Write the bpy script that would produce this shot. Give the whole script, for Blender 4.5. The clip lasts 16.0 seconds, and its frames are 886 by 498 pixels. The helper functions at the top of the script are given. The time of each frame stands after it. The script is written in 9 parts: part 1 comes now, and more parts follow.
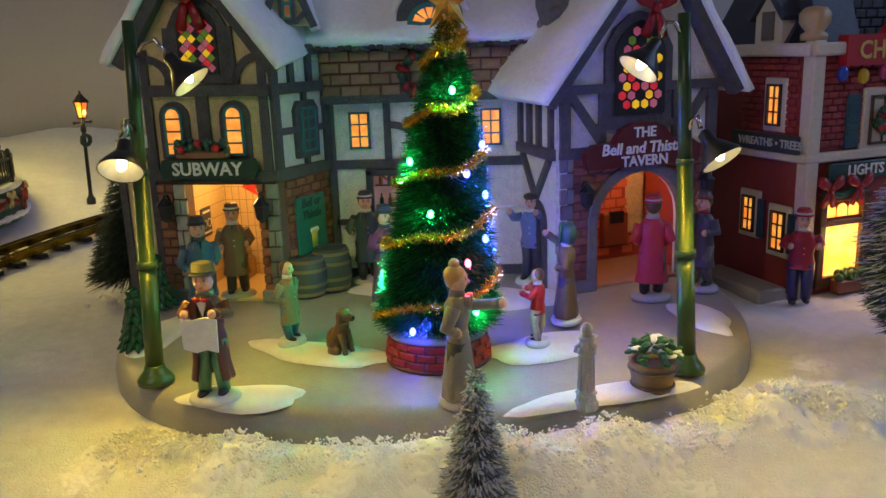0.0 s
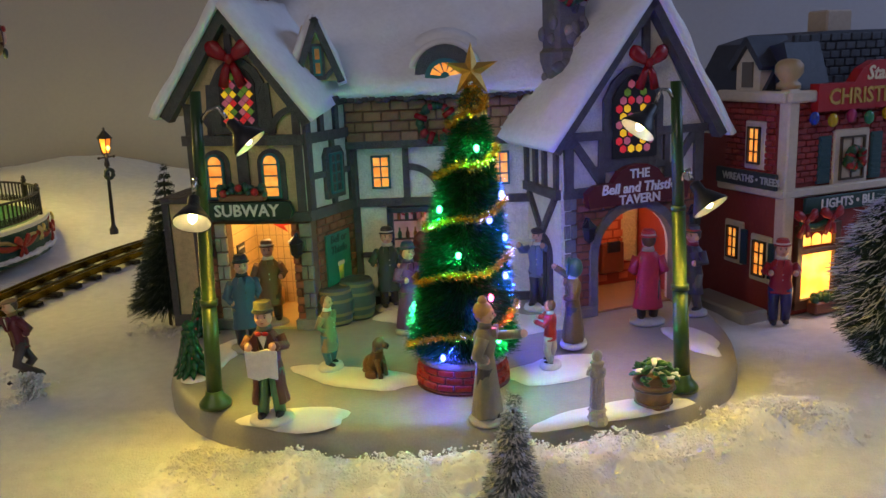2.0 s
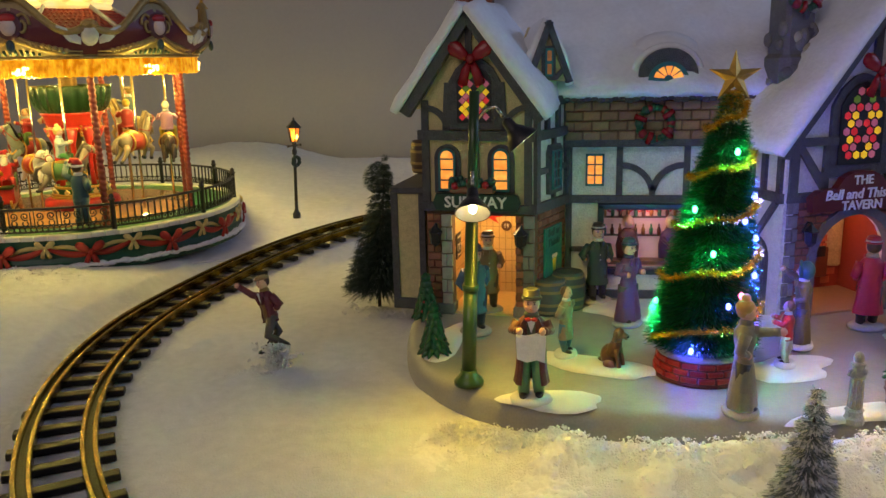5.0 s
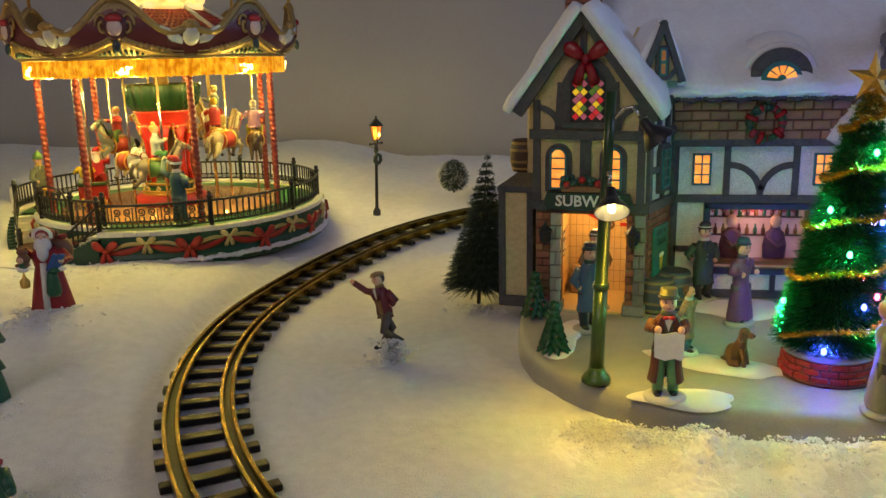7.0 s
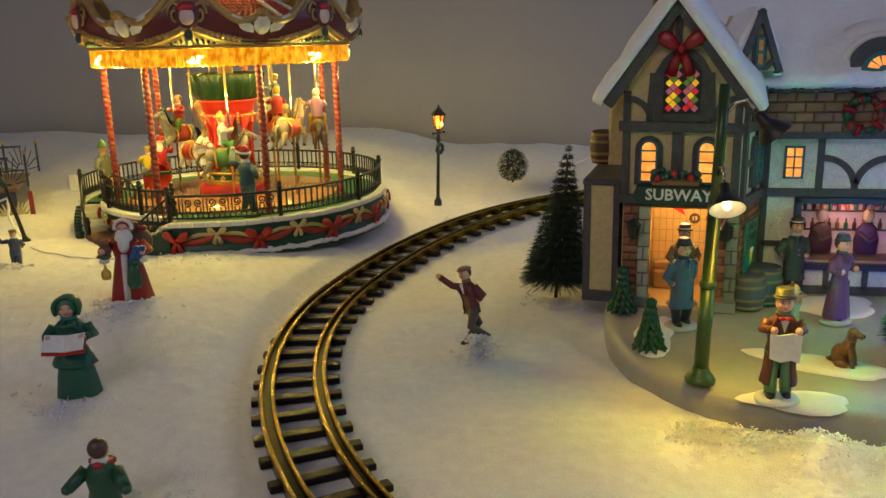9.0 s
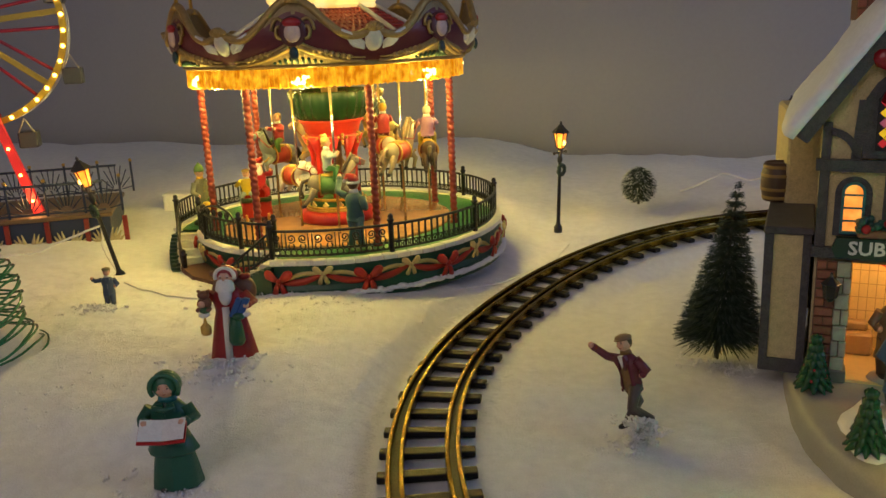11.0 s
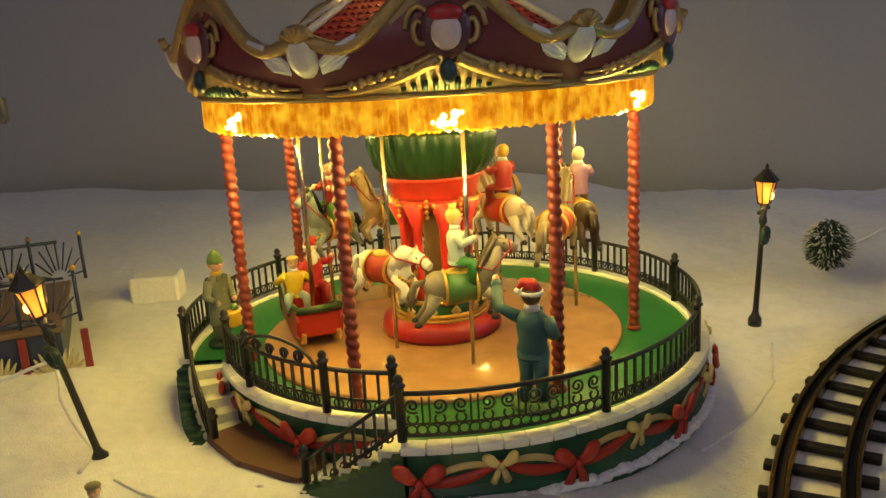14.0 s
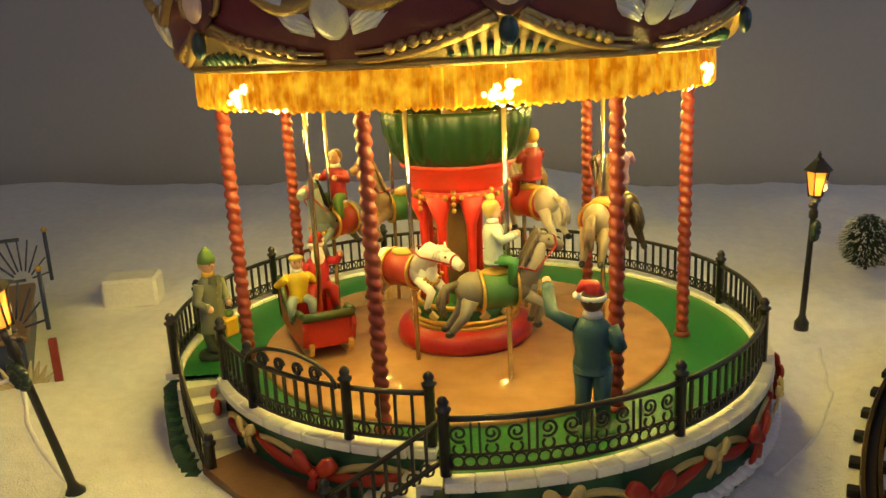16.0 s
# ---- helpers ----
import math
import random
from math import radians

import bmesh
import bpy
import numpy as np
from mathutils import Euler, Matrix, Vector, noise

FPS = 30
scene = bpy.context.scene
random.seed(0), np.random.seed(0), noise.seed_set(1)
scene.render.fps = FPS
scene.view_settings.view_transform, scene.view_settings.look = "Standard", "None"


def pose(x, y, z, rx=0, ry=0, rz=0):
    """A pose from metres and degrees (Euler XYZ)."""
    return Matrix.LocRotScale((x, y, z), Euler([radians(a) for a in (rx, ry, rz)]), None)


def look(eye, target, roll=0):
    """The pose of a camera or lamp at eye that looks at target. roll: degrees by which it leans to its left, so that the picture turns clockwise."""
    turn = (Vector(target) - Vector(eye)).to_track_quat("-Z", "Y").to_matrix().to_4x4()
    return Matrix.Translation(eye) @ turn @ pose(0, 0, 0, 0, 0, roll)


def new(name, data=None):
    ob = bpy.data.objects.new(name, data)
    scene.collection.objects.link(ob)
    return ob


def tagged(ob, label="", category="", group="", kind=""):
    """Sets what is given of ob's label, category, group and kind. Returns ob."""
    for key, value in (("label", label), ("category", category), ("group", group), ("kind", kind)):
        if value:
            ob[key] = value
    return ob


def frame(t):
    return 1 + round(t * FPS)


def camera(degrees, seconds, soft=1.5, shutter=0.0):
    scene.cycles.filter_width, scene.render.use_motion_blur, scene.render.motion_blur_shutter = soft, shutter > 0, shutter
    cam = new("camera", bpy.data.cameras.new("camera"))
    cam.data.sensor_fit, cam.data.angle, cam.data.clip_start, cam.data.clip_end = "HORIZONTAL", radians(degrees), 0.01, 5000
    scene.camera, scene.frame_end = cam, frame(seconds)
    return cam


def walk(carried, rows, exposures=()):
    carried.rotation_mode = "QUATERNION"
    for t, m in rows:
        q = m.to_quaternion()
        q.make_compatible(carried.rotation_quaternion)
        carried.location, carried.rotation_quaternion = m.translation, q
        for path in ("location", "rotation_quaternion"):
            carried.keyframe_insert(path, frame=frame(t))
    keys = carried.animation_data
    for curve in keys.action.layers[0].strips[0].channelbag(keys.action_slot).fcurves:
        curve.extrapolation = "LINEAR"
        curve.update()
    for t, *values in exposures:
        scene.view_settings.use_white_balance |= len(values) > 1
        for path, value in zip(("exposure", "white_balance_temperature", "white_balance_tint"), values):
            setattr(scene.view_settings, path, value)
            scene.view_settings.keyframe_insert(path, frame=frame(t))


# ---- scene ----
cam = camera(56.5, 16.0)
PATH = [
    (0, (0.0727, 0.0500, 0.1866), (-0.0189, 1.9910, -0.2870), -2.00),
    (0.5, (0.0681, 0.0440, 0.2095), (-0.0170, 1.9890, -0.2479), -2.10),
    (1, (0.0665, 0.0300, 0.2334), (-0.0118, 1.9780, -0.2148), -2.30),
    (1.5, (0.0578, 0.0070, 0.2222), (-0.0096, 1.9560, -0.2217), -2.30),
    (2, (0.0519, -0.0060, 0.2160), (-0.0014, 1.9420, -0.2315), -2.40),
    (2.5, (0.0400, -0.0160, 0.2117), (0.0060, 1.9300, -0.2463), -2.30),
    (3, (0.0381, -0.0140, 0.2097), (0.0081, 1.9320, -0.2493), -2.30),
    (3.5, (0.0280, -0.0070, 0.2144), (-0.0139, 1.9380, -0.2498), -1.90),
    (4, (-0.0020, -0.0070, 0.2116), (-0.0929, 1.9360, -0.2529), -1.50),
    (4.5, (-0.0372, -0.0270, 0.2187), (-0.2192, 1.9110, -0.2422), -1.41),
    (5, (-0.0484, -0.0420, 0.2254), (-0.3085, 1.8880, -0.2315), -1.31),
    (5.2, (-0.0565, -0.0430, 0.2302), (-0.3456, 1.8820, -0.2285), -1.42),
    (7.5, (-0.1255, -0.0600, 0.2284), (-0.4584, 1.8570, -0.2355), -1.42),
    (8, (-0.1415, -0.0580, 0.2280), (-0.4802, 1.8550, -0.2450), -1.52),
    (8.5, (-0.1525, -0.0550, 0.2297), (-0.5029, 1.8530, -0.2546), -1.43),
    (8.7, (-0.1555, -0.0560, 0.2306), (-0.5179, 1.8490, -0.2580), -1.43),
    (10.8, (-0.2173, 0.0210, 0.2610), (-0.7762, 1.8730, -0.2478), -2.27),
    (11, (-0.2272, 0.0380, 0.2548), (-0.7982, 1.8870, -0.2504), -2.47),
    (11.5, (-0.2855, 0.0650, 0.2662), (-0.8502, 1.9140, -0.2487), -2.77),
    (12, (-0.3470, 0.1140, 0.2856), (-0.8728, 1.9740, -0.2253), -2.96),
    (12.5, (-0.3940, 0.1720, 0.2844), (-0.8752, 2.0490, -0.2134), -3.05),
    (13, (-0.4056, 0.2310, 0.2691), (-0.8510, 2.1200, -0.2177), -3.24),
    (13.5, (-0.4596, 0.2810, 0.2687), (-0.8600, 2.1790, -0.2190), -3.23),
    (14, (-0.4983, 0.3210, 0.2567), (-0.8557, 2.2270, -0.2309), -3.33),
    (14.5, (-0.5220, 0.3490, 0.2440), (-0.8432, 2.2600, -0.2505), -3.32),
    (15, (-0.5328, 0.3670, 0.2357), (-0.8259, 2.2820, -0.2601), -3.12),
    (15.5, (-0.5428, 0.3800, 0.2365), (-0.8159, 2.2970, -0.2598), -2.92),
    (16, (-0.5469, 0.3800, 0.2414), (-0.8201, 2.2980, -0.2539), -2.82),
]
walk(cam, [(t, look(eye, target, roll)) for t, eye, target, roll in PATH], ((0, -0.05), (2, -0.02), (5, 0.0), (8.5, 0.12), (11, 0.05), (12, 0.10), (12.5, 0.08), (13, -0.05), (14, -0.10), (15, -0.14), (16, -0.14)))

# ---- world and added lamps of the room ----
world = bpy.data.worlds.new("world")
scene.world = world
world.use_nodes = True
world.node_tree.nodes["Background"].inputs[0].default_value = (0.30, 0.42, 0.75, 1)
world.node_tree.nodes["Background"].inputs[1].default_value = 0.15
scene.view_settings.exposure = 0.0


def lamp(name, kind, m, energy, color, size=0.002, size_y=0.0, cone=0.0):
    data = bpy.data.lights.new(name, kind)
    data.energy, data.color = energy, color
    if kind == "AREA":
        data.shape, data.size, data.size_y = "RECTANGLE", size, size_y
    else:
        data.shadow_soft_size = size
    if kind == "SPOT":
        data.spot_size, data.spot_blend = radians(cone), 0.6
    ob = new(name, data)
    ob.matrix_world = m
    return ob


WARM = (1.0, 0.66, 0.040)
AMBER = (1.0, 0.80, 0.19)
# two unseen area lamps added as fill: warm from the south, blue from the east
lamp("fill_light", "AREA", look((-0.75, -1.44, 1.15), (-0.55, 0.5, 0.0)), 13.5, (1.0, 0.82, 0.78), 1.4, 0.9)
lamp("fill_light", "AREA", look((1.74, 0.7, 0.85), (0.2, 0.9, 0.1)), 13.0, (0.40, 0.56, 1.0), 1.2, 0.8)


# ---- materials ----
def material(name, color, rough=0.6, metal=0.0, scale=150.0, var=0.15, bump=0.15, fine=6.0, spec=0.5, coat=0.0, random_tint=0.0):
    m = bpy.data.materials.new(name)
    m.use_nodes = True
    t = m.node_tree
    b = t.nodes["Principled BSDF"]
    co = t.nodes.new("ShaderNodeTexCoord")
    n1, n2 = t.nodes.new("ShaderNodeTexNoise"), t.nodes.new("ShaderNodeTexNoise")
    n1.inputs["Scale"].default_value, n2.inputs["Scale"].default_value = scale, scale * fine
    n1.inputs["Detail"].default_value, n2.inputs["Detail"].default_value = 4.0, 3.0
    for n in (n1, n2):
        t.links.new(co.outputs["Object"], n.inputs["Vector"])
    add = t.nodes.new("ShaderNodeMath")
    add.operation = "ADD"
    t.links.new(n1.outputs["Fac"], add.inputs[0])
    t.links.new(n2.outputs["Fac"], add.inputs[1])
    ramp = t.nodes.new("ShaderNodeMapRange")
    ramp.inputs["From Min"].default_value, ramp.inputs["From Max"].default_value = 0.6, 1.4
    ramp.inputs["To Min"].default_value, ramp.inputs["To Max"].default_value = 1.0 - var, 1.0 + var
    t.links.new(add.outputs[0], ramp.inputs["Value"])
    hsv = t.nodes.new("ShaderNodeHueSaturation")
    hsv.inputs["Color"].default_value = (*color, 1)
    if random_tint:
        info = t.nodes.new("ShaderNodeObjectInfo")
        r2 = t.nodes.new("ShaderNodeMapRange")
        r2.inputs["To Min"].default_value, r2.inputs["To Max"].default_value = 1 - random_tint, 1 + random_tint
        t.links.new(info.outputs["Random"], r2.inputs["Value"])
        mul = t.nodes.new("ShaderNodeMath")
        mul.operation = "MULTIPLY"
        t.links.new(ramp.outputs[0], mul.inputs[0])
        t.links.new(r2.outputs[0], mul.inputs[1])
        t.links.new(mul.outputs[0], hsv.inputs["Value"])
    else:
        t.links.new(ramp.outputs[0], hsv.inputs["Value"])
    t.links.new(hsv.outputs[0], b.inputs["Base Color"])
    b.inputs["Roughness"].default_value, b.inputs["Metallic"].default_value = rough, metal
    b.inputs["Specular IOR Level"].default_value, b.inputs["Coat Weight"].default_value = spec, coat
    if bump:
        bn = t.nodes.new("ShaderNodeBump")
        bn.inputs["Strength"].default_value, bn.inputs["Distance"].default_value = bump, 0.0012
        t.links.new(add.outputs[0], bn.inputs["Height"])
        t.links.new(bn.outputs[0], b.inputs["Normal"])
    return m


def glow(name, color, strength):
    m = bpy.data.materials.new(name)
    m.use_nodes = True
    b = m.node_tree.nodes["Principled BSDF"]
    b.inputs["Base Color"].default_value = (*[0.8 * c for c in color], 1)
    b.inputs["Emission Color"].default_value, b.inputs["Emission Strength"].default_value = (*color, 1), strength
    return m


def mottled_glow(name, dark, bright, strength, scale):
    """Emission mottled by noise, put in for light through or on a surface."""
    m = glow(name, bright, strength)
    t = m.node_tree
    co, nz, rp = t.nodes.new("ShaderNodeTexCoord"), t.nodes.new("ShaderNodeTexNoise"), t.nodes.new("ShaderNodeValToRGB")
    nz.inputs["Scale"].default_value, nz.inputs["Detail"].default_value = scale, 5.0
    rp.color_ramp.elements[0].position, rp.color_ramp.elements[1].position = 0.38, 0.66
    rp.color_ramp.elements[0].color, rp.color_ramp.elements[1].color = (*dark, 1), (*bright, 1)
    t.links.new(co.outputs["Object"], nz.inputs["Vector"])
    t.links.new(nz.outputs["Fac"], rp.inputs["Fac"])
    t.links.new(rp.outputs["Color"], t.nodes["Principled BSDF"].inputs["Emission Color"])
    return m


PAINTS = {}


def paint(color, rough=0.38, var=0.12):
    """Hand-painted glazed resin in a colour."""
    key = (*color, rough)
    if key not in PAINTS:
        PAINTS[key] = material("paint", color, rough, 0.0, 260.0, var, 0.22, 5.0)
    return PAINTS[key]


SNOW = material("loose_snow", (0.82, 0.82, 0.82), 0.85, 0, 110.0, 0.10, 1.0, 9.0, 0.25)
CRUMB = material("snow_crumb", (0.90, 0.90, 0.90), 0.9, 0, 500.0, 0.05, 0.3, 5.0, 0.2)
CRUMB.node_tree.nodes["Principled BSDF"].inputs["Subsurface Weight"].default_value = 0.7
CRUMB.node_tree.nodes["Principled BSDF"].inputs["Subsurface Radius"].default_value = (1.0, 1.0, 1.0)
CRUMB.node_tree.nodes["Principled BSDF"].inputs["Subsurface Scale"].default_value = 0.004
ROOF_SNOW = material("glazed_snow", (0.80, 0.81, 0.84), 0.5, 0, 70.0, 0.06, 0.35, 4.0)
WALL = material("wall_paint", (0.36, 0.36, 0.385), 0.9, 0, 4.0, 0.04, 0.05, 40.0)
STUCCO = material("cream_stucco", (0.60, 0.49, 0.26), 0.7, 0, 220.0, 0.20, 0.9, 4.0)
STUCCO_W = material("white_stucco", (0.68, 0.66, 0.60), 0.7, 0, 160.0, 0.18, 0.8, 4.0)
TIMBER = material("grey_timber", (0.070, 0.066, 0.072), 0.5, 0, 180.0, 0.45, 1.0, 6.0)
BRICK = material("brick", (0.27, 0.095, 0.055), 0.7, 0, 300.0, 0.22, 0.4, 4.0, random_tint=0.22)
BRICK_TAN = material("tan_brick", (0.26, 0.14, 0.075), 0.7, 0, 300.0, 0.22, 0.4, 4.0, random_tint=0.18)
MORTAR = material("mortar", (0.16, 0.085, 0.055), 0.8, 0, 300.0, 0.2, 0.3)
STONE = material("grey_stone", (0.19, 0.18, 0.17), 0.7, 0, 200.0, 0.25, 0.5, random_tint=0.25)
STONE_L = material("pale_stone", (0.40, 0.36, 0.30), 0.7, 0, 200.0, 0.2, 0.4)
PLAT = material("platform_grey", (0.30, 0.295, 0.27), 0.45, 0, 90.0, 0.10, 0.15, 8.0)
PLAT_SNOW = material("platform_snow", (0.74, 0.74, 0.74), 0.5, 0, 120.0, 0.06, 0.3)
BLACK = material("black_iron", (0.012, 0.012, 0.013), 0.35, 0.0, 300.0, 0.3, 0.2)
RAILM = material("dark_brass_rail", (0.17, 0.105, 0.010), 0.20, 1.0, 200.0, 0.4, 0.3)
SLEEPER = material("black_plastic", (0.006, 0.006, 0.006), 0.45, 0.0, 300.0, 0.3, 0.2, spec=0.25)
POST_GREEN = material("green_post", (0.022, 0.055, 0.014), 0.3, 0, 200.0, 0.15, 0.1)
GOLD = material("gold_paint", (0.62, 0.40, 0.10), 0.32, 0.75, 300.0, 0.2, 0.35)
GOLD_TINSEL = material("gold_tinsel", (0.80, 0.55, 0.10), 0.22, 0.9, 400.0, 0.3, 0.0)
CHROME = material("chrome_pole", (0.48, 0.45, 0.40), 0.15, 1.0, 200.0, 0.1, 0.05)
CREAM = material("cream_panel", (0.62, 0.58, 0.46), 0.5, 0, 200.0, 0.1, 0.2)
TEAL = paint((0.03, 0.16, 0.17))
RED = paint((0.42, 0.02, 0.02), 0.3)
GREEN = paint((0.02, 0.12, 0.035), 0.35)
DGREEN = paint((0.012, 0.055, 0.03), 0.4)
MAROON = paint((0.12, 0.015, 0.02), 0.4)
COLRED = paint((0.19, 0.026, 0.014), 0.4)
WHITE = paint((0.72, 0.71, 0.68), 0.45)
FLOORBROWN = material("carousel_floor", (0.36, 0.20, 0.085), 0.12, 0, 22.0, 0.22, 0.0, 3.0)
NEEDLE = material("green_bristle", (0.014, 0.12, 0.050), 0.25, 0.2, 500.0, 0.4, 0.0)
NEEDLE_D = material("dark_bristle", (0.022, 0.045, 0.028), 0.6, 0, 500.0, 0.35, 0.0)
FROST = material("frosted_bristle", (0.58, 0.60, 0.60), 0.7, 0, 500.0, 0.2, 0.0)
SKIN = paint((0.62, 0.36, 0.25), 0.45)
HAIR = paint((0.05, 0.03, 0.02), 0.5)
WINDOW_LIT = mottled_glow("lit_window", (0.9, 0.20, 0.02), (1.0, 0.48, 0.09), 0.95, 120.0)
LANTERN_GLOW = mottled_glow("lantern_pane", (0.9, 0.16, 0.01), (1.0, 0.42, 0.06), 1.1, 90.0)
BULB = glow("bulb", (1.0, 0.80, 0.36), 16.0)
# the fringe emits, in place of bulb light passing through amber glass
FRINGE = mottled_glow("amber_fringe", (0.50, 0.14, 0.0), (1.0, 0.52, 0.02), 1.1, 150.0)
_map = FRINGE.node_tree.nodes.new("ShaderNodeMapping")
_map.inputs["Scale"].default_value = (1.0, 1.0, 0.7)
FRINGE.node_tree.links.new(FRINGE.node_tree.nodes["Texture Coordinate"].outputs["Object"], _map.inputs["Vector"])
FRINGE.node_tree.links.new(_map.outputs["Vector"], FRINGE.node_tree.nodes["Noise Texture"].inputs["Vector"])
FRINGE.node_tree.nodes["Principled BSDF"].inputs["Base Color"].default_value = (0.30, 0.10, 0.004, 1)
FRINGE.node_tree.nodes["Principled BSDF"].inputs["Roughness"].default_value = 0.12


# ---- mesh helpers: shapes are written in centimetres ----
def mesh_bm():
    return bmesh.new()


def part(name, bm, mats, parent=None, label="", m=None):
    """One mesh object from a bmesh in centimetres, under a thing or a part."""
    bmesh.ops.scale(bm, vec=(0.01, 0.01, 0.01), verts=bm.verts)
    bmesh.ops.recalc_face_normals(bm, faces=bm.faces)
    me = bpy.data.meshes.new(name)
    bm.to_mesh(me)
    bm.free()
    for x in mats if isinstance(mats, (list, tuple)) else [mats]:
        me.materials.append(x)
    ob = new(name, me)
    ob.parent = parent
    if m is not None:
        ob.matrix_basis = m
    if label:
        ob["label"] = label
    return ob


def pieces(name, bm, mats, parent=None, label="", m=None):
    """Every separate piece of a bmesh as a part of its own, with the same name."""
    bm.verts.index_update()
    seen, out = set(), []
    for start in list(bm.verts):
        if start.index in seen:
            continue
        stack, found = [start], []
        seen.add(start.index)
        while stack:
            v = stack.pop()
            found.append(v)
            for e in v.link_edges:
                o = e.other_vert(v)
                if o.index not in seen:
                    seen.add(o.index)
                    stack.append(o)
        one = bmesh.new()
        new_v = {v: one.verts.new(v.co) for v in found}
        for f in {f for v in found for f in v.link_faces}:
            g = one.faces.new([new_v[v] for v in f.verts])
            g.smooth, g.material_index = f.smooth, f.material_index
        out.append(part(name, one, mats, parent, label, m))
    bm.free()
    return out


def empty(name, m, parent=None, label="", category="", group="", kind=""):
    ob = new(name)
    ob.empty_display_size = 0.01
    ob.matrix_basis = m
    ob.parent = parent
    return tagged(ob, label, category, group, kind)


def paint_faces(faces, mi, smooth):
    for f in faces:
        f.material_index, f.smooth = mi, smooth


def box(bm, c, s, m=None, mi=0, bevel=0.0):
    r = bmesh.ops.create_cube(bm, size=1.0)
    vs = r["verts"]
    bmesh.ops.scale(bm, vec=s, verts=vs)
    if bevel:
        es = list({e for v in vs for e in v.link_edges})
        out = bmesh.ops.bevel(bm, geom=es, offset=bevel, segments=1, affect="EDGES")
        vs = list({v for f in out["faces"] for v in f.verts} | {v for v in vs if v.is_valid})
    bmesh.ops.transform(bm, matrix=(m or Matrix()) @ Matrix.Translation(c), verts=vs)
    paint_faces({f for v in vs for f in v.link_faces}, mi, False)


def ball(bm, c, r, mi=0, seg=10, rings=7, m=None):
    if not isinstance(r, (tuple, list)):
        r = (r, r, r)
    vs = bmesh.ops.create_uvsphere(bm, u_segments=seg, v_segments=rings, radius=1.0)["verts"]
    bmesh.ops.transform(bm, matrix=(m or Matrix()) @ Matrix.Translation(c) @ Matrix.Diagonal((*r, 1)), verts=vs)
    paint_faces({f for v in vs for f in v.link_faces}, mi, True)


def tube(bm, pts, radii, n=8, mi=0, caps=True, smooth=True, m=None):
    """A round limb along points, with a radius at each."""
    pts = [Vector(p) for p in pts]
    if not isinstance(radii, (list, tuple)):
        radii = [radii] * len(pts)
    rings, side = [], None
    for i, p in enumerate(pts):
        d = (pts[min(i + 1, len(pts) - 1)] - pts[max(i - 1, 0)]).normalized()
        if side is None:
            side = d.orthogonal().normalized()
        side = (side - d * side.dot(d)).normalized()
        up = d.cross(side)
        ring = []
        for k in range(n):
            a = 2 * math.pi * k / n
            q = p + (side * math.cos(a) + up * math.sin(a)) * radii[i]
            ring.append(bm.verts.new(m @ q if m else q))
        rings.append(ring)
    faces = []
    for a, b in zip(rings, rings[1:]):
        for k in range(n):
            faces.append(bm.faces.new((a[k], a[(k + 1) % n], b[(k + 1) % n], b[k])))
    paint_faces(faces, mi, smooth)
    if caps:
        paint_faces([bm.faces.new(rings[0][::-1]), bm.faces.new(rings[-1])], mi, False)


def lathe(bm, prof, n=24, mi=0, c=(0, 0), m=None, squash=1.0, wave=0.0, waves=0, smooth=True):
    """A turned body from (radius, height) pairs."""
    rings = []
    for r, z in prof:
        ring = []
        for k in range(n):
            a = 2 * math.pi * k / n
            rr = r * (1 + wave * math.cos(a * waves))
            q = Vector((c[0] + rr * math.cos(a), c[1] + rr * math.sin(a) * squash, z))
            ring.append(bm.verts.new(m @ q if m else q))
        rings.append(ring)
    faces = []
    for a, b in zip(rings, rings[1:]):
        for k in range(n):
            faces.append(bm.faces.new((a[k], a[(k + 1) % n], b[(k + 1) % n], b[k])))
    paint_faces(faces, mi, smooth)
    for ring, r in ((rings[0][::-1], prof[0][0]), (rings[-1], prof[-1][0])):
        if r > 1e-4:
            paint_faces([bm.faces.new(ring)], mi, False)


def prism(bm, pts, y0, y1, m=None, mi=0):
    """A flat outline in x and z, given a thickness from y0 to y1."""
    a = [bm.verts.new((m or Matrix()) @ Vector((x, y0, z))) for x, z in pts]
    b = [bm.verts.new((m or Matrix()) @ Vector((x, y1, z))) for x, z in pts]
    fs = [bm.faces.new(a), bm.faces.new(b[::-1])]
    for i in range(len(pts)):
        j = (i + 1) % len(pts)
        fs.append(bm.faces.new((a[i], b[i], b[j], a[j])))
    paint_faces(fs, mi, False)


def beam(bm, x0, z0, x1, z1, w=0.7, y0=-0.28, y1=0.1, mi=0):
    """A straight timber on a wall, from one end to the other."""
    d = Vector((x1 - x0, z1 - z0)).normalized() * (w / 2)
    n = Vector((-d.y, d.x))
    j = 0.04
    prism(bm, [(x0 - n.x + random.uniform(-j, j), z0 - n.y), (x1 - n.x, z1 - n.y + random.uniform(-j, j)), (x1 + n.x + random.uniform(-j, j), z1 + n.y), (x0 + n.x, z0 + n.y + random.uniform(-j, j))], y0, y1, mi=mi)


def arc_beam(bm, c, r, a0, a1, w=0.6, y0=-0.28, y1=0.1, n=10, mi=0, sx=1.0):
    pts = []
    for rr, order in ((r - w / 2, range(n + 1)), (r + w / 2, range(n, -1, -1))):
        for k in order:
            a = radians(a0 + (a1 - a0) * k / n)
            pts.append((c[0] + rr * math.cos(a) * sx, c[1] + rr * math.sin(a)))
    prism(bm, pts, y0, y1, mi=mi)


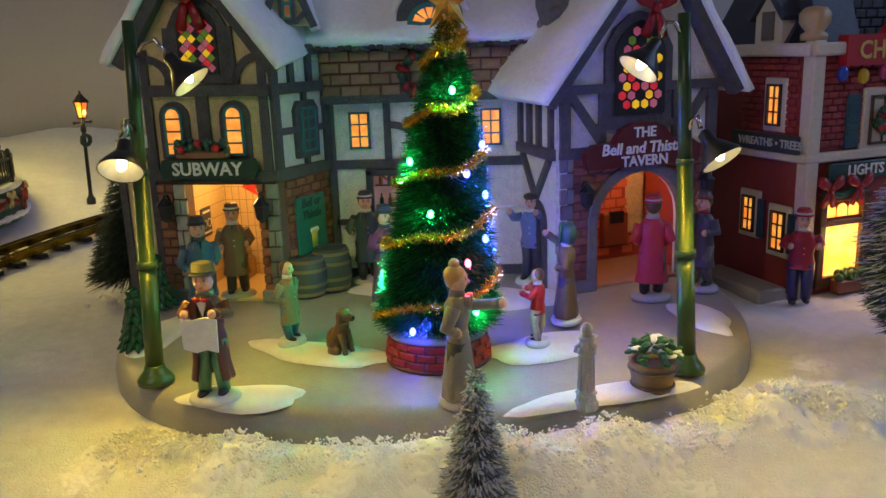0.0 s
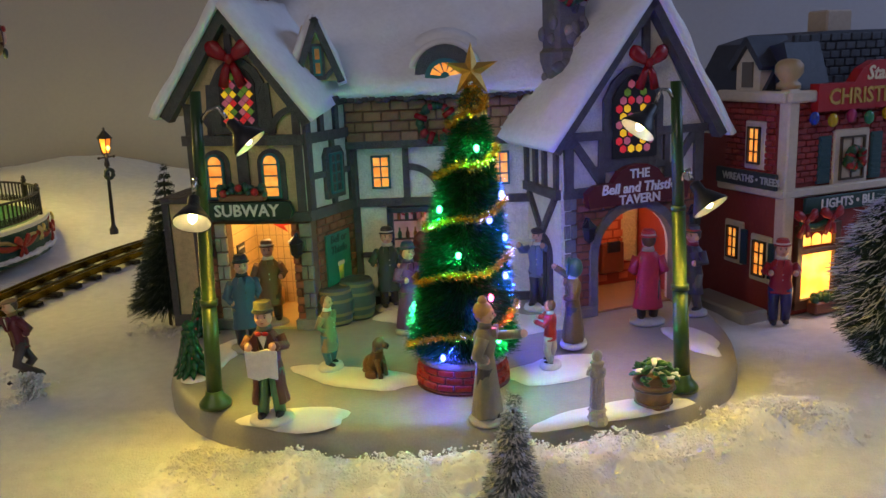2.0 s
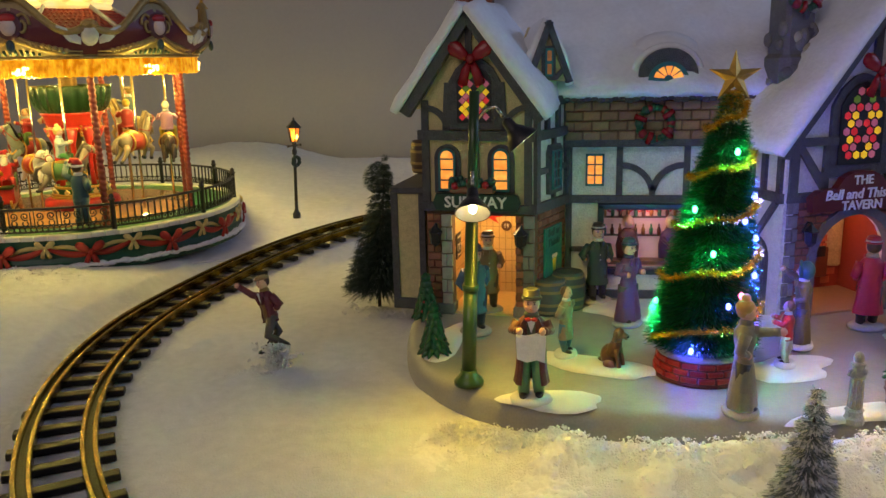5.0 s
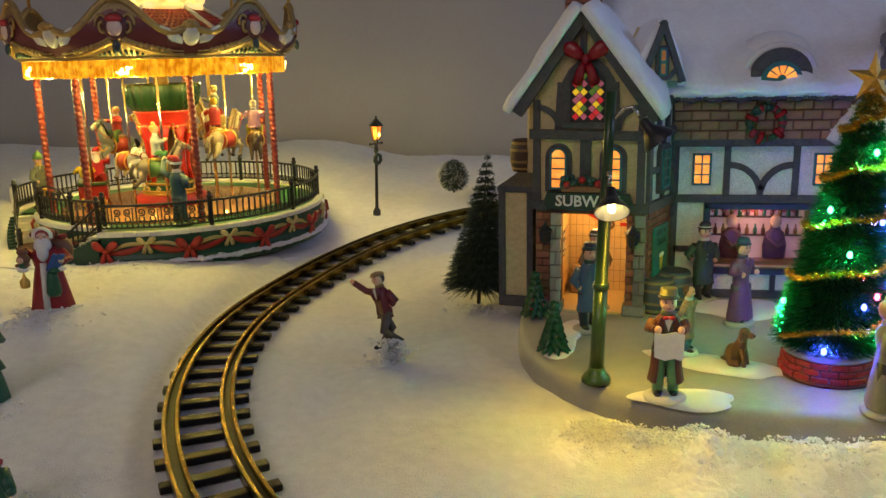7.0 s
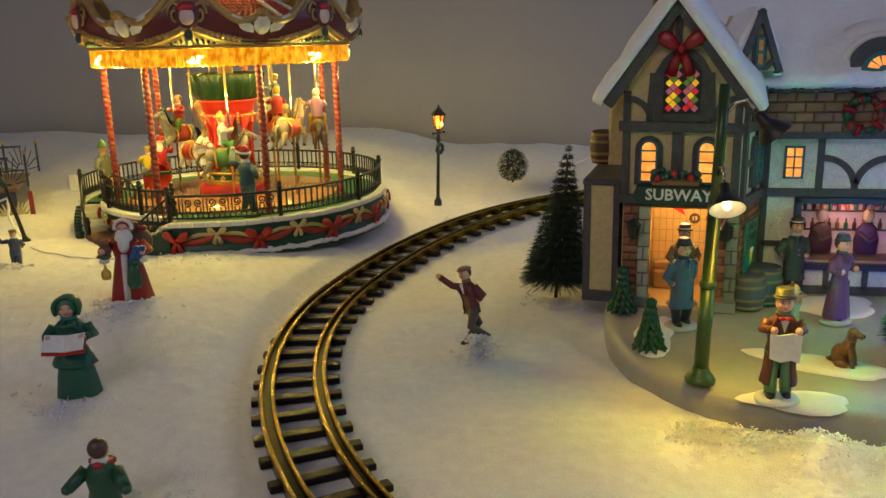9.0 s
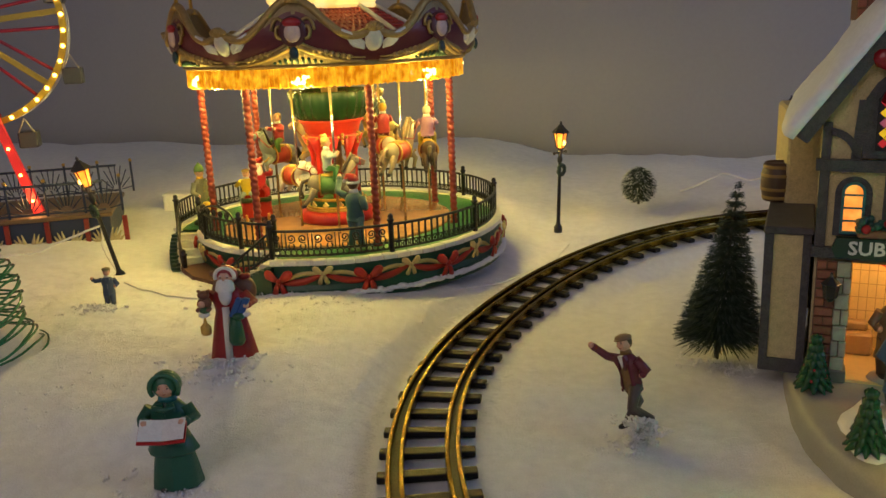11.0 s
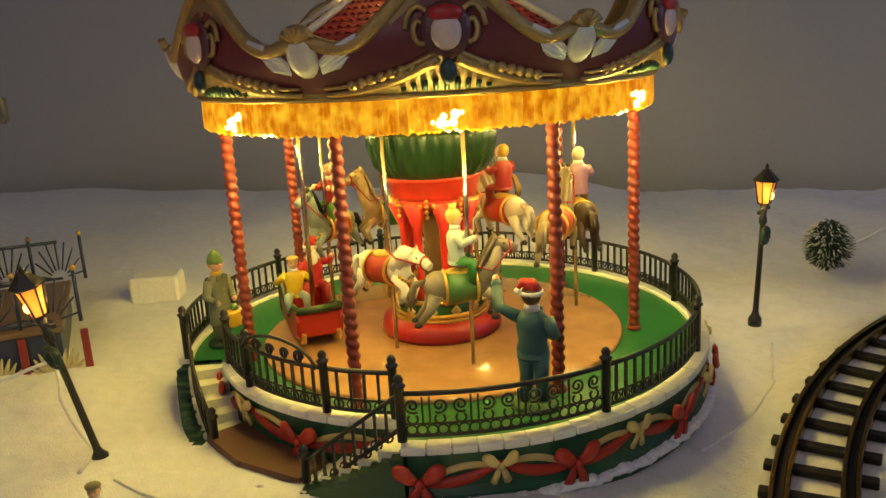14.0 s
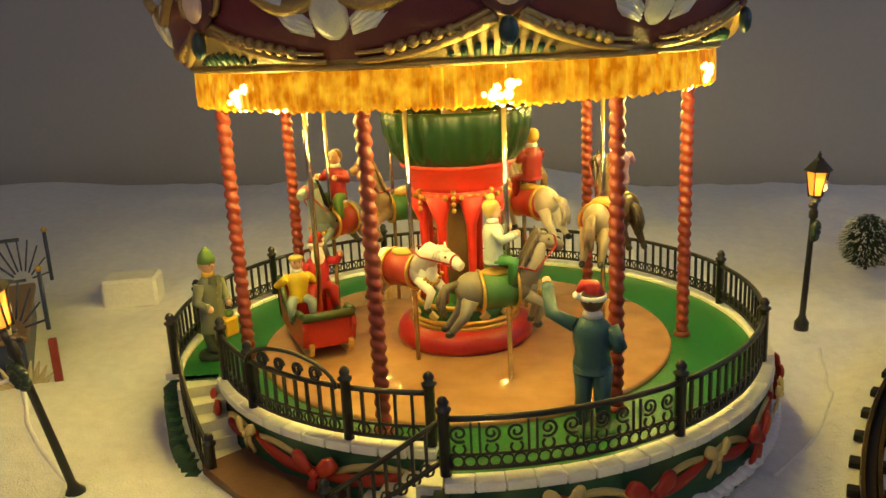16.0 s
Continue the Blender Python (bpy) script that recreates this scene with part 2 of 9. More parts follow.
def arch_pts(x0, x1, z0, zs, rise, n=10):
    """The outline of an arched opening: foot left, up and over, foot right."""
    pts = [(x0, z0), (x0, zs)]
    for k in range(1, n):
        a = math.pi * (1 - k / n)
        pts.append(((x0 + x1) / 2 + (x1 - x0) / 2 * math.cos(a), zs + rise * math.sin(a)))
    return pts + [(x1, zs), (x1, z0)]


def words(name, text, size, mats, parent, m, label="", extrude=0.04, align="CENTER", shear=0.0):
    """Raised letters; size and place in centimetres."""
    cu = bpy.data.curves.new(name, "FONT")
    cu.body, cu.size, cu.extrude, cu.align_x, cu.align_y, cu.shear, cu.resolution_u = text, size, extrude, align, "CENTER", shear, 2
    cu.offset = size * 0.022
    tmp = bpy.data.objects.new(name, cu)
    me = bpy.data.meshes.new_from_object(tmp)
    bpy.data.objects.remove(tmp)
    me.transform(Matrix.Scale(0.01, 4))
    me.materials.clear()
    me.materials.append(mats)
    ob = new(name, me)
    ob.parent = parent
    ob.matrix_basis = m
    if label:
        ob["label"] = label
    return ob


def cm(x, y, z, rx=0, ry=0, rz=0):
    return pose(x / 100, y / 100, z / 100, rx, ry, rz)


def face_pose(left, right, z):
    """The pose of a wall's own axes: x along it, y into the house, z up."""
    return pose(left[0], left[1], z, 0, 0, math.degrees(math.atan2(right[1] - left[1], right[0] - left[0])))


# ---- the room ----
def room_wall(name, c, s):
    bm = mesh_bm()
    box(bm, [100 * v for v in c], [100 * v for v in s])
    return tagged(part(name, bm, WALL), "plain grey painted wall of a dim room", "wall", kind="structure")


room_wall("wall_north", (-0.2, 1.53, 0.6), (4.2, 0.10, 2.6))
room_wall("wall_west", (-2.25, 0.0, 0.6), (0.10, 3.1, 2.6))
room_wall("wall_south", (-0.2, -1.55, 0.6), (4.2, 0.10, 2.6))
room_wall("wall_east", (1.85, 0.0, 0.6), (0.10, 3.1, 2.6))
room_wall("ceiling", (-0.2, 0.0, 1.95), (4.3, 3.3, 0.10))
room_wall("floor", (-0.2, 0.0, -0.75), (4.3, 3.3, 0.10))


# ---- the snow ----
def smooth01(a, b, v):
    t = min(1.0, max(0.0, (v - a) / (b - a)))
    return t * t * (3 - 2 * t)


def snow_height(x, y):
    west = smooth01(-0.36, -0.56, x)
    h = 0.030 * west * smooth01(0.30, 0.62, y)
    h += 0.022 * smooth01(0.85, 1.05, y) * (1 - 0.6 * west)
    h += 0.022 * smooth01(1.05, 1.38, y)
    h += 0.010 * west * noise.noise((x * 3.1, y * 3.1, 0.3))
    h += 0.0038 * noise.noise((x * 13, y * 13, 1.7)) + 0.0020 * noise.noise((x * 38, y * 38, 4.1)) + 0.0009 * noise.noise((x * 95, y * 95, 6.3))
    h += 0.010 * smooth01(1.2, 1.4, y) * noise.noise((x * 7, 0.5, 2.0))
    # the bank heaped against the front of the platform
    d = ((abs(x - 0.05) / 0.235) ** 2.4 + (abs(y - 0.60) / 0.225) ** 2.4) ** (1 / 2.4)
    front = smooth01(0.50, 0.42, y) * smooth01(-0.11, -0.03, x) * smooth01(0.36, 0.26, x)
    h += front * 0.021 * math.exp(-((d - 0.985) / 0.11) ** 2) * (0.8 + 0.5 * noise.noise((x * 28, y * 28, 8.0)))
    # flat bed under the track
    t = abs(math.hypot(x - 0.099, y - 0.615) - 0.50)
    if t < 0.06:
        k = smooth01(0.06, 0.033, t)
        return h * (1 - k) + k * (track_rise(y) - 0.001)
    return h


def track_rise(y):
    return 0.023 * smooth01(0.66, 1.04, y)


def build_snow():
    def axis(stops):
        out = []
        for a, b, n in stops:
            out += [a + (b - a) * k / n for k in range(n)]
        return out + [stops[-1][1]]
    xs = axis([(-2.2, -1.1, 22), (-1.1, 0.5, 400), (0.5, 1.8, 26)])
    ys = axis([(-1.45, 0.1, 16), (0.1, 1.0, 225), (1.0, 1.45, 50)])
    verts = [(x, y, snow_height(x, y)) for y in ys for x in xs]
    w = len(xs)
    faces = [(j * w + i, j * w + i + 1, (j + 1) * w + i + 1, (j + 1) * w + i) for j in range(len(ys) - 1) for i in range(w - 1)]
    me = bpy.data.meshes.new("ground")
    me.from_pydata(verts, [], faces)
    me.polygons.foreach_set("use_smooth", [True] * len(faces))
    me.materials.append(SNOW)
    tagged(new("ground", me), "white artificial snow blanket with drifts and lumps", "snow", kind="structure")


build_snow()


def build_crumbs():
    """Fluffy clumps, each a knot of small flakes, heaped along the bank and round the figurines' feet."""
    rng = np.random.default_rng(4)
    base = [(1, 0, 0), (-1, 0, 0), (0, 1, 0), (0, -1, 0), (0, 0, 1), (0, 0, -1)]
    tris = [(0, 2, 4), (2, 1, 4), (1, 3, 4), (3, 0, 4), (2, 0, 5), (1, 2, 5), (3, 1, 5), (0, 3, 5)]
    verts, faces = [], []

    def flake(x, y, z, s):
        k = len(verts)
        for b in base:
            j = rng.uniform(0.5, 1.3, 3)
            verts.append((x + b[0] * s * j[0], y + b[1] * s * j[1], z + b[2] * s * j[2]))
        faces.extend([(k + a, k + b, k + c) for a, b, c in tris])

    def clump(x, y, z, s):
        for d in rng.normal(0, s * 0.62, (max(3, int(s * 3000)), 3)):
            flake(x + d[0], y + d[1], z + d[2] * 0.40, rng.uniform(0.22, 0.75) * min(s, 0.0022))
    for i in range(2600):
        a = rng.uniform(math.radians(228), math.radians(340))
        q = rng.normal(0.985, 0.040)
        cx = 0.05 + 0.235 * q * np.sign(math.cos(a)) * abs(math.cos(a)) ** (2 / 2.4)
        cy = 0.60 + 0.225 * q * np.sign(math.sin(a)) * abs(math.sin(a)) ** (2 / 2.4)
        if cy > 0.46 or q < 0.925:
            continue
        clump(cx, cy, snow_height(cx, cy) + rng.uniform(0.0010, 0.0045), rng.uniform(0.0006, 0.0018))
    for i in range(160):
        x, y = rng.uniform(-0.10, 0.33), rng.uniform(0.27, 0.40)
        clump(x, y, snow_height(x, y) - 0.0010, rng.uniform(0.0006, 0.0020))
    for fx, fy, n, spread, up in ((-0.2525, 0.521, 190, 0.0055, 0.019), (-0.262, 0.508, 60, 0.010, 0.0), (-0.555, 0.530, 120, 0.024, 0.003), (-0.512, 0.395, 90, 0.020, 0.002), (-0.735, 0.625, 60, 0.012, 0.003), (-0.203, 0.66, 60, 0.014, 0.004), (-0.57, 0.685, 240, 0.05, 0.0), (-0.66, 0.47, 40, 0.03, 0.0), (0.07, 0.31, 60, 0.02, 0.0), (0.225, 0.43, 220, 0.020, 0.008), (-0.40, 0.29, 40, 0.02, 0.0)):
        for i in range(n):
            x, y = rng.normal(fx, spread), rng.normal(fy, spread * 0.6)
            clump(x, y, snow_height(x, y) - 0.0004 + up * rng.random(), rng.uniform(0.0010, 0.0032))
    for i in range(160):
        x, y = rng.uniform(-0.9, 0.35), rng.uniform(0.25, 1.1)
        if (abs(x - 0.04) / 0.2) ** 2.6 + (abs(y - 0.6) / 0.192) ** 2.6 < 1.05 or math.hypot(x + 0.605, y - 0.87) < 0.19 or abs(math.hypot(x - 0.099, y - 0.615) - 0.5) < 0.035:
            continue
        clump(x, y, snow_height(x, y), rng.uniform(0.0004, 0.0012))
    # stray fibres of the blanket along the track and the drifts
    for i in range(9000):
        if i % 2:
            a, o = rng.uniform(math.radians(95), math.radians(235)), 0.034 + abs(rng.normal(0, 0.006))
            r = 0.5 + o * rng.choice([-1, 1])
            x, y = 0.099 + r * math.cos(a), 0.615 + r * math.sin(a)
        else:
            x, y = rng.uniform(-0.85, 0.0), rng.uniform(0.28, 0.95)
            if math.hypot(x + 0.605, y - 0.87) < 0.19 or abs(math.hypot(x - 0.099, y - 0.615) - 0.5) < 0.036 or (abs(x - 0.04) / 0.2) ** 2.6 + (abs(y - 0.6) / 0.192) ** 2.6 < 1.08:
                continue
        t, ln, hh = rng.uniform(0, 6.28), rng.uniform(0.0015, 0.005), rng.uniform(0.0004, 0.0022)
        z = snow_height(x, y)
        dx, dy = ln * math.cos(t), ln * math.sin(t)
        k = len(verts)
        w = 0.00011
        verts.extend([(x - dx, y - dy, z - 0.0004), (x, y, z + hh - w), (x, y, z + hh + w), (x + dx, y + dy, z + hh * 0.4)])
        faces.extend([(k, k + 1, k + 2), (k + 1, k + 3, k + 2)])
    me = bpy.data.meshes.new("snow_crumbs")
    me.from_pydata(verts, [], faces)
    me.polygons.foreach_set("use_smooth", [True] * len(faces))
    me.materials.append(CRUMB)
    tagged(new("snow_crumbs", me), "loose fluffy crumbs of white artificial snow", "snow", kind="stuff")


build_crumbs()


def puff(x, y, z=0.0):
    """Height of cauliflower-like lumps of loose snow, from 0 to about 1, at three sizes."""
    h = 0.0
    for size, k in ((150.0, 0.42), (340.0, 0.34), (760.0, 0.24)):
        d = noise.voronoi((x * size, y * size, z))[0][0]
        h += k * math.sqrt(max(0.0, 1.0 - (d / 0.95) ** 2))
    return h


def build_bank():
    """The fluffy bank of snow heaped along the front of the plaza."""
    n, k = 620, 110
    verts = []
    for i in range(n + 1):
        u = i / n
        a = radians(222 + 126 * u)
        ca, sa = math.cos(a), math.sin(a)
        for j in range(k + 1):
            q = 0.84 + 0.46 * j / k
            x = 0.05 + 0.235 * q * math.copysign(abs(ca) ** (2 / 2.4), ca)
            y = 0.60 + 0.225 * q * math.copysign(abs(sa) ** (2 / 2.4), sa)
            body = smooth01(0.885, 0.945, q + 0.035 * noise.noise((x * 22, y * 22, 3.0))) * smooth01(1.28, 1.0, q)
            body *= smooth01(0.0, 0.12, u) * smooth01(1.0, 0.90, u)
            lump = puff(x, y) * (0.0064 * body + 0.0012 * smooth01(1.30, 1.1, q))
            verts.append((x, y, snow_height(x, y) - 0.0045 * body - 0.0015 + lump + 0.005 * body * noise.noise((x * 30, y * 30, 9.0))))
    w = k + 1
    faces = [(i * w + j, i * w + j + 1, (i + 1) * w + j + 1, (i + 1) * w + j) for i in range(n) for j in range(k)]
    me = bpy.data.meshes.new("snow_bank")
    me.from_pydata(verts, [], faces)
    me.polygons.foreach_set("use_smooth", [True] * len(faces))
    me.materials.append(CRUMB)
    tagged(new("snow_bank", me), "fluffy heaped bank of white artificial snow", "snow", kind="structure")


build_bank()


# ---- the railway track ----
TRACK_C, TRACK_R = (0.099, 0.615), 0.500
TRACK_Z = 0.006


def on_track(deg, off=0.0, z=0.0):
    a = radians(deg)
    return (TRACK_C[0] + (TRACK_R + off) * math.cos(a), TRACK_C[1] + (TRACK_R + off) * math.sin(a), TRACK_Z + z)


def track_bed_z(deg):
    return track_rise(on_track(deg)[1])


track = empty("railway_track", pose(0, 0, 0), label="curved toy railway track with black sleepers and brassy rails", category="railway track")


def build_track():
    d0, d1 = 20.0, 238.0
    bm = mesh_bm()
    box(bm, (-0.28, 0, 0.24), (6.0, 0.82, 0.44), bevel=0.06)
    first = part("sleeper", bm, SLEEPER, track)
    n = int((d1 - d0) / 3.1)
    for i in range(n):
        d = d0 + (d1 - d0) * (i + 0.5) / n
        x, y, z = on_track(d)
        ob = first if i == 0 else new("sleeper", first.data)
        ob.parent = track
        ob.matrix_basis = pose(x, y, track_bed_z(d), 0, 0, d)
    # each side of the track is a dark trough between two brass blades
    blade = ((-0.0016, 0.0040), (0.0016, 0.0040), (0.0013, 0.0062), (0.0015, 0.0098), (0.0010, 0.0106), (-0.0010, 0.0106), (-0.0015, 0.0098), (-0.0013, 0.0062))
    trough = ((-0.0034, 0.0036), (0.0034, 0.0036), (0.0036, 0.0050), (0.0036, 0.0058), (0.0020, 0.0062), (-0.0020, 0.0062), (-0.0036, 0.0058), (-0.0036, 0.0050))
    for off, prof, mat, name in ((0.0202, blade, RAILM, "rail"), (0.0125, blade, RAILM, "rail"), (-0.0153, blade, RAILM, "rail"), (-0.0221, blade, RAILM, "rail"), (0.0163, trough, SLEEPER, "rail_bed"), (-0.0187, trough, SLEEPER, "rail_bed")):
        verts, faces = [], []
        steps, p = 200, 8
        for i in range(steps + 1):
            d = d0 + (d1 - d0) * i / steps
            b = track_bed_z(d)
            for o, z in prof:
                x, y, _ = on_track(d, off + o)
                verts.append((x, y, b + z))
        for i in range(steps):
            for k in range(p):
                faces.append((i * p + k, i * p + (k + 1) % p, (i + 1) * p + (k + 1) % p, (i + 1) * p + k))
        me = bpy.data.meshes.new(name)
        me.from_pydata(verts, [], faces)
        me.materials.append(mat)
        ob = new(name, me)
        ob.parent = track
        ob["label"] = "dull brass rail" if name == "rail" else "black rail trough"


build_track()

# ---- the tavern piece: platform, subway wing, middle, tavern wing ----
tavern = empty("tavern_building", pose(0.04, 0.60, 0), label="snow-capped half-timbered tavern and subway entrance on a grey plaza", category="model building")
INV = tavern.matrix_basis.inverted()
F_SUB = INV @ face_pose((-0.160, 0.602), (-0.062, 0.590), 0.02)
F_ANG = INV @ face_pose((-0.062, 0.590), (-0.036, 0.650), 0.02)
F_MID = INV @ face_pose((-0.036, 0.650), (0.108, 0.650), 0.02)
F_TAVL = INV @ face_pose((0.104, 0.650), (0.123, 0.592), 0.02)
F_TAV = INV @ face_pose((0.123, 0.592), (0.246, 0.645), 0.02)


def super_ring(rx, ry, p, n, cx=0.0, cy=0.0):
    out = []
    for k in range(n):
        a = 2 * math.pi * k / n
        c, s = math.cos(a), math.sin(a)
        out.append((cx + rx * math.copysign(abs(c) ** (2 / p), c), cy + ry * math.copysign(abs(s) ** (2 / p), s)))
    return out


def build_platform():
    bm = mesh_bm()
    rings = []
    for s, z in ((0.998, -0.5), (1.0, 0.9), (0.992, 1.6), (0.972, 1.92), (0.945, 2.0), (0.6, 2.0), (0.2, 2.0)):
        rings.append([bm.verts.new((x, y, z)) for x, y in super_ring(20.0 * s, 19.2 * s, 2.6, 96)])
    for a, b in zip(rings, rings[1:]):
        for k in range(96):
            bm.faces.new((a[k], a[(k + 1) % 96], b[(k + 1) % 96], b[k])).smooth = True
    bm.faces.new(rings[-1])
    part("platform", bm, PLAT, tavern, "grey painted plaza with rounded rim")

    def patch(x, y, rx, ry, seed, rot=0.0, lift=2.02):
        b2 = mesh_bm()
        rng = random.Random(seed)
        n = 22
        ph = [rng.uniform(0, 6.28) for _ in range(3)]
        rr = []
        for s, h in ((1.0, 0.0), (0.96, 0.14), (0.85, 0.26), (0.4, 0.30)):
            ring = []
            for k in range(n):
                a = 2 * math.pi * k / n
                w = 1 + 0.16 * math.sin(2 * a + ph[0]) + 0.13 * math.sin(3 * a + ph[1]) + 0.08 * math.sin(5 * a + ph[2])
                px, py = rx * s * w * math.cos(a), ry * s * w * math.sin(a)
                c, d = math.cos(radians(rot)), math.sin(radians(rot))
                ring.append(b2.verts.new((x + px * c - py * d, y + px * d + py * c, lift + h)))
            rr.append(ring)
        for a, b in zip(rr, rr[1:]):
            for k in range(n):
                b2.faces.new((a[k], a[(k + 1) % n], b[(k + 1) % n], b[k])).smooth = True
        b2.faces.new(rr[-1])
        part("snow_patch", b2, PLAT_SNOW, tavern, "painted white snow patch")
    # centres are measured from the middle of the plaza
    for i, (x, y, rx, ry, rot) in enumerate(((-8.7, -17.4, 3.4, 1.35, -8), (-6.0, -11.3, 4.0, 1.7, -25), (6.6, -11.0, 3.4, 1.9, 20), (9.0, -17.8, 4.2, 1.15, 17), (16.7, -6.3, 1.2, 3.4, 14), (-16.3, -7.0, 1.5, 3.9, -14), (-2.4, 1.5, 4.0, 2.3, 0), (5.6, -1.5, 3.5, 2.5, 0))):
        patch(x, y, rx, ry, i, rot)


build_platform()


def lay_bricks(parent, m, x0, x1, z0, z1, bw, bh, mats, y=-0.08, inside=None, gap=0.10):
    """Courses of single bricks, each an object of its own on one shared mesh."""
    bm = mesh_bm()
    box(bm, (0, 0, 0), (bw - gap, 0.34, bh - gap), bevel=0.05)
    first = part("brick", bm, mats, parent)
    used = False
    rows = max(1, round((z1 - z0) / bh))
    for r in range(rows):
        z = z0 + (r + 0.5) * (z1 - z0) / rows
        x = x0 + (bw / 2 if r % 2 == 0 else 0.0) + bw * 0.02
        while x < x1 + bw * 0.3:
            left, right = max(x - bw / 2, x0), min(x + bw / 2, x1)
            if right - left > bw * 0.3 and (inside is None or inside((left + right) / 2, z)):
                ob = first if not used else new("brick", first.data)
                used = True
                ob.parent = parent
                k = (right - left) / bw
                ob.matrix_basis = m @ cm((left + right) / 2, y + random.uniform(-0.03, 0.03), z) @ Matrix.Diagonal((k, 1, (z1 - z0) / rows / bh, 1))
            x += bw
    return first


def lit_window(m, x, z, w, h, bars=(2, 3), arched=False, frame_mat=None, pane=None, parent=None, deep=0.1):
    """A glazed window: frame, bars and lit panes."""
    fm = frame_mat or TEAL
    win = mesh_bm()
    t = 0.16
    if arched:
        outer = arch_pts(x - w / 2, x + w / 2, z - h / 2, z + h / 2 - w / 2, w / 2)
        inner = arch_pts(x - w / 2 + t, x + w / 2 - t, z - h / 2 + t, z + h / 2 - w / 2, w / 2 - t)
        prism(win, outer + inner[::-1], -0.22, 0.05)
        prism(win, [(x - w / 2, z - h / 2), (x + w / 2, z - h / 2), (x + w / 2, z - h / 2 + t), (x - w / 2, z - h / 2 + t)], -0.24, 0.05)
    else:
        for a, b, c, d in ((x - w / 2, x + w / 2, z - h / 2, z - h / 2 + t), (x - w / 2, x + w / 2, z + h / 2 - t, z + h / 2), (x - w / 2, x - w / 2 + t, z - h / 2, z + h / 2), (x + w / 2 - t, x + w / 2, z - h / 2, z + h / 2)):
            box(win, ((a + b) / 2, -0.1, (c + d) / 2), (b - a, 0.3, d - c))
    f = part("window_frame", win, fm, parent or tavern, m=m)
    bm = mesh_bm()
    for k in range(1, bars[0]):
        box(bm, (x - w / 2 + w * k / bars[0], -0.13, z), (0.11, 0.1, h - 0.2))
    for k in range(1, bars[1]):
        box(bm, (x, -0.13, z - h / 2 + h * k / bars[1]), (w - 0.2, 0.1, 0.11))
    if len(bm.verts):
        pieces("glazing_bar", bm, fm, f)
    else:
        bm.free()
    bm = mesh_bm()
    pts = arch_pts(x - w / 2 + t, x + w / 2 - t, z - h / 2 + t, z + h / 2 - w / 2, w / 2 - t) if arched else [(x - w / 2 + t, z - h / 2 + t), (x + w / 2 - t, z - h / 2 + t), (x + w / 2 - t, z + h / 2 - t), (x - w / 2 + t, z + h / 2 - t)]
    prism(bm, pts, -0.06, deep)
    part("pane", bm, pane or WINDOW_LIT, f, "warm lit pane")
    return f


STAINED = [mottled_glow("stained_yellow", (0.75, 0.36, 0.01), (1.0, 0.62, 0.02), 0.55, 200), mottled_glow("stained_red", (0.45, 0.01, 0.02), (0.8, 0.03, 0.04), 0.40, 200),
           mottled_glow("stained_green", (0.05, 0.10, 0.01), (0.13, 0.24, 0.03), 0.40, 200), mottled_glow("stained_rose", (0.30, 0.05, 0.10), (0.55, 0.14, 0.20), 0.40, 200)]


def stained_window(m, x, z0, w, h, hexes):
    """A pointed leaded window of coloured glass pieces."""
    bm = mesh_bm()
    half = w / 2

    def outline(hw, zt, zb):
        return [(x - hw, zb), (x - hw, zt - hw * 0.9), (x - hw * 0.72, zt - hw * 0.42), (x - hw * 0.3, zt - hw * 0.08), (x, zt), (x + hw * 0.3, zt - hw * 0.08), (x + hw * 0.72, zt - hw * 0.42), (x + hw, zt - hw * 0.9), (x + hw, zb)]
    prism(bm, outline(half + 0.65, z0 + h + 0.6, z0 - 0.55), -0.30, 0.1)
    fr = part("window_frame", bm, TIMBER, tavern, "grey timber surround", m=m)
    bm = mesh_bm()
    prism(bm, outline(half, z0 + h, z0), -0.42, 0.0)
    part("lead_backing", bm, BLACK, fr)
    s = 0.62 if not hexes else 0.70
    groups = [mesh_bm() for _ in STAINED]
    rng = random.Random(7 if hexes else 3)
    rows = int(h / (s * 0.5)) + 2
    for r in range(rows):
        for c in range(-4, 5):
            px = x + (c + (0.5 if r % 2 else 0.0)) * s
            pz = z0 + 0.1 + r * s * (0.5 if not hexes else 0.84)
            dx = abs(px - x)
            if dx > half - s * 0.36 or dx < s * 0.38 or pz < z0 + s * 0.35:
                continue
            if pz > z0 + h - 0.25 - (dx / half) ** 1.6 * half * 0.9 - s * 0.3:
                continue
            g = groups[(r + c * 2 + (0 if hexes else (r // 2))) % 4 if rng.random() > 0.25 else rng.randrange(4)]
            q = s * 0.45 if not hexes else s * 0.44
            if hexes:
                prism(g, [(px + q * math.cos(radians(60 * k + 30)), pz + q * math.sin(radians(60 * k + 30))) for k in range(6)], -0.46, -0.40)
            else:
                prism(g, [(px - q, pz), (px, pz - q), (px + q, pz), (px, pz + q)], -0.46, -0.40)
    for g, mt in zip(groups, STAINED):
        part("coloured_glass", g, mt, fr)


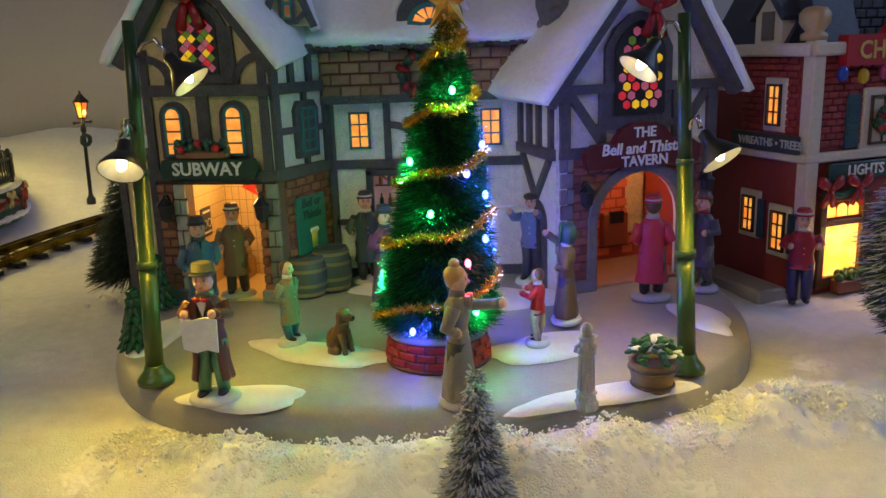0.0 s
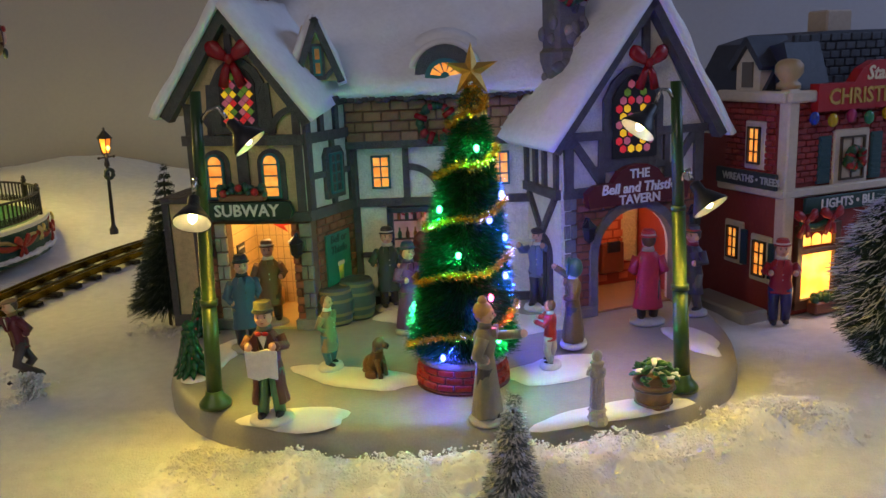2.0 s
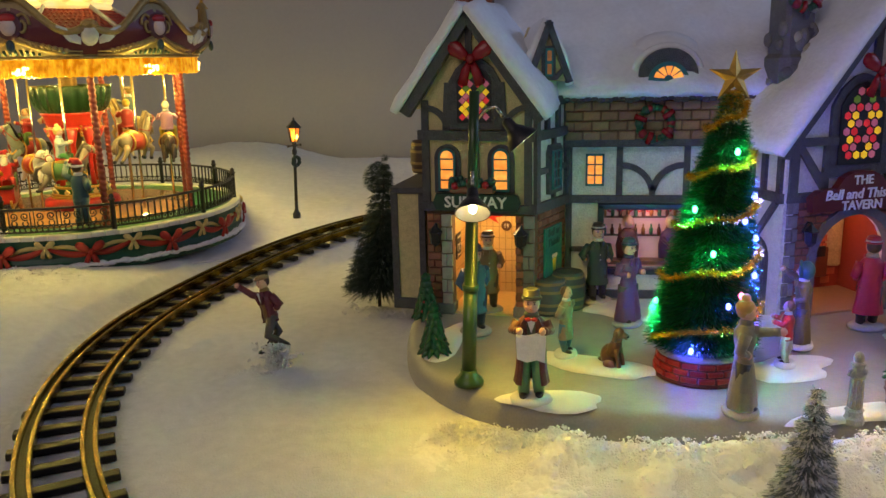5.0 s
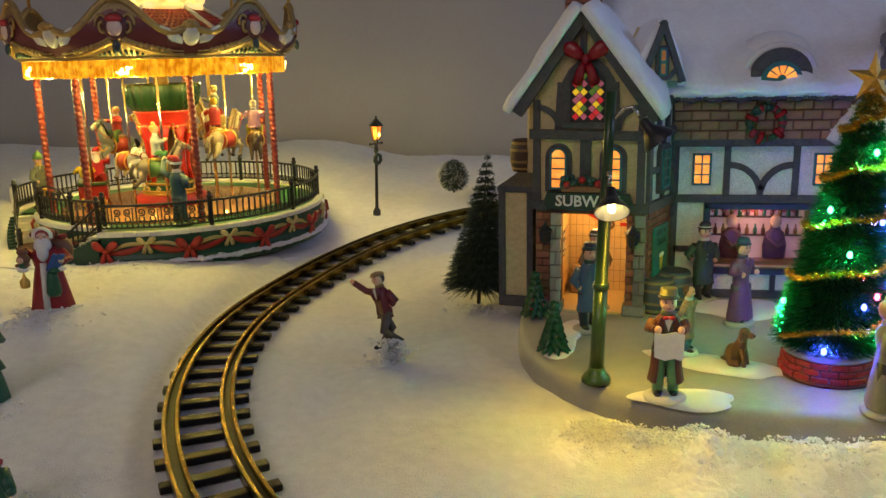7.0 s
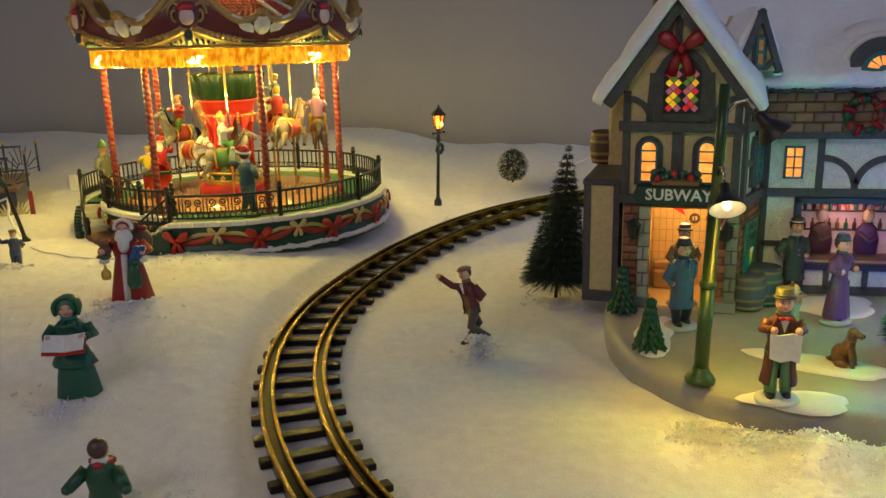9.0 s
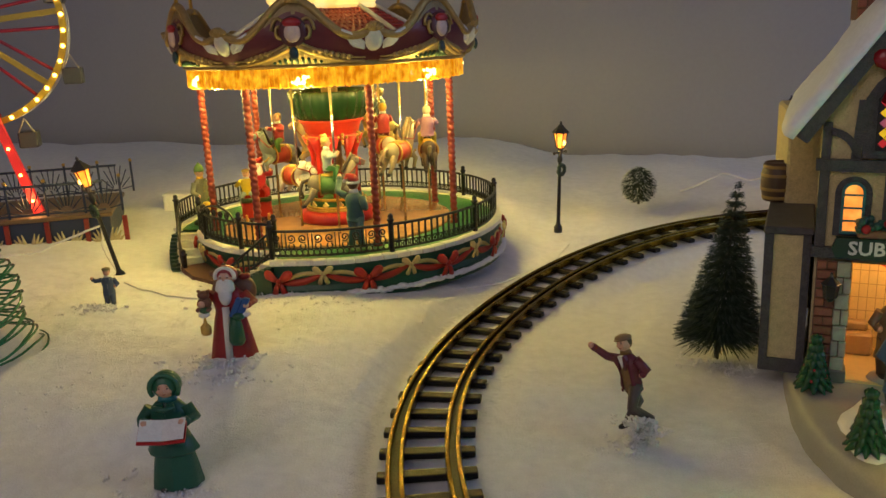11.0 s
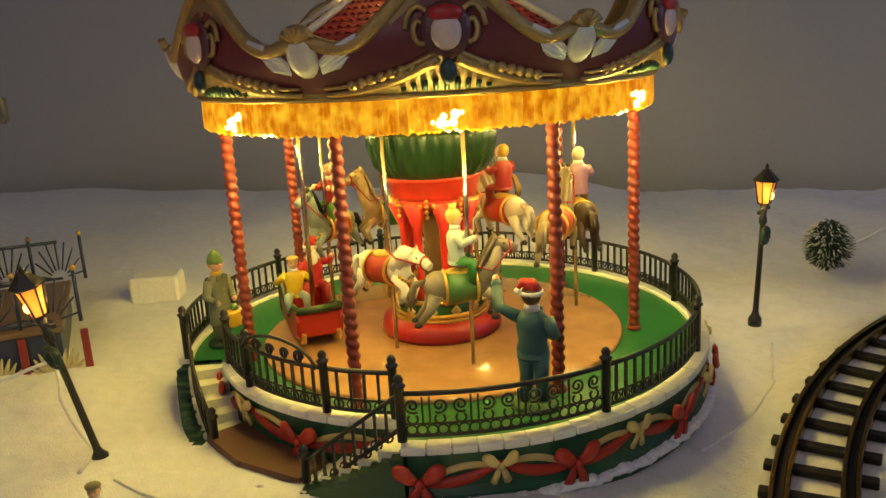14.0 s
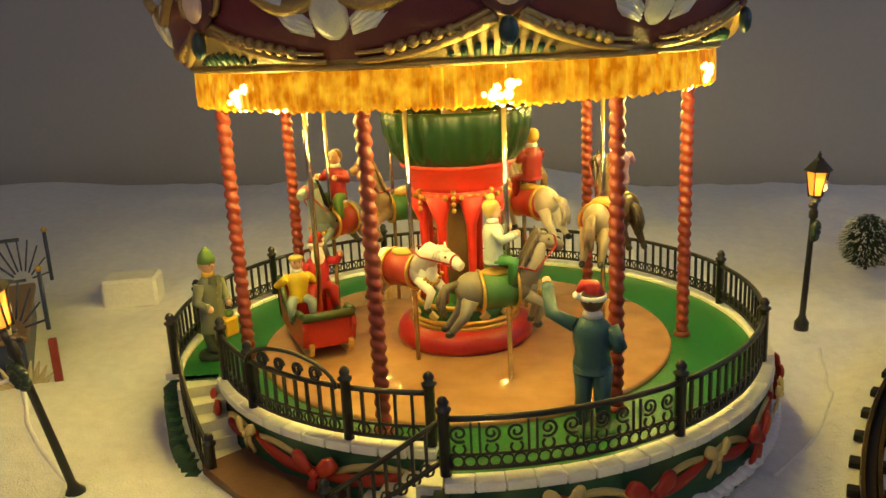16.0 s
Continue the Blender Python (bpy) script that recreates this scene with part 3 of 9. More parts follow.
def bow(parent, m, s=1.0, mats=None, name="bow", label="glossy dark red ribbon bow"):
    """Two loops, a knot and two tails."""
    bm = mesh_bm()
    flat = Matrix.Diagonal((1.0, 0.42, 1.0, 1.0))
    for sx in (-1, 1):
        tube(bm, [(sx * 0.1 * s, -0.5, 0.1 * s), (sx * 0.50 * s, -0.9, 0.42 * s), (sx * 0.90 * s, -0.75, 0.72 * s), (sx * 1.15 * s, -0.4, 0.88 * s)], [0.18 * s, 0.38 * s, 0.50 * s, 0.38 * s], 10, m=flat)
        tube(bm, [(sx * 0.06 * s, -0.4, 0), (sx * 0.32 * s, -0.55, -0.6 * s), (sx * 0.55 * s, -0.2, -1.35 * s)], [0.16 * s, 0.28 * s, 0.34 * s], 8, m=flat)
    ball(bm, (0, -0.36, 0.12 * s), (0.27 * s, 0.24 * s, 0.30 * s), seg=8, rings=6)
    return part(name, bm, mats or RED_BOW, parent, label, m=m)


RED_BOW = paint((0.26, 0.008, 0.014), 0.2)


def wreath(parent, m, r=1.3, label="green wreath with red ribbon"):
    bm = mesh_bm()
    rng = random.Random(5)
    for k in range(26):
        a = 2 * math.pi * k / 26
        ball(bm, (r * math.cos(a), rng.uniform(-0.35, -0.1), r * math.sin(a)), rng.uniform(0.26, 0.42), seg=6, rings=4, mi=0 if k % 4 else 1)
    w = tagged(part("wreath", bm, [paint((0.015, 0.07, 0.03)), paint((0.25, 0.01, 0.015))], parent, label, m=m), kind="stuff")
    for a in (35, 160, 250, 320):
        bm = mesh_bm()
        c, d = math.cos(radians(a)), math.sin(radians(a))
        tube(bm, [(c * r * 0.62, -0.5, d * r * 0.62), (c * r, -0.62, d * r), (c * r * 1.32, -0.4, d * r * 1.32)], 0.19 * r, 6)
        part("ribbon", bm, RED_BOW, w)
    return w


def wall_lantern(m):
    bm = mesh_bm()
    lathe(bm, [(0.1, -0.9), (0.42, -0.6), (0.52, 0.2), (0.62, 0.3), (0.15, 0.75), (0.05, 0.95)], 6, c=(0, -0.8), smooth=False)
    tube(bm, [(0, 0.1, 0.1), (0, -0.4, 0.9), (0, -0.8, 0.9)], 0.09, 5)
    part("wall_lantern", bm, BLACK, tavern, "black iron wall lantern", m=m)


def build_subway_wing():
    bm = mesh_bm()
    apex = (4.9, 22.9)
    prism(bm, [(1.1, 8.5), (9.7, 8.5), (9.7, 16.4), apex, (1.1, 17.0)], 0.0, 0.8)
    part("gable_wall", bm, STUCCO, tavern, "cream stucco gable", m=F_SUB)
    bm = mesh_bm()
    for x0, x1 in ((1.3, 3.35), (8.5, 9.8)):
        box(bm, ((x0 + x1) / 2, 0.5, 4.25), (x1 - x0, 1.0, 8.5))
    box(bm, (5.9, 0.5, 8.45), (5.4, 1.0, 0.5))
    pil = pieces("entrance_pillar", bm, MORTAR, tavern, m=F_SUB)[0]
    lay_bricks(pil, Matrix(), 1.3, 2.5, 0.7, 8.3, 1.15, 0.62, BRICK)
    lay_bricks(pil, Matrix(), 2.45, 3.4, 0.7, 8.3, 0.9, 1.05, STONE_L, y=-0.12)
    lay_bricks(pil, Matrix(), 8.45, 9.15, 0.7, 8.3, 0.95, 0.62, BRICK)
    lay_bricks(pil, Matrix(), 9.05, 10.0, 0.7, 8.3, 0.95, 1.05, STONE, y=-0.15)
    bm = mesh_bm()
    for x0, x1 in ((1.2, 3.5), (8.3, 10.1)):
        box(bm, ((x0 + x1) / 2, 0.3, 0.45), (x1 - x0, 1.4, 0.9), bevel=0.1)
    pieces("plinth_stone", bm, STONE, tavern, m=F_SUB)
    # timber frame
    bm = mesh_bm()
    beam(bm, 0.8, 14.55, 10.0, 14.4, 0.75, -0.5)
    beam(bm, 0.9, 8.9, 10.0, 8.75, 0.7, -0.42)
    for x in (1.35, 9.45):
        beam(bm, x, 9.0, x, 14.4, 0.6)
    beam(bm, 5.2, 10.9, 5.2, 14.4, 0.85)
    beam(bm, 1.35, 14.6, 1.35, 17.2, 0.55)
    beam(bm, 9.45, 14.6, 9.45, 16.8, 0.55)
    beam(bm, 3.0, 14.6, 3.2, 18.5, 0.5)
    beam(bm, 7.6, 14.6, 7.4, 18.5, 0.5)
    beam(bm, 4.9, 20.6, 4.9, 22.6, 0.5)
    arc_beam(bm, (1.4, 14.9), 1.7, 0, 90, 0.45)
    arc_beam(bm, (9.4, 14.9), 1.7, 90, 180, 0.45)
    pieces("timber", bm, TIMBER, tavern, "dark grey carved timbers", m=F_SUB)
    bm = mesh_bm()
    beam(bm, -0.2, 16.2, 5.05, 23.7, 0.95, -0.95, 0.0)
    beam(bm, 10.6, 15.7, 4.75, 23.7, 0.95, -0.95, 0.0)
    pieces("bargeboard", bm, TIMBER, tavern, m=F_SUB)
    # arched windows with timber surrounds
    for x in (3.1, 7.35):
        bm = mesh_bm()
        prism(bm, arch_pts(x - 1.05, x + 1.05, 10.0, 12.75, 1.05), -0.2, 0.05)
        part("window_surround", bm, TIMBER, tavern, m=F_SUB @ cm(0, 0, 0))
        lit_window(F_SUB @ cm(0, -0.26, 0), x, 11.85, 1.35, 3.3, (1, 4), True)
    stained_window(F_SUB, 5.35, 15.5, 2.7, 4.3, False)
    bow(tavern, F_SUB @ cm(5.2, -0.6, 20.1), 1.25)
    bm = mesh_bm()
    rng = random.Random(2)
    box(bm, (5.2, -0.7, 10.35), (3.5, 0.9, 0.5), mi=2, bevel=0.1)
    for k in range(70):
        ball(bm, (rng.uniform(3.4, 7.0), rng.uniform(-1.2, -0.2), rng.uniform(10.55, 11.2)), rng.uniform(0.16, 0.3), 0, 5, 4)
    for x, z in ((3.9, 10.7), (5.1, 11.1), (6.3, 10.8)):
        ball(bm, (x, -1.2, z), 0.30, 1, 8, 5)
    part("flower_box", bm, [paint((0.03, 0.10, 0.07)), RED, paint((0.22, 0.10, 0.05))], tavern, "window box with green leaves and red flowers", m=F_SUB)
    bm = mesh_bm()
    prism(bm, [(2.3, 8.75), (8.7, 8.75), (8.95, 9.3), (8.7, 10.0), (2.3, 10.0), (2.05, 9.3)], -0.95, -0.4)
    sign = part("subway_sign", bm, paint((0.012, 0.04, 0.025)), tavern, "dark green sign with white letters", m=F_SUB)
    words("letters", "SUBWAY", 1.22, WHITE, sign, cm(5.45, -0.97, 9.36, 90, 0, 0), extrude=0.05)
    for x in (2.2, 9.0):
        wall_lantern(F_SUB @ cm(x, -0.2, 6.7))
    # the lit passage behind the opening
    tile = material("passage_tile", (0.70, 0.52, 0.24), 0.4, 0, 200, 0.08, 0.1)
    bm = mesh_bm()
    box(bm, (5.9, 6.6, 4.5), (7.6, 0.3, 9.0))
    box(bm, (2.9, 3.6, 4.5), (0.3, 6.2, 9.0))
    box(bm, (9.4, 3.9, 4.5), (0.3, 5.6, 9.0))
    box(bm, (6.1, 3.7, 8.9), (7.0, 6.0, 0.3))
    box(bm, (6.1, 3.5, 0.08), (7.0, 7.0, 0.2))
    passage = part("passage", bm, tile, tavern, "warm lit tiled subway passage", m=F_SUB)
    bm = mesh_bm()
    for k in range(1, 9):
        box(bm, (5.9, 6.44, k), (7.0, 0.03, 0.05))
        box(bm, (3.06, 3.6, k), (0.03, 6.0, 0.05))
    for k in range(12):
        box(bm, (3.2 + k * 0.55, 6.44, 4.5), (0.05, 0.03, 8.4))
    part("tile_joints", bm, paint((0.42, 0.28, 0.12)), passage)
    bm = mesh_bm()
    prism(bm, [(4.6, 7.0), (5.8, 8.0), (5.6, 7.4), (7.6, 7.9), (7.6, 7.2), (5.6, 6.8), (5.9, 6.3)], 6.30, 6.44)
    prism(bm, [(7.5, 6.0), (8.2, 6.0), (8.2, 5.8), (8.7, 6.15), (8.2, 6.5), (8.2, 6.3), (7.5, 6.3)], 6.30, 6.44)
    pieces("arrow", bm, paint((0.6, 0.03, 0.02)), passage, "red direction arrow")
    bm = mesh_bm()
    lathe(bm, [(0.45, 0), (0.45, 0.12)], 20, m=Matrix.Translation((6.6, 6.42, 6.1)) @ Euler((radians(90), 0, 0)).to_matrix().to_4x4())
    disc = part("number_disc", bm, paint((0.12, 0.06, 0.03)), passage, "brown disc with a number")
    words("letters", "19", 0.5, WHITE, disc, cm(6.6, 6.28, 6.1, 90, 0, 0), extrude=0.01)
    bm = mesh_bm()
    box(bm, (3.1, 3.0, 5.0), (0.1, 1.5, 2.1))
    poster = part("poster", bm, paint((0.03, 0.035, 0.07)), passage, "dark blue poster with a pale drawing")
    bm = mesh_bm()
    for y in (2.65, 3.35):
        tube(bm, [(3.18, y + 0.3 * math.cos(a), 4.9 + 0.3 * math.sin(a)) for a in [k * 0.5236 for k in range(13)]], 0.035, 4)
    box(bm, (3.17, 3.0, 5.75), (0.04, 1.1, 0.16))
    box(bm, (3.17, 3.0, 4.25), (0.04, 1.1, 0.14))
    part("drawing", bm, WHITE, poster)
    bm = mesh_bm()
    box(bm, (4.4, 5.4, 1.0), (1.9, 1.5, 1.6), bevel=0.15)
    box(bm, (4.2, 5.8, 2.1), (1.6, 0.9, 0.7), bevel=0.15)
    part("bench", bm, paint((0.40, 0.26, 0.12)), passage, "tan moulded bench")


build_subway_wing()
lamp("passage_light", "POINT", tavern.matrix_basis @ F_SUB @ cm(6.0, 3.0, 7.9), 0.055, (1.0, 0.62, 0.22), 0.006)


def build_angled_wall():
    bm = mesh_bm()
    prism(bm, [(-0.1, 8.4), (6.6, 8.4), (6.6, 17.0), (-0.1, 16.5)], 0.0, 0.7)
    part("side_wall", bm, STUCCO_W, tavern, "white stucco wall between timbers", m=F_ANG)
    bm = mesh_bm()
    box(bm, (3.2, 0.45, 4.2), (6.6, 0.7, 8.5))
    w = part("brick_wall", bm, MORTAR, tavern, m=F_ANG)
    lay_bricks(w, Matrix(), 0.9, 6.2, 0.5, 8.3, 1.15, 0.62, BRICK, y=0.12)
    bm = mesh_bm()
    beam(bm, -0.3, 14.4, 6.5, 14.4, 0.7, -0.4)
    beam(bm, -0.3, 8.8, 6.5, 8.7, 0.75, -0.4)
    beam(bm, -0.3, 16.7, 6.5, 17.0, 0.7, -0.4)
    for x in (0.25, 6.1):
        beam(bm, x, 8.8, x, 17.0, 0.65, -0.32)
    for x in (2.2, 4.3):
        beam(bm, x, 14.4, x, 16.9, 0.55)
    beam(bm, 3.5, 8.9, 3.5, 14.4, 0.45)
    beam(bm, 0.2, 11.6, 6.1, 11.5, 0.45)
    prism(bm, [(2.3, 9.6), (4.8, 9.6), (4.9, 12.9), (4.4, 13.5), (2.6, 13.5), (2.2, 12.9)], -0.34, 0.05)
    pieces("timber", bm, TIMBER, tavern, m=F_ANG)
    lit_window(F_ANG @ cm(0, -0.25, 0), 3.55, 11.5, 1.7, 3.1, (2, 4), pane=mottled_glow("dim_window", (0.05, 0.03, 0.03), (0.9, 0.3, 0.05), 0.5, 90))
    bm = mesh_bm()
    box(bm, (3.3, -0.2, 4.9), (3.4, 0.15, 4.0))
    p = part("poster", bm, paint((0.02, 0.17, 0.13)), tavern, "green tavern poster with a beer glass", m=F_ANG)
    bm = mesh_bm()
    lathe(bm, [(0.38, 0.0), (0.48, 1.2)], 10, m=Matrix.Translation((3.5, -0.2, 3.1)), squash=0.3)
    part("beer_glass", bm, paint((0.75, 0.55, 0.05)), p)
    bm = mesh_bm()
    for k in range(3):
        ball(bm, (3.2 + 0.3 * k, -0.28, 4.4), (0.24, 0.1, 0.2), seg=6, rings=4)
    part("beer_foam", bm, WHITE, p)
    words("letters", "Bell or\nThistle", 0.85, paint((0.008, 0.04, 0.03)), p, cm(3.3, -0.29, 6.0, 90, 0, 0), extrude=0.01, shear=0.2)


build_angled_wall()


def build_middle():
    bm = mesh_bm()
    for x0, x1, z0, z1 in ((0, 2.9, 0, 8.6), (11.1, 14.6, 0, 8.6), (2.9, 11.1, 0, 2.6), (2.9, 11.1, 7.9, 8.6), (0, 14.6, 8.6, 13.6)):
        box(bm, ((x0 + x1) / 2, 0.4, (z0 + z1) / 2), (x1 - x0, 0.8, z1 - z0))
    pieces("wall_panel", bm, STUCCO_W, tavern, "white stucco middle wall", m=F_MID)
    bm = mesh_bm()
    box(bm, (7.2, 0.1, 15.1), (14.9, 1.6, 3.8))
    band = part("brick_band", bm, MORTAR, tavern, m=F_MID)
    lay_bricks(band, Matrix(), -0.2, 14.6, 13.5, 16.7, 1.42, 0.80, BRICK_TAN, y=-0.78)
    bm = mesh_bm()
    beam(bm, -0.3, 13.3, 14.8, 13.3, 0.6, -0.95)
    beam(bm, -0.3, 8.6, 14.8, 8.6, 0.6, -0.4)
    for x in (0.2, 14.2, 4.3, 9.7):
        beam(bm, x, 8.8, x, 13.2, 0.5)
    arc_beam(bm, (4.5, 8.9), 2.5, 10, 90, 0.5)
    arc_beam(bm, (9.5, 8.9), 2.5, 90, 170, 0.5)
    beam(bm, 7.0, 8.8, 7.0, 9.6, 0.5)
    beam(bm, 0.2, 0.0, 0.2, 8.5, 0.5)
    beam(bm, 0.2, 4.3, 2.8, 4.3, 0.4)
    beam(bm, 0.2, 0.4, 14.2, 0.4, 0.7)
    beam(bm, 5.5, 0.5, 5.5, 2.4, 0.4)
    beam(bm, 8.5, 0.5, 8.5, 2.4, 0.4)
    pieces("timber", bm, TIMBER, tavern, m=F_MID)
    bm = mesh_bm()
    t = 0.4
    for x0, x1, z0, z1 in ((2.6, 11.4, 2.2, 2.7), (2.6, 11.4, 7.75, 8.25), (2.6, 3.1, 2.2, 8.2), (10.9, 11.4, 2.2, 8.2)):
        box(bm, ((x0 + x1) / 2, -0.25, (z0 + z1) / 2), (x1 - x0, 0.7, z1 - z0), bevel=0.06)
    fr = part("tavern_window", bm, paint((0.02, 0.025, 0.045)), tavern, "wide dark-framed lit tavern window", m=F_MID)
    bm = mesh_bm()
    box(bm, (7.0, 2.6, 5.2), (8.6, 0.2, 6.2))
    # the backdrop emits faintly, as if room light fell on it
    back = part("window_backdrop", bm, mottled_glow("parlour_wall_glow", (0.30, 0.09, 0.06), (0.72, 0.40, 0.36), 0.24, 75.0), fr)
    for row, z in enumerate((5.0, 6.6)):
        bm = mesh_bm()
        box(bm, (7.0, 2.35, z), (8.2, 0.3, 0.12))
        shelf = part("bar_shelf", bm, paint((0.10, 0.04, 0.02)), fr)
        bm = mesh_bm()
        for k in range(12):
            lathe(bm, [(0.16, z + 0.07), (0.17, z + 0.55), (0.07, z + 0.72), (0.07, z + 0.98)], 8, (k * 5 + row) % 3, (3.35 + 0.66 * k, 2.3))
        pieces("bottle", bm, [paint((0.03, 0.12, 0.05)), paint((0.30, 0.10, 0.02)), paint((0.12, 0.03, 0.02))], shelf)
    bm = mesh_bm()
    for k in range(9):
        a0, a1 = 3.4 + k * 0.82, 3.4 + (k + 1) * 0.82
        tube(bm, [(a0 + (a1 - a0) * j / 6, 2.3, 7.55 - 0.5 * math.sin(math.pi * j / 6)) for j in range(7)], 0.09, 5)
    part("paper_garland", bm, paint((0.55, 0.04, 0.06)), fr)
    bm = mesh_bm()
    for x, c in ((5.3, 0), (8.9, 1)):
        lathe(bm, [(0.9, 2.8), (1.0, 4.2), (0.75, 5.3), (0.3, 5.7)], 12, c, (x, 2.0), squash=0.4)
        ball(bm, (x, 1.9, 6.3), (0.48, 0.35, 0.6), 2, 10, 7)
        tube(bm, [(x - 0.7, 1.7, 4.9), (x, 1.35, 4.2), (x + 0.7, 1.3, 4.6)], 0.22, 6, c)
    box(bm, (7.0, 1.4, 2.9), (7.9, 1.4, 0.3), mi=3)
    pieces("painted_shape", bm, [paint((0.10, 0.03, 0.03)), paint((0.09, 0.03, 0.10)), SKIN, paint((0.2, 0.08, 0.04))], fr, "plain shapes of a painted bar scene")
    lit_window(F_MID @ cm(0, -0.1, 0), 2.3, 11.05, 1.5, 2.65, (2, 3))
    lit_window(F_MID @ cm(0, -0.1, 0), 11.8, 11.05, 1.5, 2.65, (2, 3))
    wreath(tavern, F_MID @ cm(6.9, -0.95, 14.9), 1.25)


build_middle()
lamp("parlour_light", "POINT", tavern.matrix_basis @ F_MID @ cm(7.0, 1.0, 7.2), 0.014, (1.0, 0.55, 0.45), 0.006)


def build_tavern_wing():
    bm = mesh_bm()
    prism(bm, [(0.3, 0), *arch_pts(2.9, 10.1, 0, 4.6, 3.5), (12.6, 0), (12.6, 13.9), (7.3, 22.6), (0.3, 13.6)], 0.0, 0.9)
    w = part("gable_wall", bm, STUCCO_W, tavern, "white stucco tavern gable", m=F_TAV)

    def in_front(x, z):
        return not (2.4 < x < 10.6 and (z < 4.6 or math.hypot((x - 6.5) / 1.12, z - 4.6) < 3.9))
    lay_bricks(w, Matrix(), 1.2, 12.0, 0.9, 9.3, 1.15, 0.62, BRICK, y=0.0, inside=in_front)
    bm = mesh_bm()
    prism(bm, [(0.5, 0.0), *arch_pts(2.9, 10.1, 0, 4.6, 3.5), (12.5, 0.0), (12.5, 9.6), (0.5, 9.6)], -0.06, 0.02)
    part("brick_bed", bm, MORTAR, tavern, m=F_TAV)
    bm = mesh_bm()
    out = arch_pts(2.35, 10.65, 0, 4.6, 4.1, 14)
    inn = arch_pts(3.0, 10.0, 0, 4.6, 3.4, 14)
    prism(bm, out + inn[::-1], -0.38, 0.5)
    part("stone_arch", bm, STONE, tavern, "grey stone door arch", m=F_TAV)
    q = lay_bricks(w, Matrix(), 0.2, 1.25, 0.9, 9.4, 1.0, 1.05, STONE, y=-0.12)
    bm = mesh_bm()
    box(bm, (1.6, 0.1, 0.4), (2.6, 1.2, 0.85), bevel=0.1)
    box(bm, (11.5, 0.1, 0.4), (2.2, 1.2, 0.85), bevel=0.1)
    pieces("plinth_stone", bm, STONE, tavern, m=F_TAV)
    bm = mesh_bm()
    beam(bm, 0.0, 13.7, 12.9, 13.7, 0.6, -0.4)
    beam(bm, 0.2, 9.6, 2.4, 9.6, 0.7, -0.35)
    for x in (0.6, 12.2):
        beam(bm, x, 9.6, x, 13.6, 0.75, -0.34)
    beam(bm, 1.0, 13.4, 3.4, 10.2, 0.6)
    beam(bm, 11.8, 13.4, 9.4, 10.2, 0.6)
    beam(bm, 3.4, 9.5, 3.4, 13.6, 0.5)
    beam(bm, 9.2, 9.5, 9.2, 13.6, 0.5)
    beam(bm, 7.2, 18.8, 7.2, 22.2, 0.6)
    beam(bm, 3.0, 11.2, 9.5, 11.2, 0.5)
    pieces("timber", bm, TIMBER, tavern, "dark grey carved timbers", m=F_TAV)
    bm = mesh_bm()
    beam(bm, -0.9, 12.9, 7.5, 23.6, 0.95, -1.0, 0.0)
    beam(bm, 14.0, 13.1, 7.1, 23.6, 0.95, -1.0, 0.0)
    pieces("bargeboard", bm, TIMBER, tavern, m=F_TAV)
    stained_window(F_TAV, 6.15, 11.9, 3.9, 6.1, True)
    bow(tavern, F_TAV @ cm(6.9, -0.7, 18.6), 1.2)
    bm = mesh_bm()
    pts = [(1.9, 8.5), (10.6, 8.5), (10.8, 9.6), (10.1, 10.1), (8.5, 10.2), (7.9, 11.0), (7.0, 11.4), (6.2, 11.45), (5.3, 11.35), (4.5, 11.0), (3.9, 10.2), (2.4, 10.1), (1.7, 9.6)]
    prism(bm, pts, -1.0, -0.35)
    sign = part("tavern_sign", bm, paint((0.10, 0.012, 0.014)), tavern, "dark red shaped sign with white letters", m=F_TAV)
    words("letters", "THE", 0.95, WHITE, sign, cm(6.2, -1.03, 10.75, 90, 0, 0))
    words("letters", "Bell and Thistle", 1.06, WHITE, sign, cm(6.15, -1.03, 9.72, 90, 0, 0), shear=0.15)
    words("letters", "TAVERN", 0.98, WHITE, sign, cm(6.25, -1.03, 8.85, 90, 0, 0))
    wall_lantern(F_TAV @ cm(1.75, -0.3, 6.9))
    wall_lantern(F_TAV @ cm(11.3, -0.3, 6.9))
    # the lit room behind the arch
    red_wall = material("printed_brick", (0.36, 0.06, 0.03), 0.6, 0, 200, 0.1, 0.1)
    bm = mesh_bm()
    box(bm, (6.5, 6.4, 4.5), (10.0, 0.3, 9.4))
    box(bm, (1.7, 3.6, 4.5), (0.3, 5.8, 9.4))
    box(bm, (11.3, 3.6, 4.5), (0.3, 5.8, 9.4))
    box(bm, (6.5, 3.7, 9.2), (10.0, 6.0, 0.3))
    nook = part("taproom", bm, red_wall, tavern, "lit taproom with a printed brick wall", m=F_TAV)
    bm = mesh_bm()
    box(bm, (6.5, 3.6, 0.1), (9.8, 7.0, 0.15))
    part("taproom_floor", bm, paint((0.40, 0.26, 0.15)), nook)
    bm = mesh_bm()
    rng = random.Random(9)
    for r in range(11):
        for c in range(8):
            if rng.random() < 0.75:
                box(bm, (2.4 + c * 1.05 + (0.5 if r % 2 else 0), 6.22, 0.8 + r * 0.75), (0.9, 0.06, 0.58))
    part("painted_bricks", bm, paint((0.62, 0.16, 0.07)), nook)
    bm = mesh_bm()
    box(bm, (6.0, 6.12, 6.9), (1.7, 0.1, 1.9))
    p = part("poster", bm, paint((0.80, 0.52, 0.12)), nook, "amber poster")
    words("letters", "FRIENDS", 0.3, paint((0.05, 0.03, 0.02)), p, cm(6.0, 6.05, 6.2, 90, 0, 0), extrude=0.01)
    bm = mesh_bm()
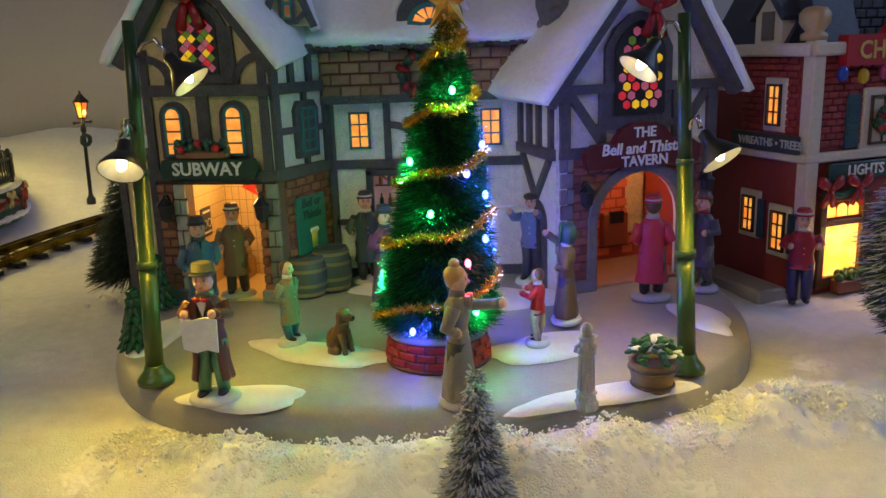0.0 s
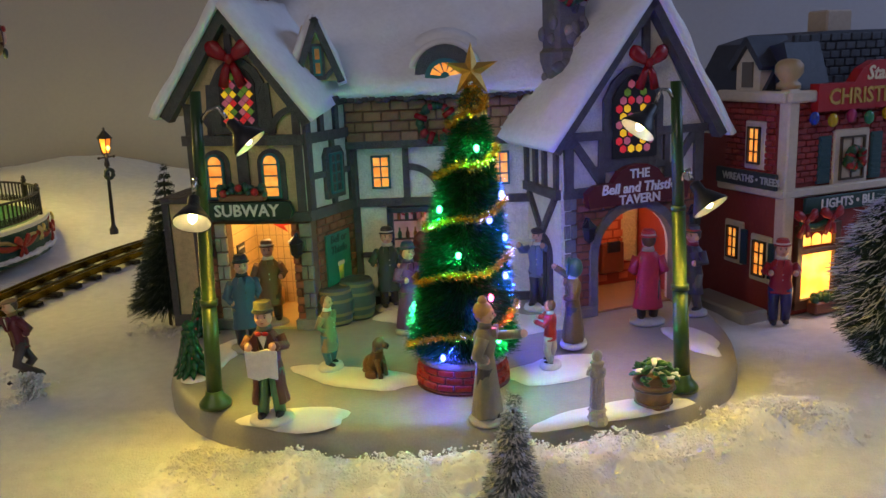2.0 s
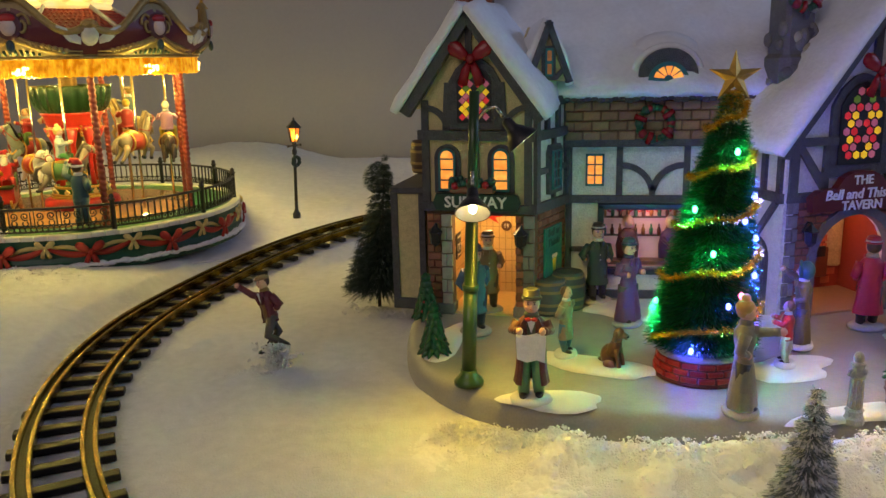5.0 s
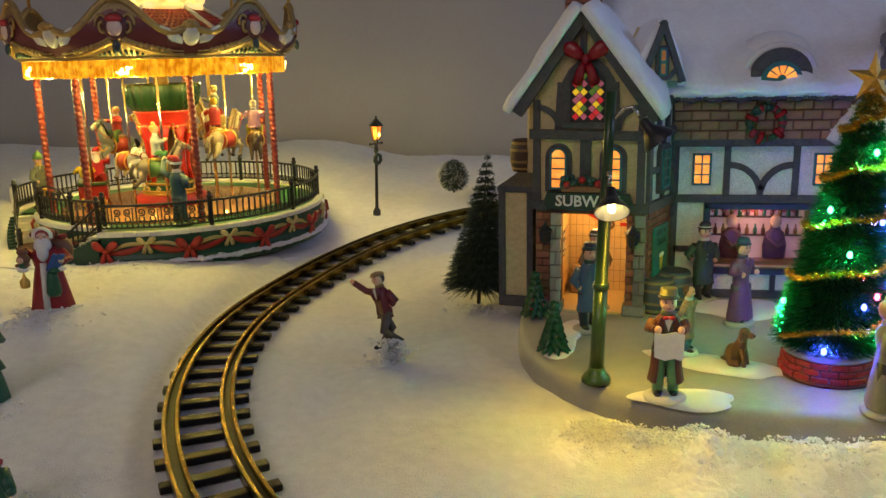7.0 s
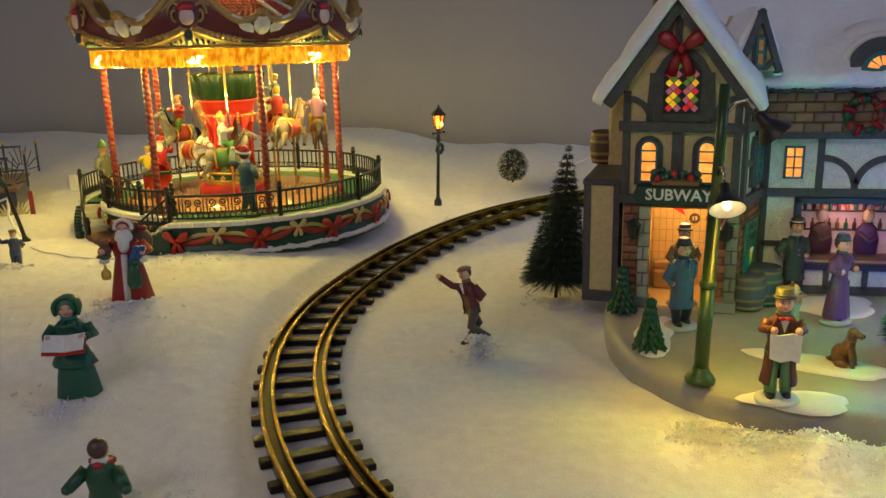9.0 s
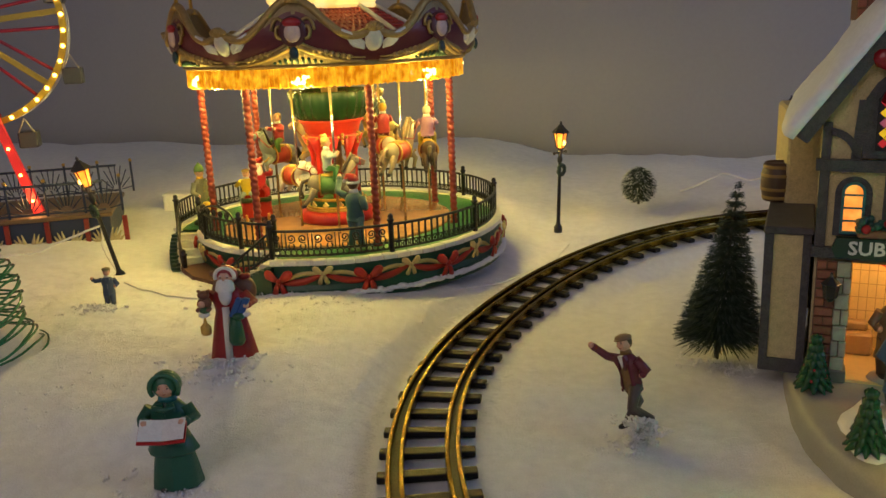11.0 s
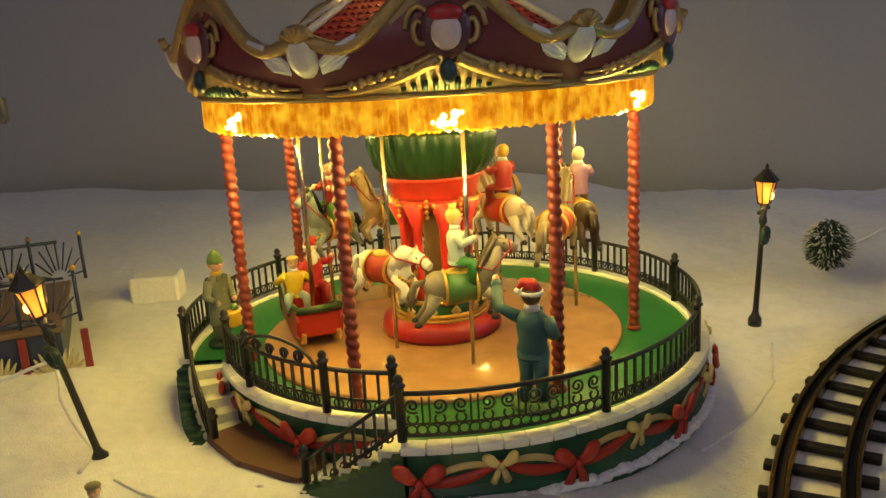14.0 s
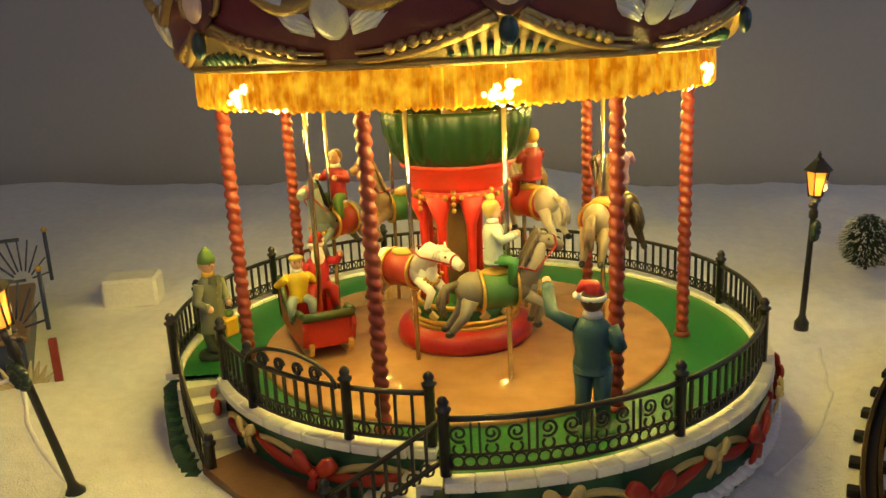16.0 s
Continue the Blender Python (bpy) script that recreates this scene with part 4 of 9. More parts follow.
    lathe(bm, [(0.35, 0), (0.45, 0.9)], 10, m=Matrix.Translation((6.0, 6.1, 6.6)), squash=0.2)
    part("beer_glass", bm, paint((0.85, 0.62, 0.08)), p)
    bm = mesh_bm()
    box(bm, (8.3, 5.9, 2.6), (2.2, 0.7, 2.6), mi=0, bevel=0.1)
    box(bm, (8.3, 5.5, 3.6), (1.2, 0.2, 0.9), mi=1)
    box(bm, (4.1, 5.9, 2.0), (3.0, 0.8, 3.4), mi=2, bevel=0.1)
    part("hearth", bm, [paint((0.20, 0.06, 0.03)), BLACK, paint((0.28, 0.10, 0.05))], nook, "dark hearth and counter")
    # side wall towards the middle
    bm = mesh_bm()
    box(bm, (3.0, 0.4, 7.0), (6.4, 0.8, 14.0))
    part("side_wall", bm, STUCCO_W, tavern, m=F_TAVL)
    bm = mesh_bm()
    for x in (0.2, 1.9, 3.6, 5.7):
        beam(bm, x, 9.8, x, 14.0, 0.55)
    beam(bm, -0.2, 9.6, 6.2, 9.6, 0.7, -0.4)
    beam(bm, -0.2, 13.8, 6.2, 13.8, 0.5, -0.4)
    beam(bm, 0.5, 9.2, 2.9, 6.3, 0.5)
    beam(bm, 5.4, 9.2, 3.0, 6.3, 0.5)
    prism(bm, arch_pts(1.4, 4.7, 0.0, 4.6, 1.6), -0.3, 0.05)
    pieces("timber", bm, TIMBER, tavern, m=F_TAVL)
    bm = mesh_bm()
    prism(bm, arch_pts(1.9, 4.2, 0.0, 4.6, 1.15), -0.36, 0.0)
    part("side_door", bm, paint((0.03, 0.03, 0.035)), tavern, "dark arched side door", m=F_TAVL)


build_tavern_wing()
lamp("taproom_light", "POINT", tavern.matrix_basis @ F_TAV @ cm(6.5, 2.6, 8.3), 0.05, (1.0, 0.58, 0.25), 0.006)


def snow_slab(name, corners, thick=1.25, n=18, k=12, amp=0.35, seed=0.0, label=""):
    """A soft slab of roof snow between eave-left, eave-right, ridge-right and ridge-left, in centimetres."""
    a, b, c, d = [Vector(p) for p in corners]
    nrm = (b - a).cross(d - a).normalized()
    bm = mesh_bm()
    top, bot = [], []
    for j in range(k + 1):
        for i in range(n + 1):
            u, v = i / n, j / k
            p = (a * (1 - u) + b * u) * (1 - v) + (d * (1 - u) + c * u) * v
            edge = min(1.0, 6 * min(u, 1 - u), 6 * v + 0.15)
            h = thick * (0.45 + 0.55 * math.sqrt(max(0, edge))) + amp * noise.noise((p.x * 0.35 + seed, p.y * 0.35, p.z * 0.35))
            wob = 0.25 * noise.noise((p.x * 0.6, p.y * 0.6, seed + 5)) if v == 0 else 0
            top.append(bm.verts.new(p + nrm * h - Vector((0, 0, abs(wob) if v == 0 else 0))))
            bot.append(bm.verts.new(p))
    w = n + 1
    for j in range(k):
        for i in range(n):
            bm.faces.new((top[j * w + i], top[j * w + i + 1], top[(j + 1) * w + i + 1], top[(j + 1) * w + i])).smooth = True
            bm.faces.new((bot[j * w + i], bot[(j + 1) * w + i], bot[(j + 1) * w + i + 1], bot[j * w + i + 1]))
    rim = [j for j in range(w)] + [j * w + n for j in range(1, k + 1)] + [k * w + i for i in range(n - 1, -1, -1)] + [j * w for j in range(k - 1, 0, -1)]
    for p, q in zip(rim, rim[1:] + rim[:1]):
        bm.faces.new((top[p], top[q], bot[q], bot[p])).smooth = True
    return part(name, bm, ROOF_SNOW, tavern, label)


def L(m, x, y, z):
    return (m @ cm(x, y, z)).translation * 100


def build_roofs():
    s = F_SUB
    snow_slab("roof", (L(s, -0.6, 13.5, 16.2), L(s, -0.6, -1.3, 16.2), L(s, 4.9, -1.3, 23.9), L(s, 4.9, 13.5, 23.9)), seed=1, label="snow on the subway gable roof")
    snow_slab("roof", (L(s, 10.9, -1.3, 15.7), L(s, 10.9, 13.5, 17.4), L(s, 4.7, 13.5, 23.9), L(s, 4.7, -1.3, 23.9)), seed=2, label="snow on the subway gable roof")
    t = F_TAV
    snow_slab("roof", (L(t, -1.3, 13.5, 13.2), L(t, -1.3, -1.4, 12.9), L(t, 7.4, -1.4, 23.8), L(t, 7.4, 13.5, 23.8)), seed=3, label="snow on the tavern gable roof")
    snow_slab("roof", (L(t, 14.4, -1.4, 13.0), L(t, 14.4, 13.5, 13.0), L(t, 7.2, 13.5, 23.8), L(t, 7.2, -1.4, 23.8)), seed=4, label="snow on the tavern gable roof")
    m = F_MID
    snow_slab("roof", (L(m, -4.5, -1.7, 16.9), L(m, 17.5, -1.7, 16.9), L(m, 19.0, 7.0, 24.9), L(m, -8.0, 7.0, 24.9)), n=36, k=16, amp=0.5, seed=5, label="snow on the middle roof")
    snow_slab("roof", (L(m, 19.0, 15.0, 16.5), L(m, -8.0, 15.0, 16.5), L(m, -8.0, 6.9, 24.9), L(m, 19.0, 6.9, 24.9)), seed=6, label="snow on the back roof")
    bm = mesh_bm()
    for k in range(30):
        x = -0.6 + 15.6 * k / 29
        ball(bm, (x, -1.55, 16.9 + 0.12 * math.sin(k * 1.7)), (0.42, 0.35, 0.26), seg=7, rings=5)
    pieces("eave_scallop", bm, TIMBER, tavern, "scalloped dark eave", m=F_MID)
    # the core of the house, behind the fronts
    bm = mesh_bm()
    box(bm, (2.0, 13.2, 9.5), (36.0, 9.0, 15.0), bevel=0.2)
    part("back_wall", bm, STUCCO, tavern, "plain stucco back of the house", m=INV @ pose(0, 0.60, 0.02))
    bm = mesh_bm()
    prism(bm, [(0, 0), (12.4, 0), (12.4, 16.4), (0, 16.4)], 0, 0.6)
    part("side_wall", bm, STUCCO, tavern, m=F_SUB @ cm(1.15, 0.8, 0, 0, 0, 90) @ cm(0, -0.6, 0))
    bm = mesh_bm()
    prism(bm, [(0, 0), (12.0, 0), (12.0, 13.2), (0, 13.2)], 0, 0.6)
    part("side_wall", bm, STUCCO_W, tavern, m=F_TAV @ cm(12.6, 0.9, 0, 0, 0, 90))
    # lean-to beside the subway wing
    bm = mesh_bm()
    box(bm, (-0.5, 5.6, 4.9), (2.6, 9.6, 9.8))
    shed = part("lean_to", bm, STUCCO, tavern, "cream stucco lean-to with timber posts", m=F_SUB)
    bm = mesh_bm()
    box(bm, (-0.5, 5.6, 9.95), (3.1, 10.2, 0.5), bevel=0.1)
    for x in (-1.65, 0.65):
        box(bm, (x, 0.75, 4.9), (0.5, 0.3, 9.8))
    for y in (0.95, 5.6, 10.2):
        box(bm, (-1.85, y, 4.9), (0.25, 0.55, 9.8))
    box(bm, (-0.5, 0.72, 0.45), (2.7, 0.35, 0.9))
    pieces("timber", bm, TIMBER, shed)


build_roofs()


def build_dormers():
    # pointed dormer on the subway roof
    m = INV @ pose(-0.052, 0.612, 0.206, 0, 0, 22)
    bm = mesh_bm()
    prism(bm, [(-1.5, -0.2), (1.5, -0.2), (1.15, 1.0), (0.0, 4.0), (-1.15, 1.0)], 0.0, 4.5)
    d = part("dormer", bm, STUCCO, tavern, "pointed dormer with timber edges", m=m)
    bm = mesh_bm()
    beam(bm, -1.75, -0.3, 0.1, 4.3, 0.45, -0.35, 0.3)
    beam(bm, 1.75, -0.3, -0.1, 4.3, 0.45, -0.35, 0.3)
    box(bm, (0, -0.15, 1.2), (1.1, 0.2, 2.6))
    beam(bm, -1.4, 0.9, -0.5, 0.0, 0.3)
    beam(bm, 1.4, 0.9, 0.5, 0.0, 0.3)
    pieces("timber", bm, TIMBER, d)
    bm = mesh_bm()
    box(bm, (0, -0.28, 1.25), (0.62, 0.1, 2.1))
    part("dormer_window", bm, TEAL, d)
    bm = mesh_bm()
    box(bm, (0, -0.34, 0.75), (0.34, 0.05, 0.75))
    box(bm, (0, -0.34, 1.75), (0.34, 0.05, 0.75))
    part("pane", bm, mottled_glow("dim_pane", (0.05, 0.02, 0.01), (0.6, 0.22, 0.05), 0.4, 150), d)
    bm = mesh_bm()
    for sx in (-1, 1):
        tube(bm, [(sx * 1.95, 0.25, -0.5), (sx * 1.35, 0.3, 1.6), (0, 0.25, 4.45)], [0.35, 0.42, 0.36], 8)
        rows = []
        for y, top, foot, out in ((0.1, 4.6, -0.6, 2.15), (1.6, 4.55, -0.4, 2.4), (3.4, 4.2, 0.4, 2.6), (5.4, 3.2, 1.6, 1.6)):
            rows.append([bm.verts.new((sx * out * (1 - t) ** 1.25, y, foot + (top - foot) * t)) for t in (0.0, 0.2, 0.4, 0.6, 0.8, 1.0)])
        for r0, r1 in zip(rows, rows[1:]):
            for p in range(5):
                bm.faces.new((r0[p], r0[p + 1], r1[p + 1], r1[p])).smooth = True
    part("dormer_snow", bm, ROOF_SNOW, d)
    # half-round dormer on the middle roof
    m = INV @ pose(0.0415, 0.6335, 0.2010) @ Matrix.Scale(1.15, 4)
    bm = mesh_bm()
    prism(bm, arch_pts(-2.0, 2.0, -0.4, 0.4, 1.9, 14), 0.0, 5.0)
    d = part("dormer", bm, TIMBER, tavern, "half-round grey dormer with a fan window", m=m)
    bm = mesh_bm()
    prism(bm, arch_pts(-1.35, 1.35, 0.0, 0.15, 1.25, 12), -0.14, 0.0)
    part("dormer_window", bm, TEAL, d)
    bm = mesh_bm()
    for k in range(5):
        a0, a1 = radians(8 + 34 * k), radians(8 + 34 * k + 26)
        prism(bm, [(0.3 * math.cos(a0), 0.22 + 0.3 * math.sin(a0)), (1.0 * math.cos(a0), 0.22 + 0.9 * math.sin(a0)), (1.0 * math.cos(a1), 0.22 + 0.9 * math.sin(a1)), (0.3 * math.cos(a1), 0.22 + 0.3 * math.sin(a1))], -0.2, -0.1)
    part("pane", bm, WINDOW_LIT, d)
    bm = mesh_bm()
    arc = [(2.25 * math.cos(radians(a)), -0.05, 0.35 + 2.05 * math.sin(radians(a))) for a in range(0, 181, 15)]
    tube(bm, [(x, 0.7, z) for x, _, z in arc], 0.3, 7)
    tube(bm, [(x * 0.95, 2.6, z * 0.9 + 0.3) for x, _, z in arc], 1.0, 7)
    part("dormer_snow", bm, ROOF_SNOW, d)


build_dormers()


def build_chimneys():
    rng = random.Random(11)
    m = INV @ pose(0.136, 0.628, 0.188, 0, 0, 24)
    bm = mesh_bm()
    box(bm, (0, 1.0, 3.8), (2.6, 2.4, 9.6), bevel=0.3)
    box(bm, (0.1, 1.0, 1.4), (3.4, 2.9, 4.4), bevel=0.6)
    c = part("stone_chimney", bm, STONE, tavern, "rough stone chimney with cobbles", m=m)
    for k in range(26):
        bm = mesh_bm()
        side = rng.choice((0, 0, 1))
        ball(bm, (0, 0, 0), (rng.uniform(0.4, 0.7), 0.3, rng.uniform(0.4, 0.65)), seg=8, rings=5)
        x, z = rng.uniform(-1.2, 1.2), rng.uniform(-0.4, 8.2)
        w = 1.5 if z < 3.5 else 1.25
        loc = cm(x, -0.35 if z < 3.5 else -0.15, z) if side == 0 else cm(-w - 0.1, rng.uniform(0, 2.0), z, 0, 0, 90)
        part("cobble", bm, rng.choice((STONE, STONE_L, TIMBER, STONE)), c, m=loc)
    wreath(tavern, m @ cm(-0.3, -0.5, 7.6), 1.1)
    for x, y, z, w, h in ((-0.112, 0.665, 0.252, 3.0, 3.6), (0.038, 0.735, 0.258, 2.7, 3.2)):
        bm = mesh_bm()
        box(bm, (0, 0, h / 2), (w, 2.2, h))
        box(bm, (0, 0, h), (w + 0.4, 2.6, 0.5), bevel=0.1)
        cc = part("brick_chimney", bm, MORTAR, tavern, "brick chimney behind the ridge", m=INV @ pose(x, y, z))
        lay_bricks(cc, cm(0, -1.1, 0), -w / 2, w / 2, 0.1, h - 0.3, 1.1, 0.6, BRICK, y=0.0)


build_chimneys()


# ---- the plaza's street lamps ----
SHADE_IN = material("lamp_reflector", (0.60, 0.57, 0.48), 0.3, 0.4, 200, 0.1, 0.1)


def street_lamp(base, top, heads, label):
    x, y, z = base
    ob = empty("street_lamp", pose(x, y, z), label=label, category="street lamp", group="plaza lamps")
    t = (Vector(top) - Vector(base)) * 100
    bm = mesh_bm()
    lathe(bm, [(0.95, 0), (0.95, 0.25), (0.75, 0.5), (0.55, 0.75), (0.5, 1.0)], 20)
    part("foot", bm, POST_GREEN, ob)
    bm = mesh_bm()
    tube(bm, [(0, 0, 0.6), t * 0.34, t * 0.34, t * 0.60], [0.47, 0.44, 0.41, 0.39], 16)
    tube(bm, [t * 0.335, t * 0.355], [0.52, 0.52], 16)
    tube(bm, [t * 0.6, t], [0.34, 0.31], 14)
    tube(bm, [t * 0.595, t * 0.61], [0.43, 0.43], 14)
    part("post", bm, POST_GREEN, ob)
    for bulb, joint in heads:
        b = (Vector(bulb) - Vector(base)) * 100
        j = t * joint
        out = Vector((b.x - j.x, b.y - j.y, 0)).normalized()
        neck = b - out * 1.15 + Vector((0, 0, 1.35))
        bm = mesh_bm()
        tube(bm, [j, j * 0.6 + neck * 0.4 + Vector((0, 0, 0.75)), j * 0.25 + neck * 0.75 + Vector((0, 0, 0.75)), neck], 0.12, 8)
        part("arm", bm, CHROME, ob)
        axis = (neck - b).normalized()
        rot = axis.to_track_quat("Z", "Y").to_matrix().to_4x4()
        m = Matrix.Translation(b * 0.01) @ rot
        bm = mesh_bm()
        lathe(bm, [(1.06, -0.12), (1.04, 0.02), (0.62, 0.62), (0.36, 0.95), (0.32, 1.5), (0.12, 1.65)], 24)
        bmesh.ops.delete(bm, geom=[f for f in bm.faces if len(f.verts) > 4 and f.calc_center_median().z < 0], context="FACES")
        shade = part("shade", bm, BLACK, ob, "black enamel cone shade", m=m)
        bm = mesh_bm()
        lathe(bm, [(1.00, -0.12), (0.56, 0.55), (0.1, 0.7)], 24)
        bmesh.ops.delete(bm, geom=[f for f in bm.faces if len(f.verts) > 4], context="FACES")
        part("reflector", bm, SHADE_IN, shade)
        bm = mesh_bm()
        ball(bm, (0, 0, 0.24), (0.25, 0.25, 0.36), seg=12, rings=8)
        part("bulb", bm, BULB, shade, "glowing clear bulb")
        lamp("bulb_light", "SPOT", ob.matrix_basis @ m @ cm(0, 0, -0.32), 0.43, WARM, 0.003, cone=160)
    return ob


street_lamp((-0.100, 0.450, 0.0205), (-0.0945, 0.456, 0.2045), (((-0.0659, 0.452, 0.1755), 0.89), ((-0.0935, 0.4250, 0.1370), 0.70)), "tall green plaza lamp with two black cone shades")
street_lamp((0.177, 0.453, 0.0205), (0.173, 0.466, 0.1990), (((0.1499, 0.4540, 0.1745), 0.93), ((0.1881, 0.4468, 0.1310), 0.66)), "tall green plaza lamp with two black cone shades")

# ---- bristle trees ----
def bristles(name, height, radius, count, length, width, mats, parent, lean=(0.0, 0.0), shape=1.0, droop=0.25, rounded=False, seed=1, label="", tiers=0, core=0.12):
    """Bottle-brush foliage: thin blades set round a wire, in centimetres."""
    rng = np.random.default_rng(seed)
    u = rng.random(count)
    if rounded:
        r = radius * np.sqrt(np.clip(1 - (2 * u - 1) ** 2, 0, 1)) * 0.98 + 0.1
    else:
        u = np.where(rng.random(count) < 0.22, rng.random(count) * 0.99, 1 - np.sqrt(1 - u * 0.985))
        r = radius * (1 - u) ** shape + 0.25
    if tiers:
        u = (np.floor(u * tiers) + 0.22 + 0.5 * rng.random(count) ** 1.5) / tiers
        r = radius * (1 - u) ** shape + 0.2
    z = u * height
    a = rng.random(count) * 2 * np.pi
    r0 = np.maximum(r * (1 - length), core)
    r1 = r * rng.uniform(0.80, 1.08, count)
    tilt = droop * rng.uniform(0.3, 1.4, count)
    ca, sa = np.cos(a), np.sin(a)
    base = np.stack([r0 * ca, r0 * sa, z], 1)
    tip = np.stack([r1 * ca, r1 * sa, z - (r1 - r0) * tilt], 1)
    j = rng.normal(0, 0.03 * radius, (count, 3))
    tip = tip + j
    side = np.stack([-sa, ca, rng.normal(0, 0.8, count)], 1)
    side /= np.linalg.norm(side, axis=1, keepdims=True)
    off = np.array([lean[0], lean[1], 0.0]) / height
    base, tip = base + base[:, 2:] * off, tip + tip[:, 2:] * off
    v = np.concatenate([base - side * width, base + side * width, tip + side * width * 0.5, tip - side * width * 0.5], 1).reshape(-1, 3) * 0.01
    me = bpy.data.meshes.new(name)
    me.vertices.add(len(v))
    me.vertices.foreach_set("co", v.ravel())
    me.loops.add(4 * count)
    me.loops.foreach_set("vertex_index", np.arange(4 * count, dtype=np.int32))
    me.polygons.add(count)
    me.polygons.foreach_set("loop_start", np.arange(0, 4 * count, 4, dtype=np.int32))
    for x in mats:
        me.materials.append(x)
    if len(mats) > 1:
        me.polygons.foreach_set("material_index", (rng.random(count) < 0.30).astype(np.int32))
    me.update()
    ob = new(name, me)
    ob.parent = parent
    if label:
        ob["label"] = label
    return ob


def bottle_tree(x, y, z, height, radius, mats, count, label, lean=(0, 0), seed=1, rounded=False, tiers=0, shape=0.85, tips=None, length=0.75):
    ob = empty("bottle_brush_tree", pose(x, y, z), label=label, category="model tree", group="bottle brush trees")
    bm = mesh_bm()
    tube(bm, [(-0.1 * lean[0], 0, -2.2 if height > 11.9 else -0.4), (0, 0, -0.2), (lean[0] * 0.9, lean[1] * 0.9, height * 0.9)], [0.16, 0.16, 0.06], 6)
    part("wire_trunk", bm, paint((0.05, 0.04, 0.03)), ob)
    bristles("crown", height, radius, count, length, 0.035, mats, ob, lean, shape, 0.28, rounded, seed, tiers=tiers)
    if tips:
        bristles("frost", height * 1.01, radius * 1.03, count // 3, 0.22, 0.05, [tips], ob, lean, shape, 0.28, rounded, seed + 1, tiers=tiers)
    return ob


bottle_tree(-0.203, 0.668, 0.022, 12.0, 3.1, [NEEDLE_D], 7000, "dark green bottle-brush tree standing on the snow", (0.9, 0.0), 3, tiers=18, tips=paint((0.05, 0.075, 0.055), 0.6), shape=1.0)
bottle_tree(0.068, 0.322, -0.005, 8.4, 2.1, [paint((0.20, 0.235, 0.225)), FROST], 9000, "frosted grey-green bottle-brush tree at the snow bank", (0.2, -0.3), 4, tiers=11, tips=FROST, shape=1.0)
bottle_tree(0.338, 0.520, 0.006, 11.6, 4.2, [NEEDLE_D], 14000, "dark bottle-brush tree with frosted tips", (0, 0), 5, rounded=True, tips=FROST)
bottle_tree(-0.290, 1.087, 0.040, 4.3, 2.1, [NEEDLE_D], 2600, "round frosted bottle-brush bush on the drift", (0, 0), 6, rounded=True, tips=FROST)


def little_pine(x, y, h, seed):
    """A moulded pine in tiers of pointed boughs."""
    rng = random.Random(seed)
    ob = empty("little_pine", pose(x, y, 0.0205), label="small glossy moulded green pine with red berries", category="model tree", group="little pines")
    bm = mesh_bm()
    tube(bm, [(0, 0, 0), (0, 0, h * 0.95)], [0.3, 0.08], 7)
    part("trunk", bm, paint((0.08, 0.045, 0.02)), ob)
    bm = mesh_bm()
    for t in range(7):
        z = h * (0.10 + 0.125 * t)
        r = h * 0.30 * (1 - t / 7.6)
        n = max(5, 11 - t)
        for k in range(n):
            a = 2 * math.pi * (k + 0.5 * (t % 2)) / n + rng.uniform(-0.1, 0.1)
            c, s = math.cos(a), math.sin(a)
            tube(bm, [(0, 0, z + 0.3), (c * r * 0.6, s * r * 0.6, z + 0.12), (c * r * 1.05, s * r * 1.05, z - 0.22)], [0.28, 0.32, 0.06], 5)
    tube(bm, [(0, 0, h * 0.86), (0, 0, h)], [0.3, 0.02], 6)
    pieces("bough", bm, paint((0.008, 0.075, 0.025), 0.25), ob)
    bm = mesh_bm()
    for k in range(9):
        a, z = rng.uniform(0, 6.28), rng.uniform(0.5, h * 0.7)
        r = h * 0.27 * (1 - z / h)
        ball(bm, (r * math.cos(a), r * math.sin(a), z), 0.11, seg=6, rings=4)
    pieces("berry", bm, RED, ob)


little_pine(-0.129, 0.4995, 3.9, 1)
little_pine(-0.1465, 0.580, 3.9, 2)


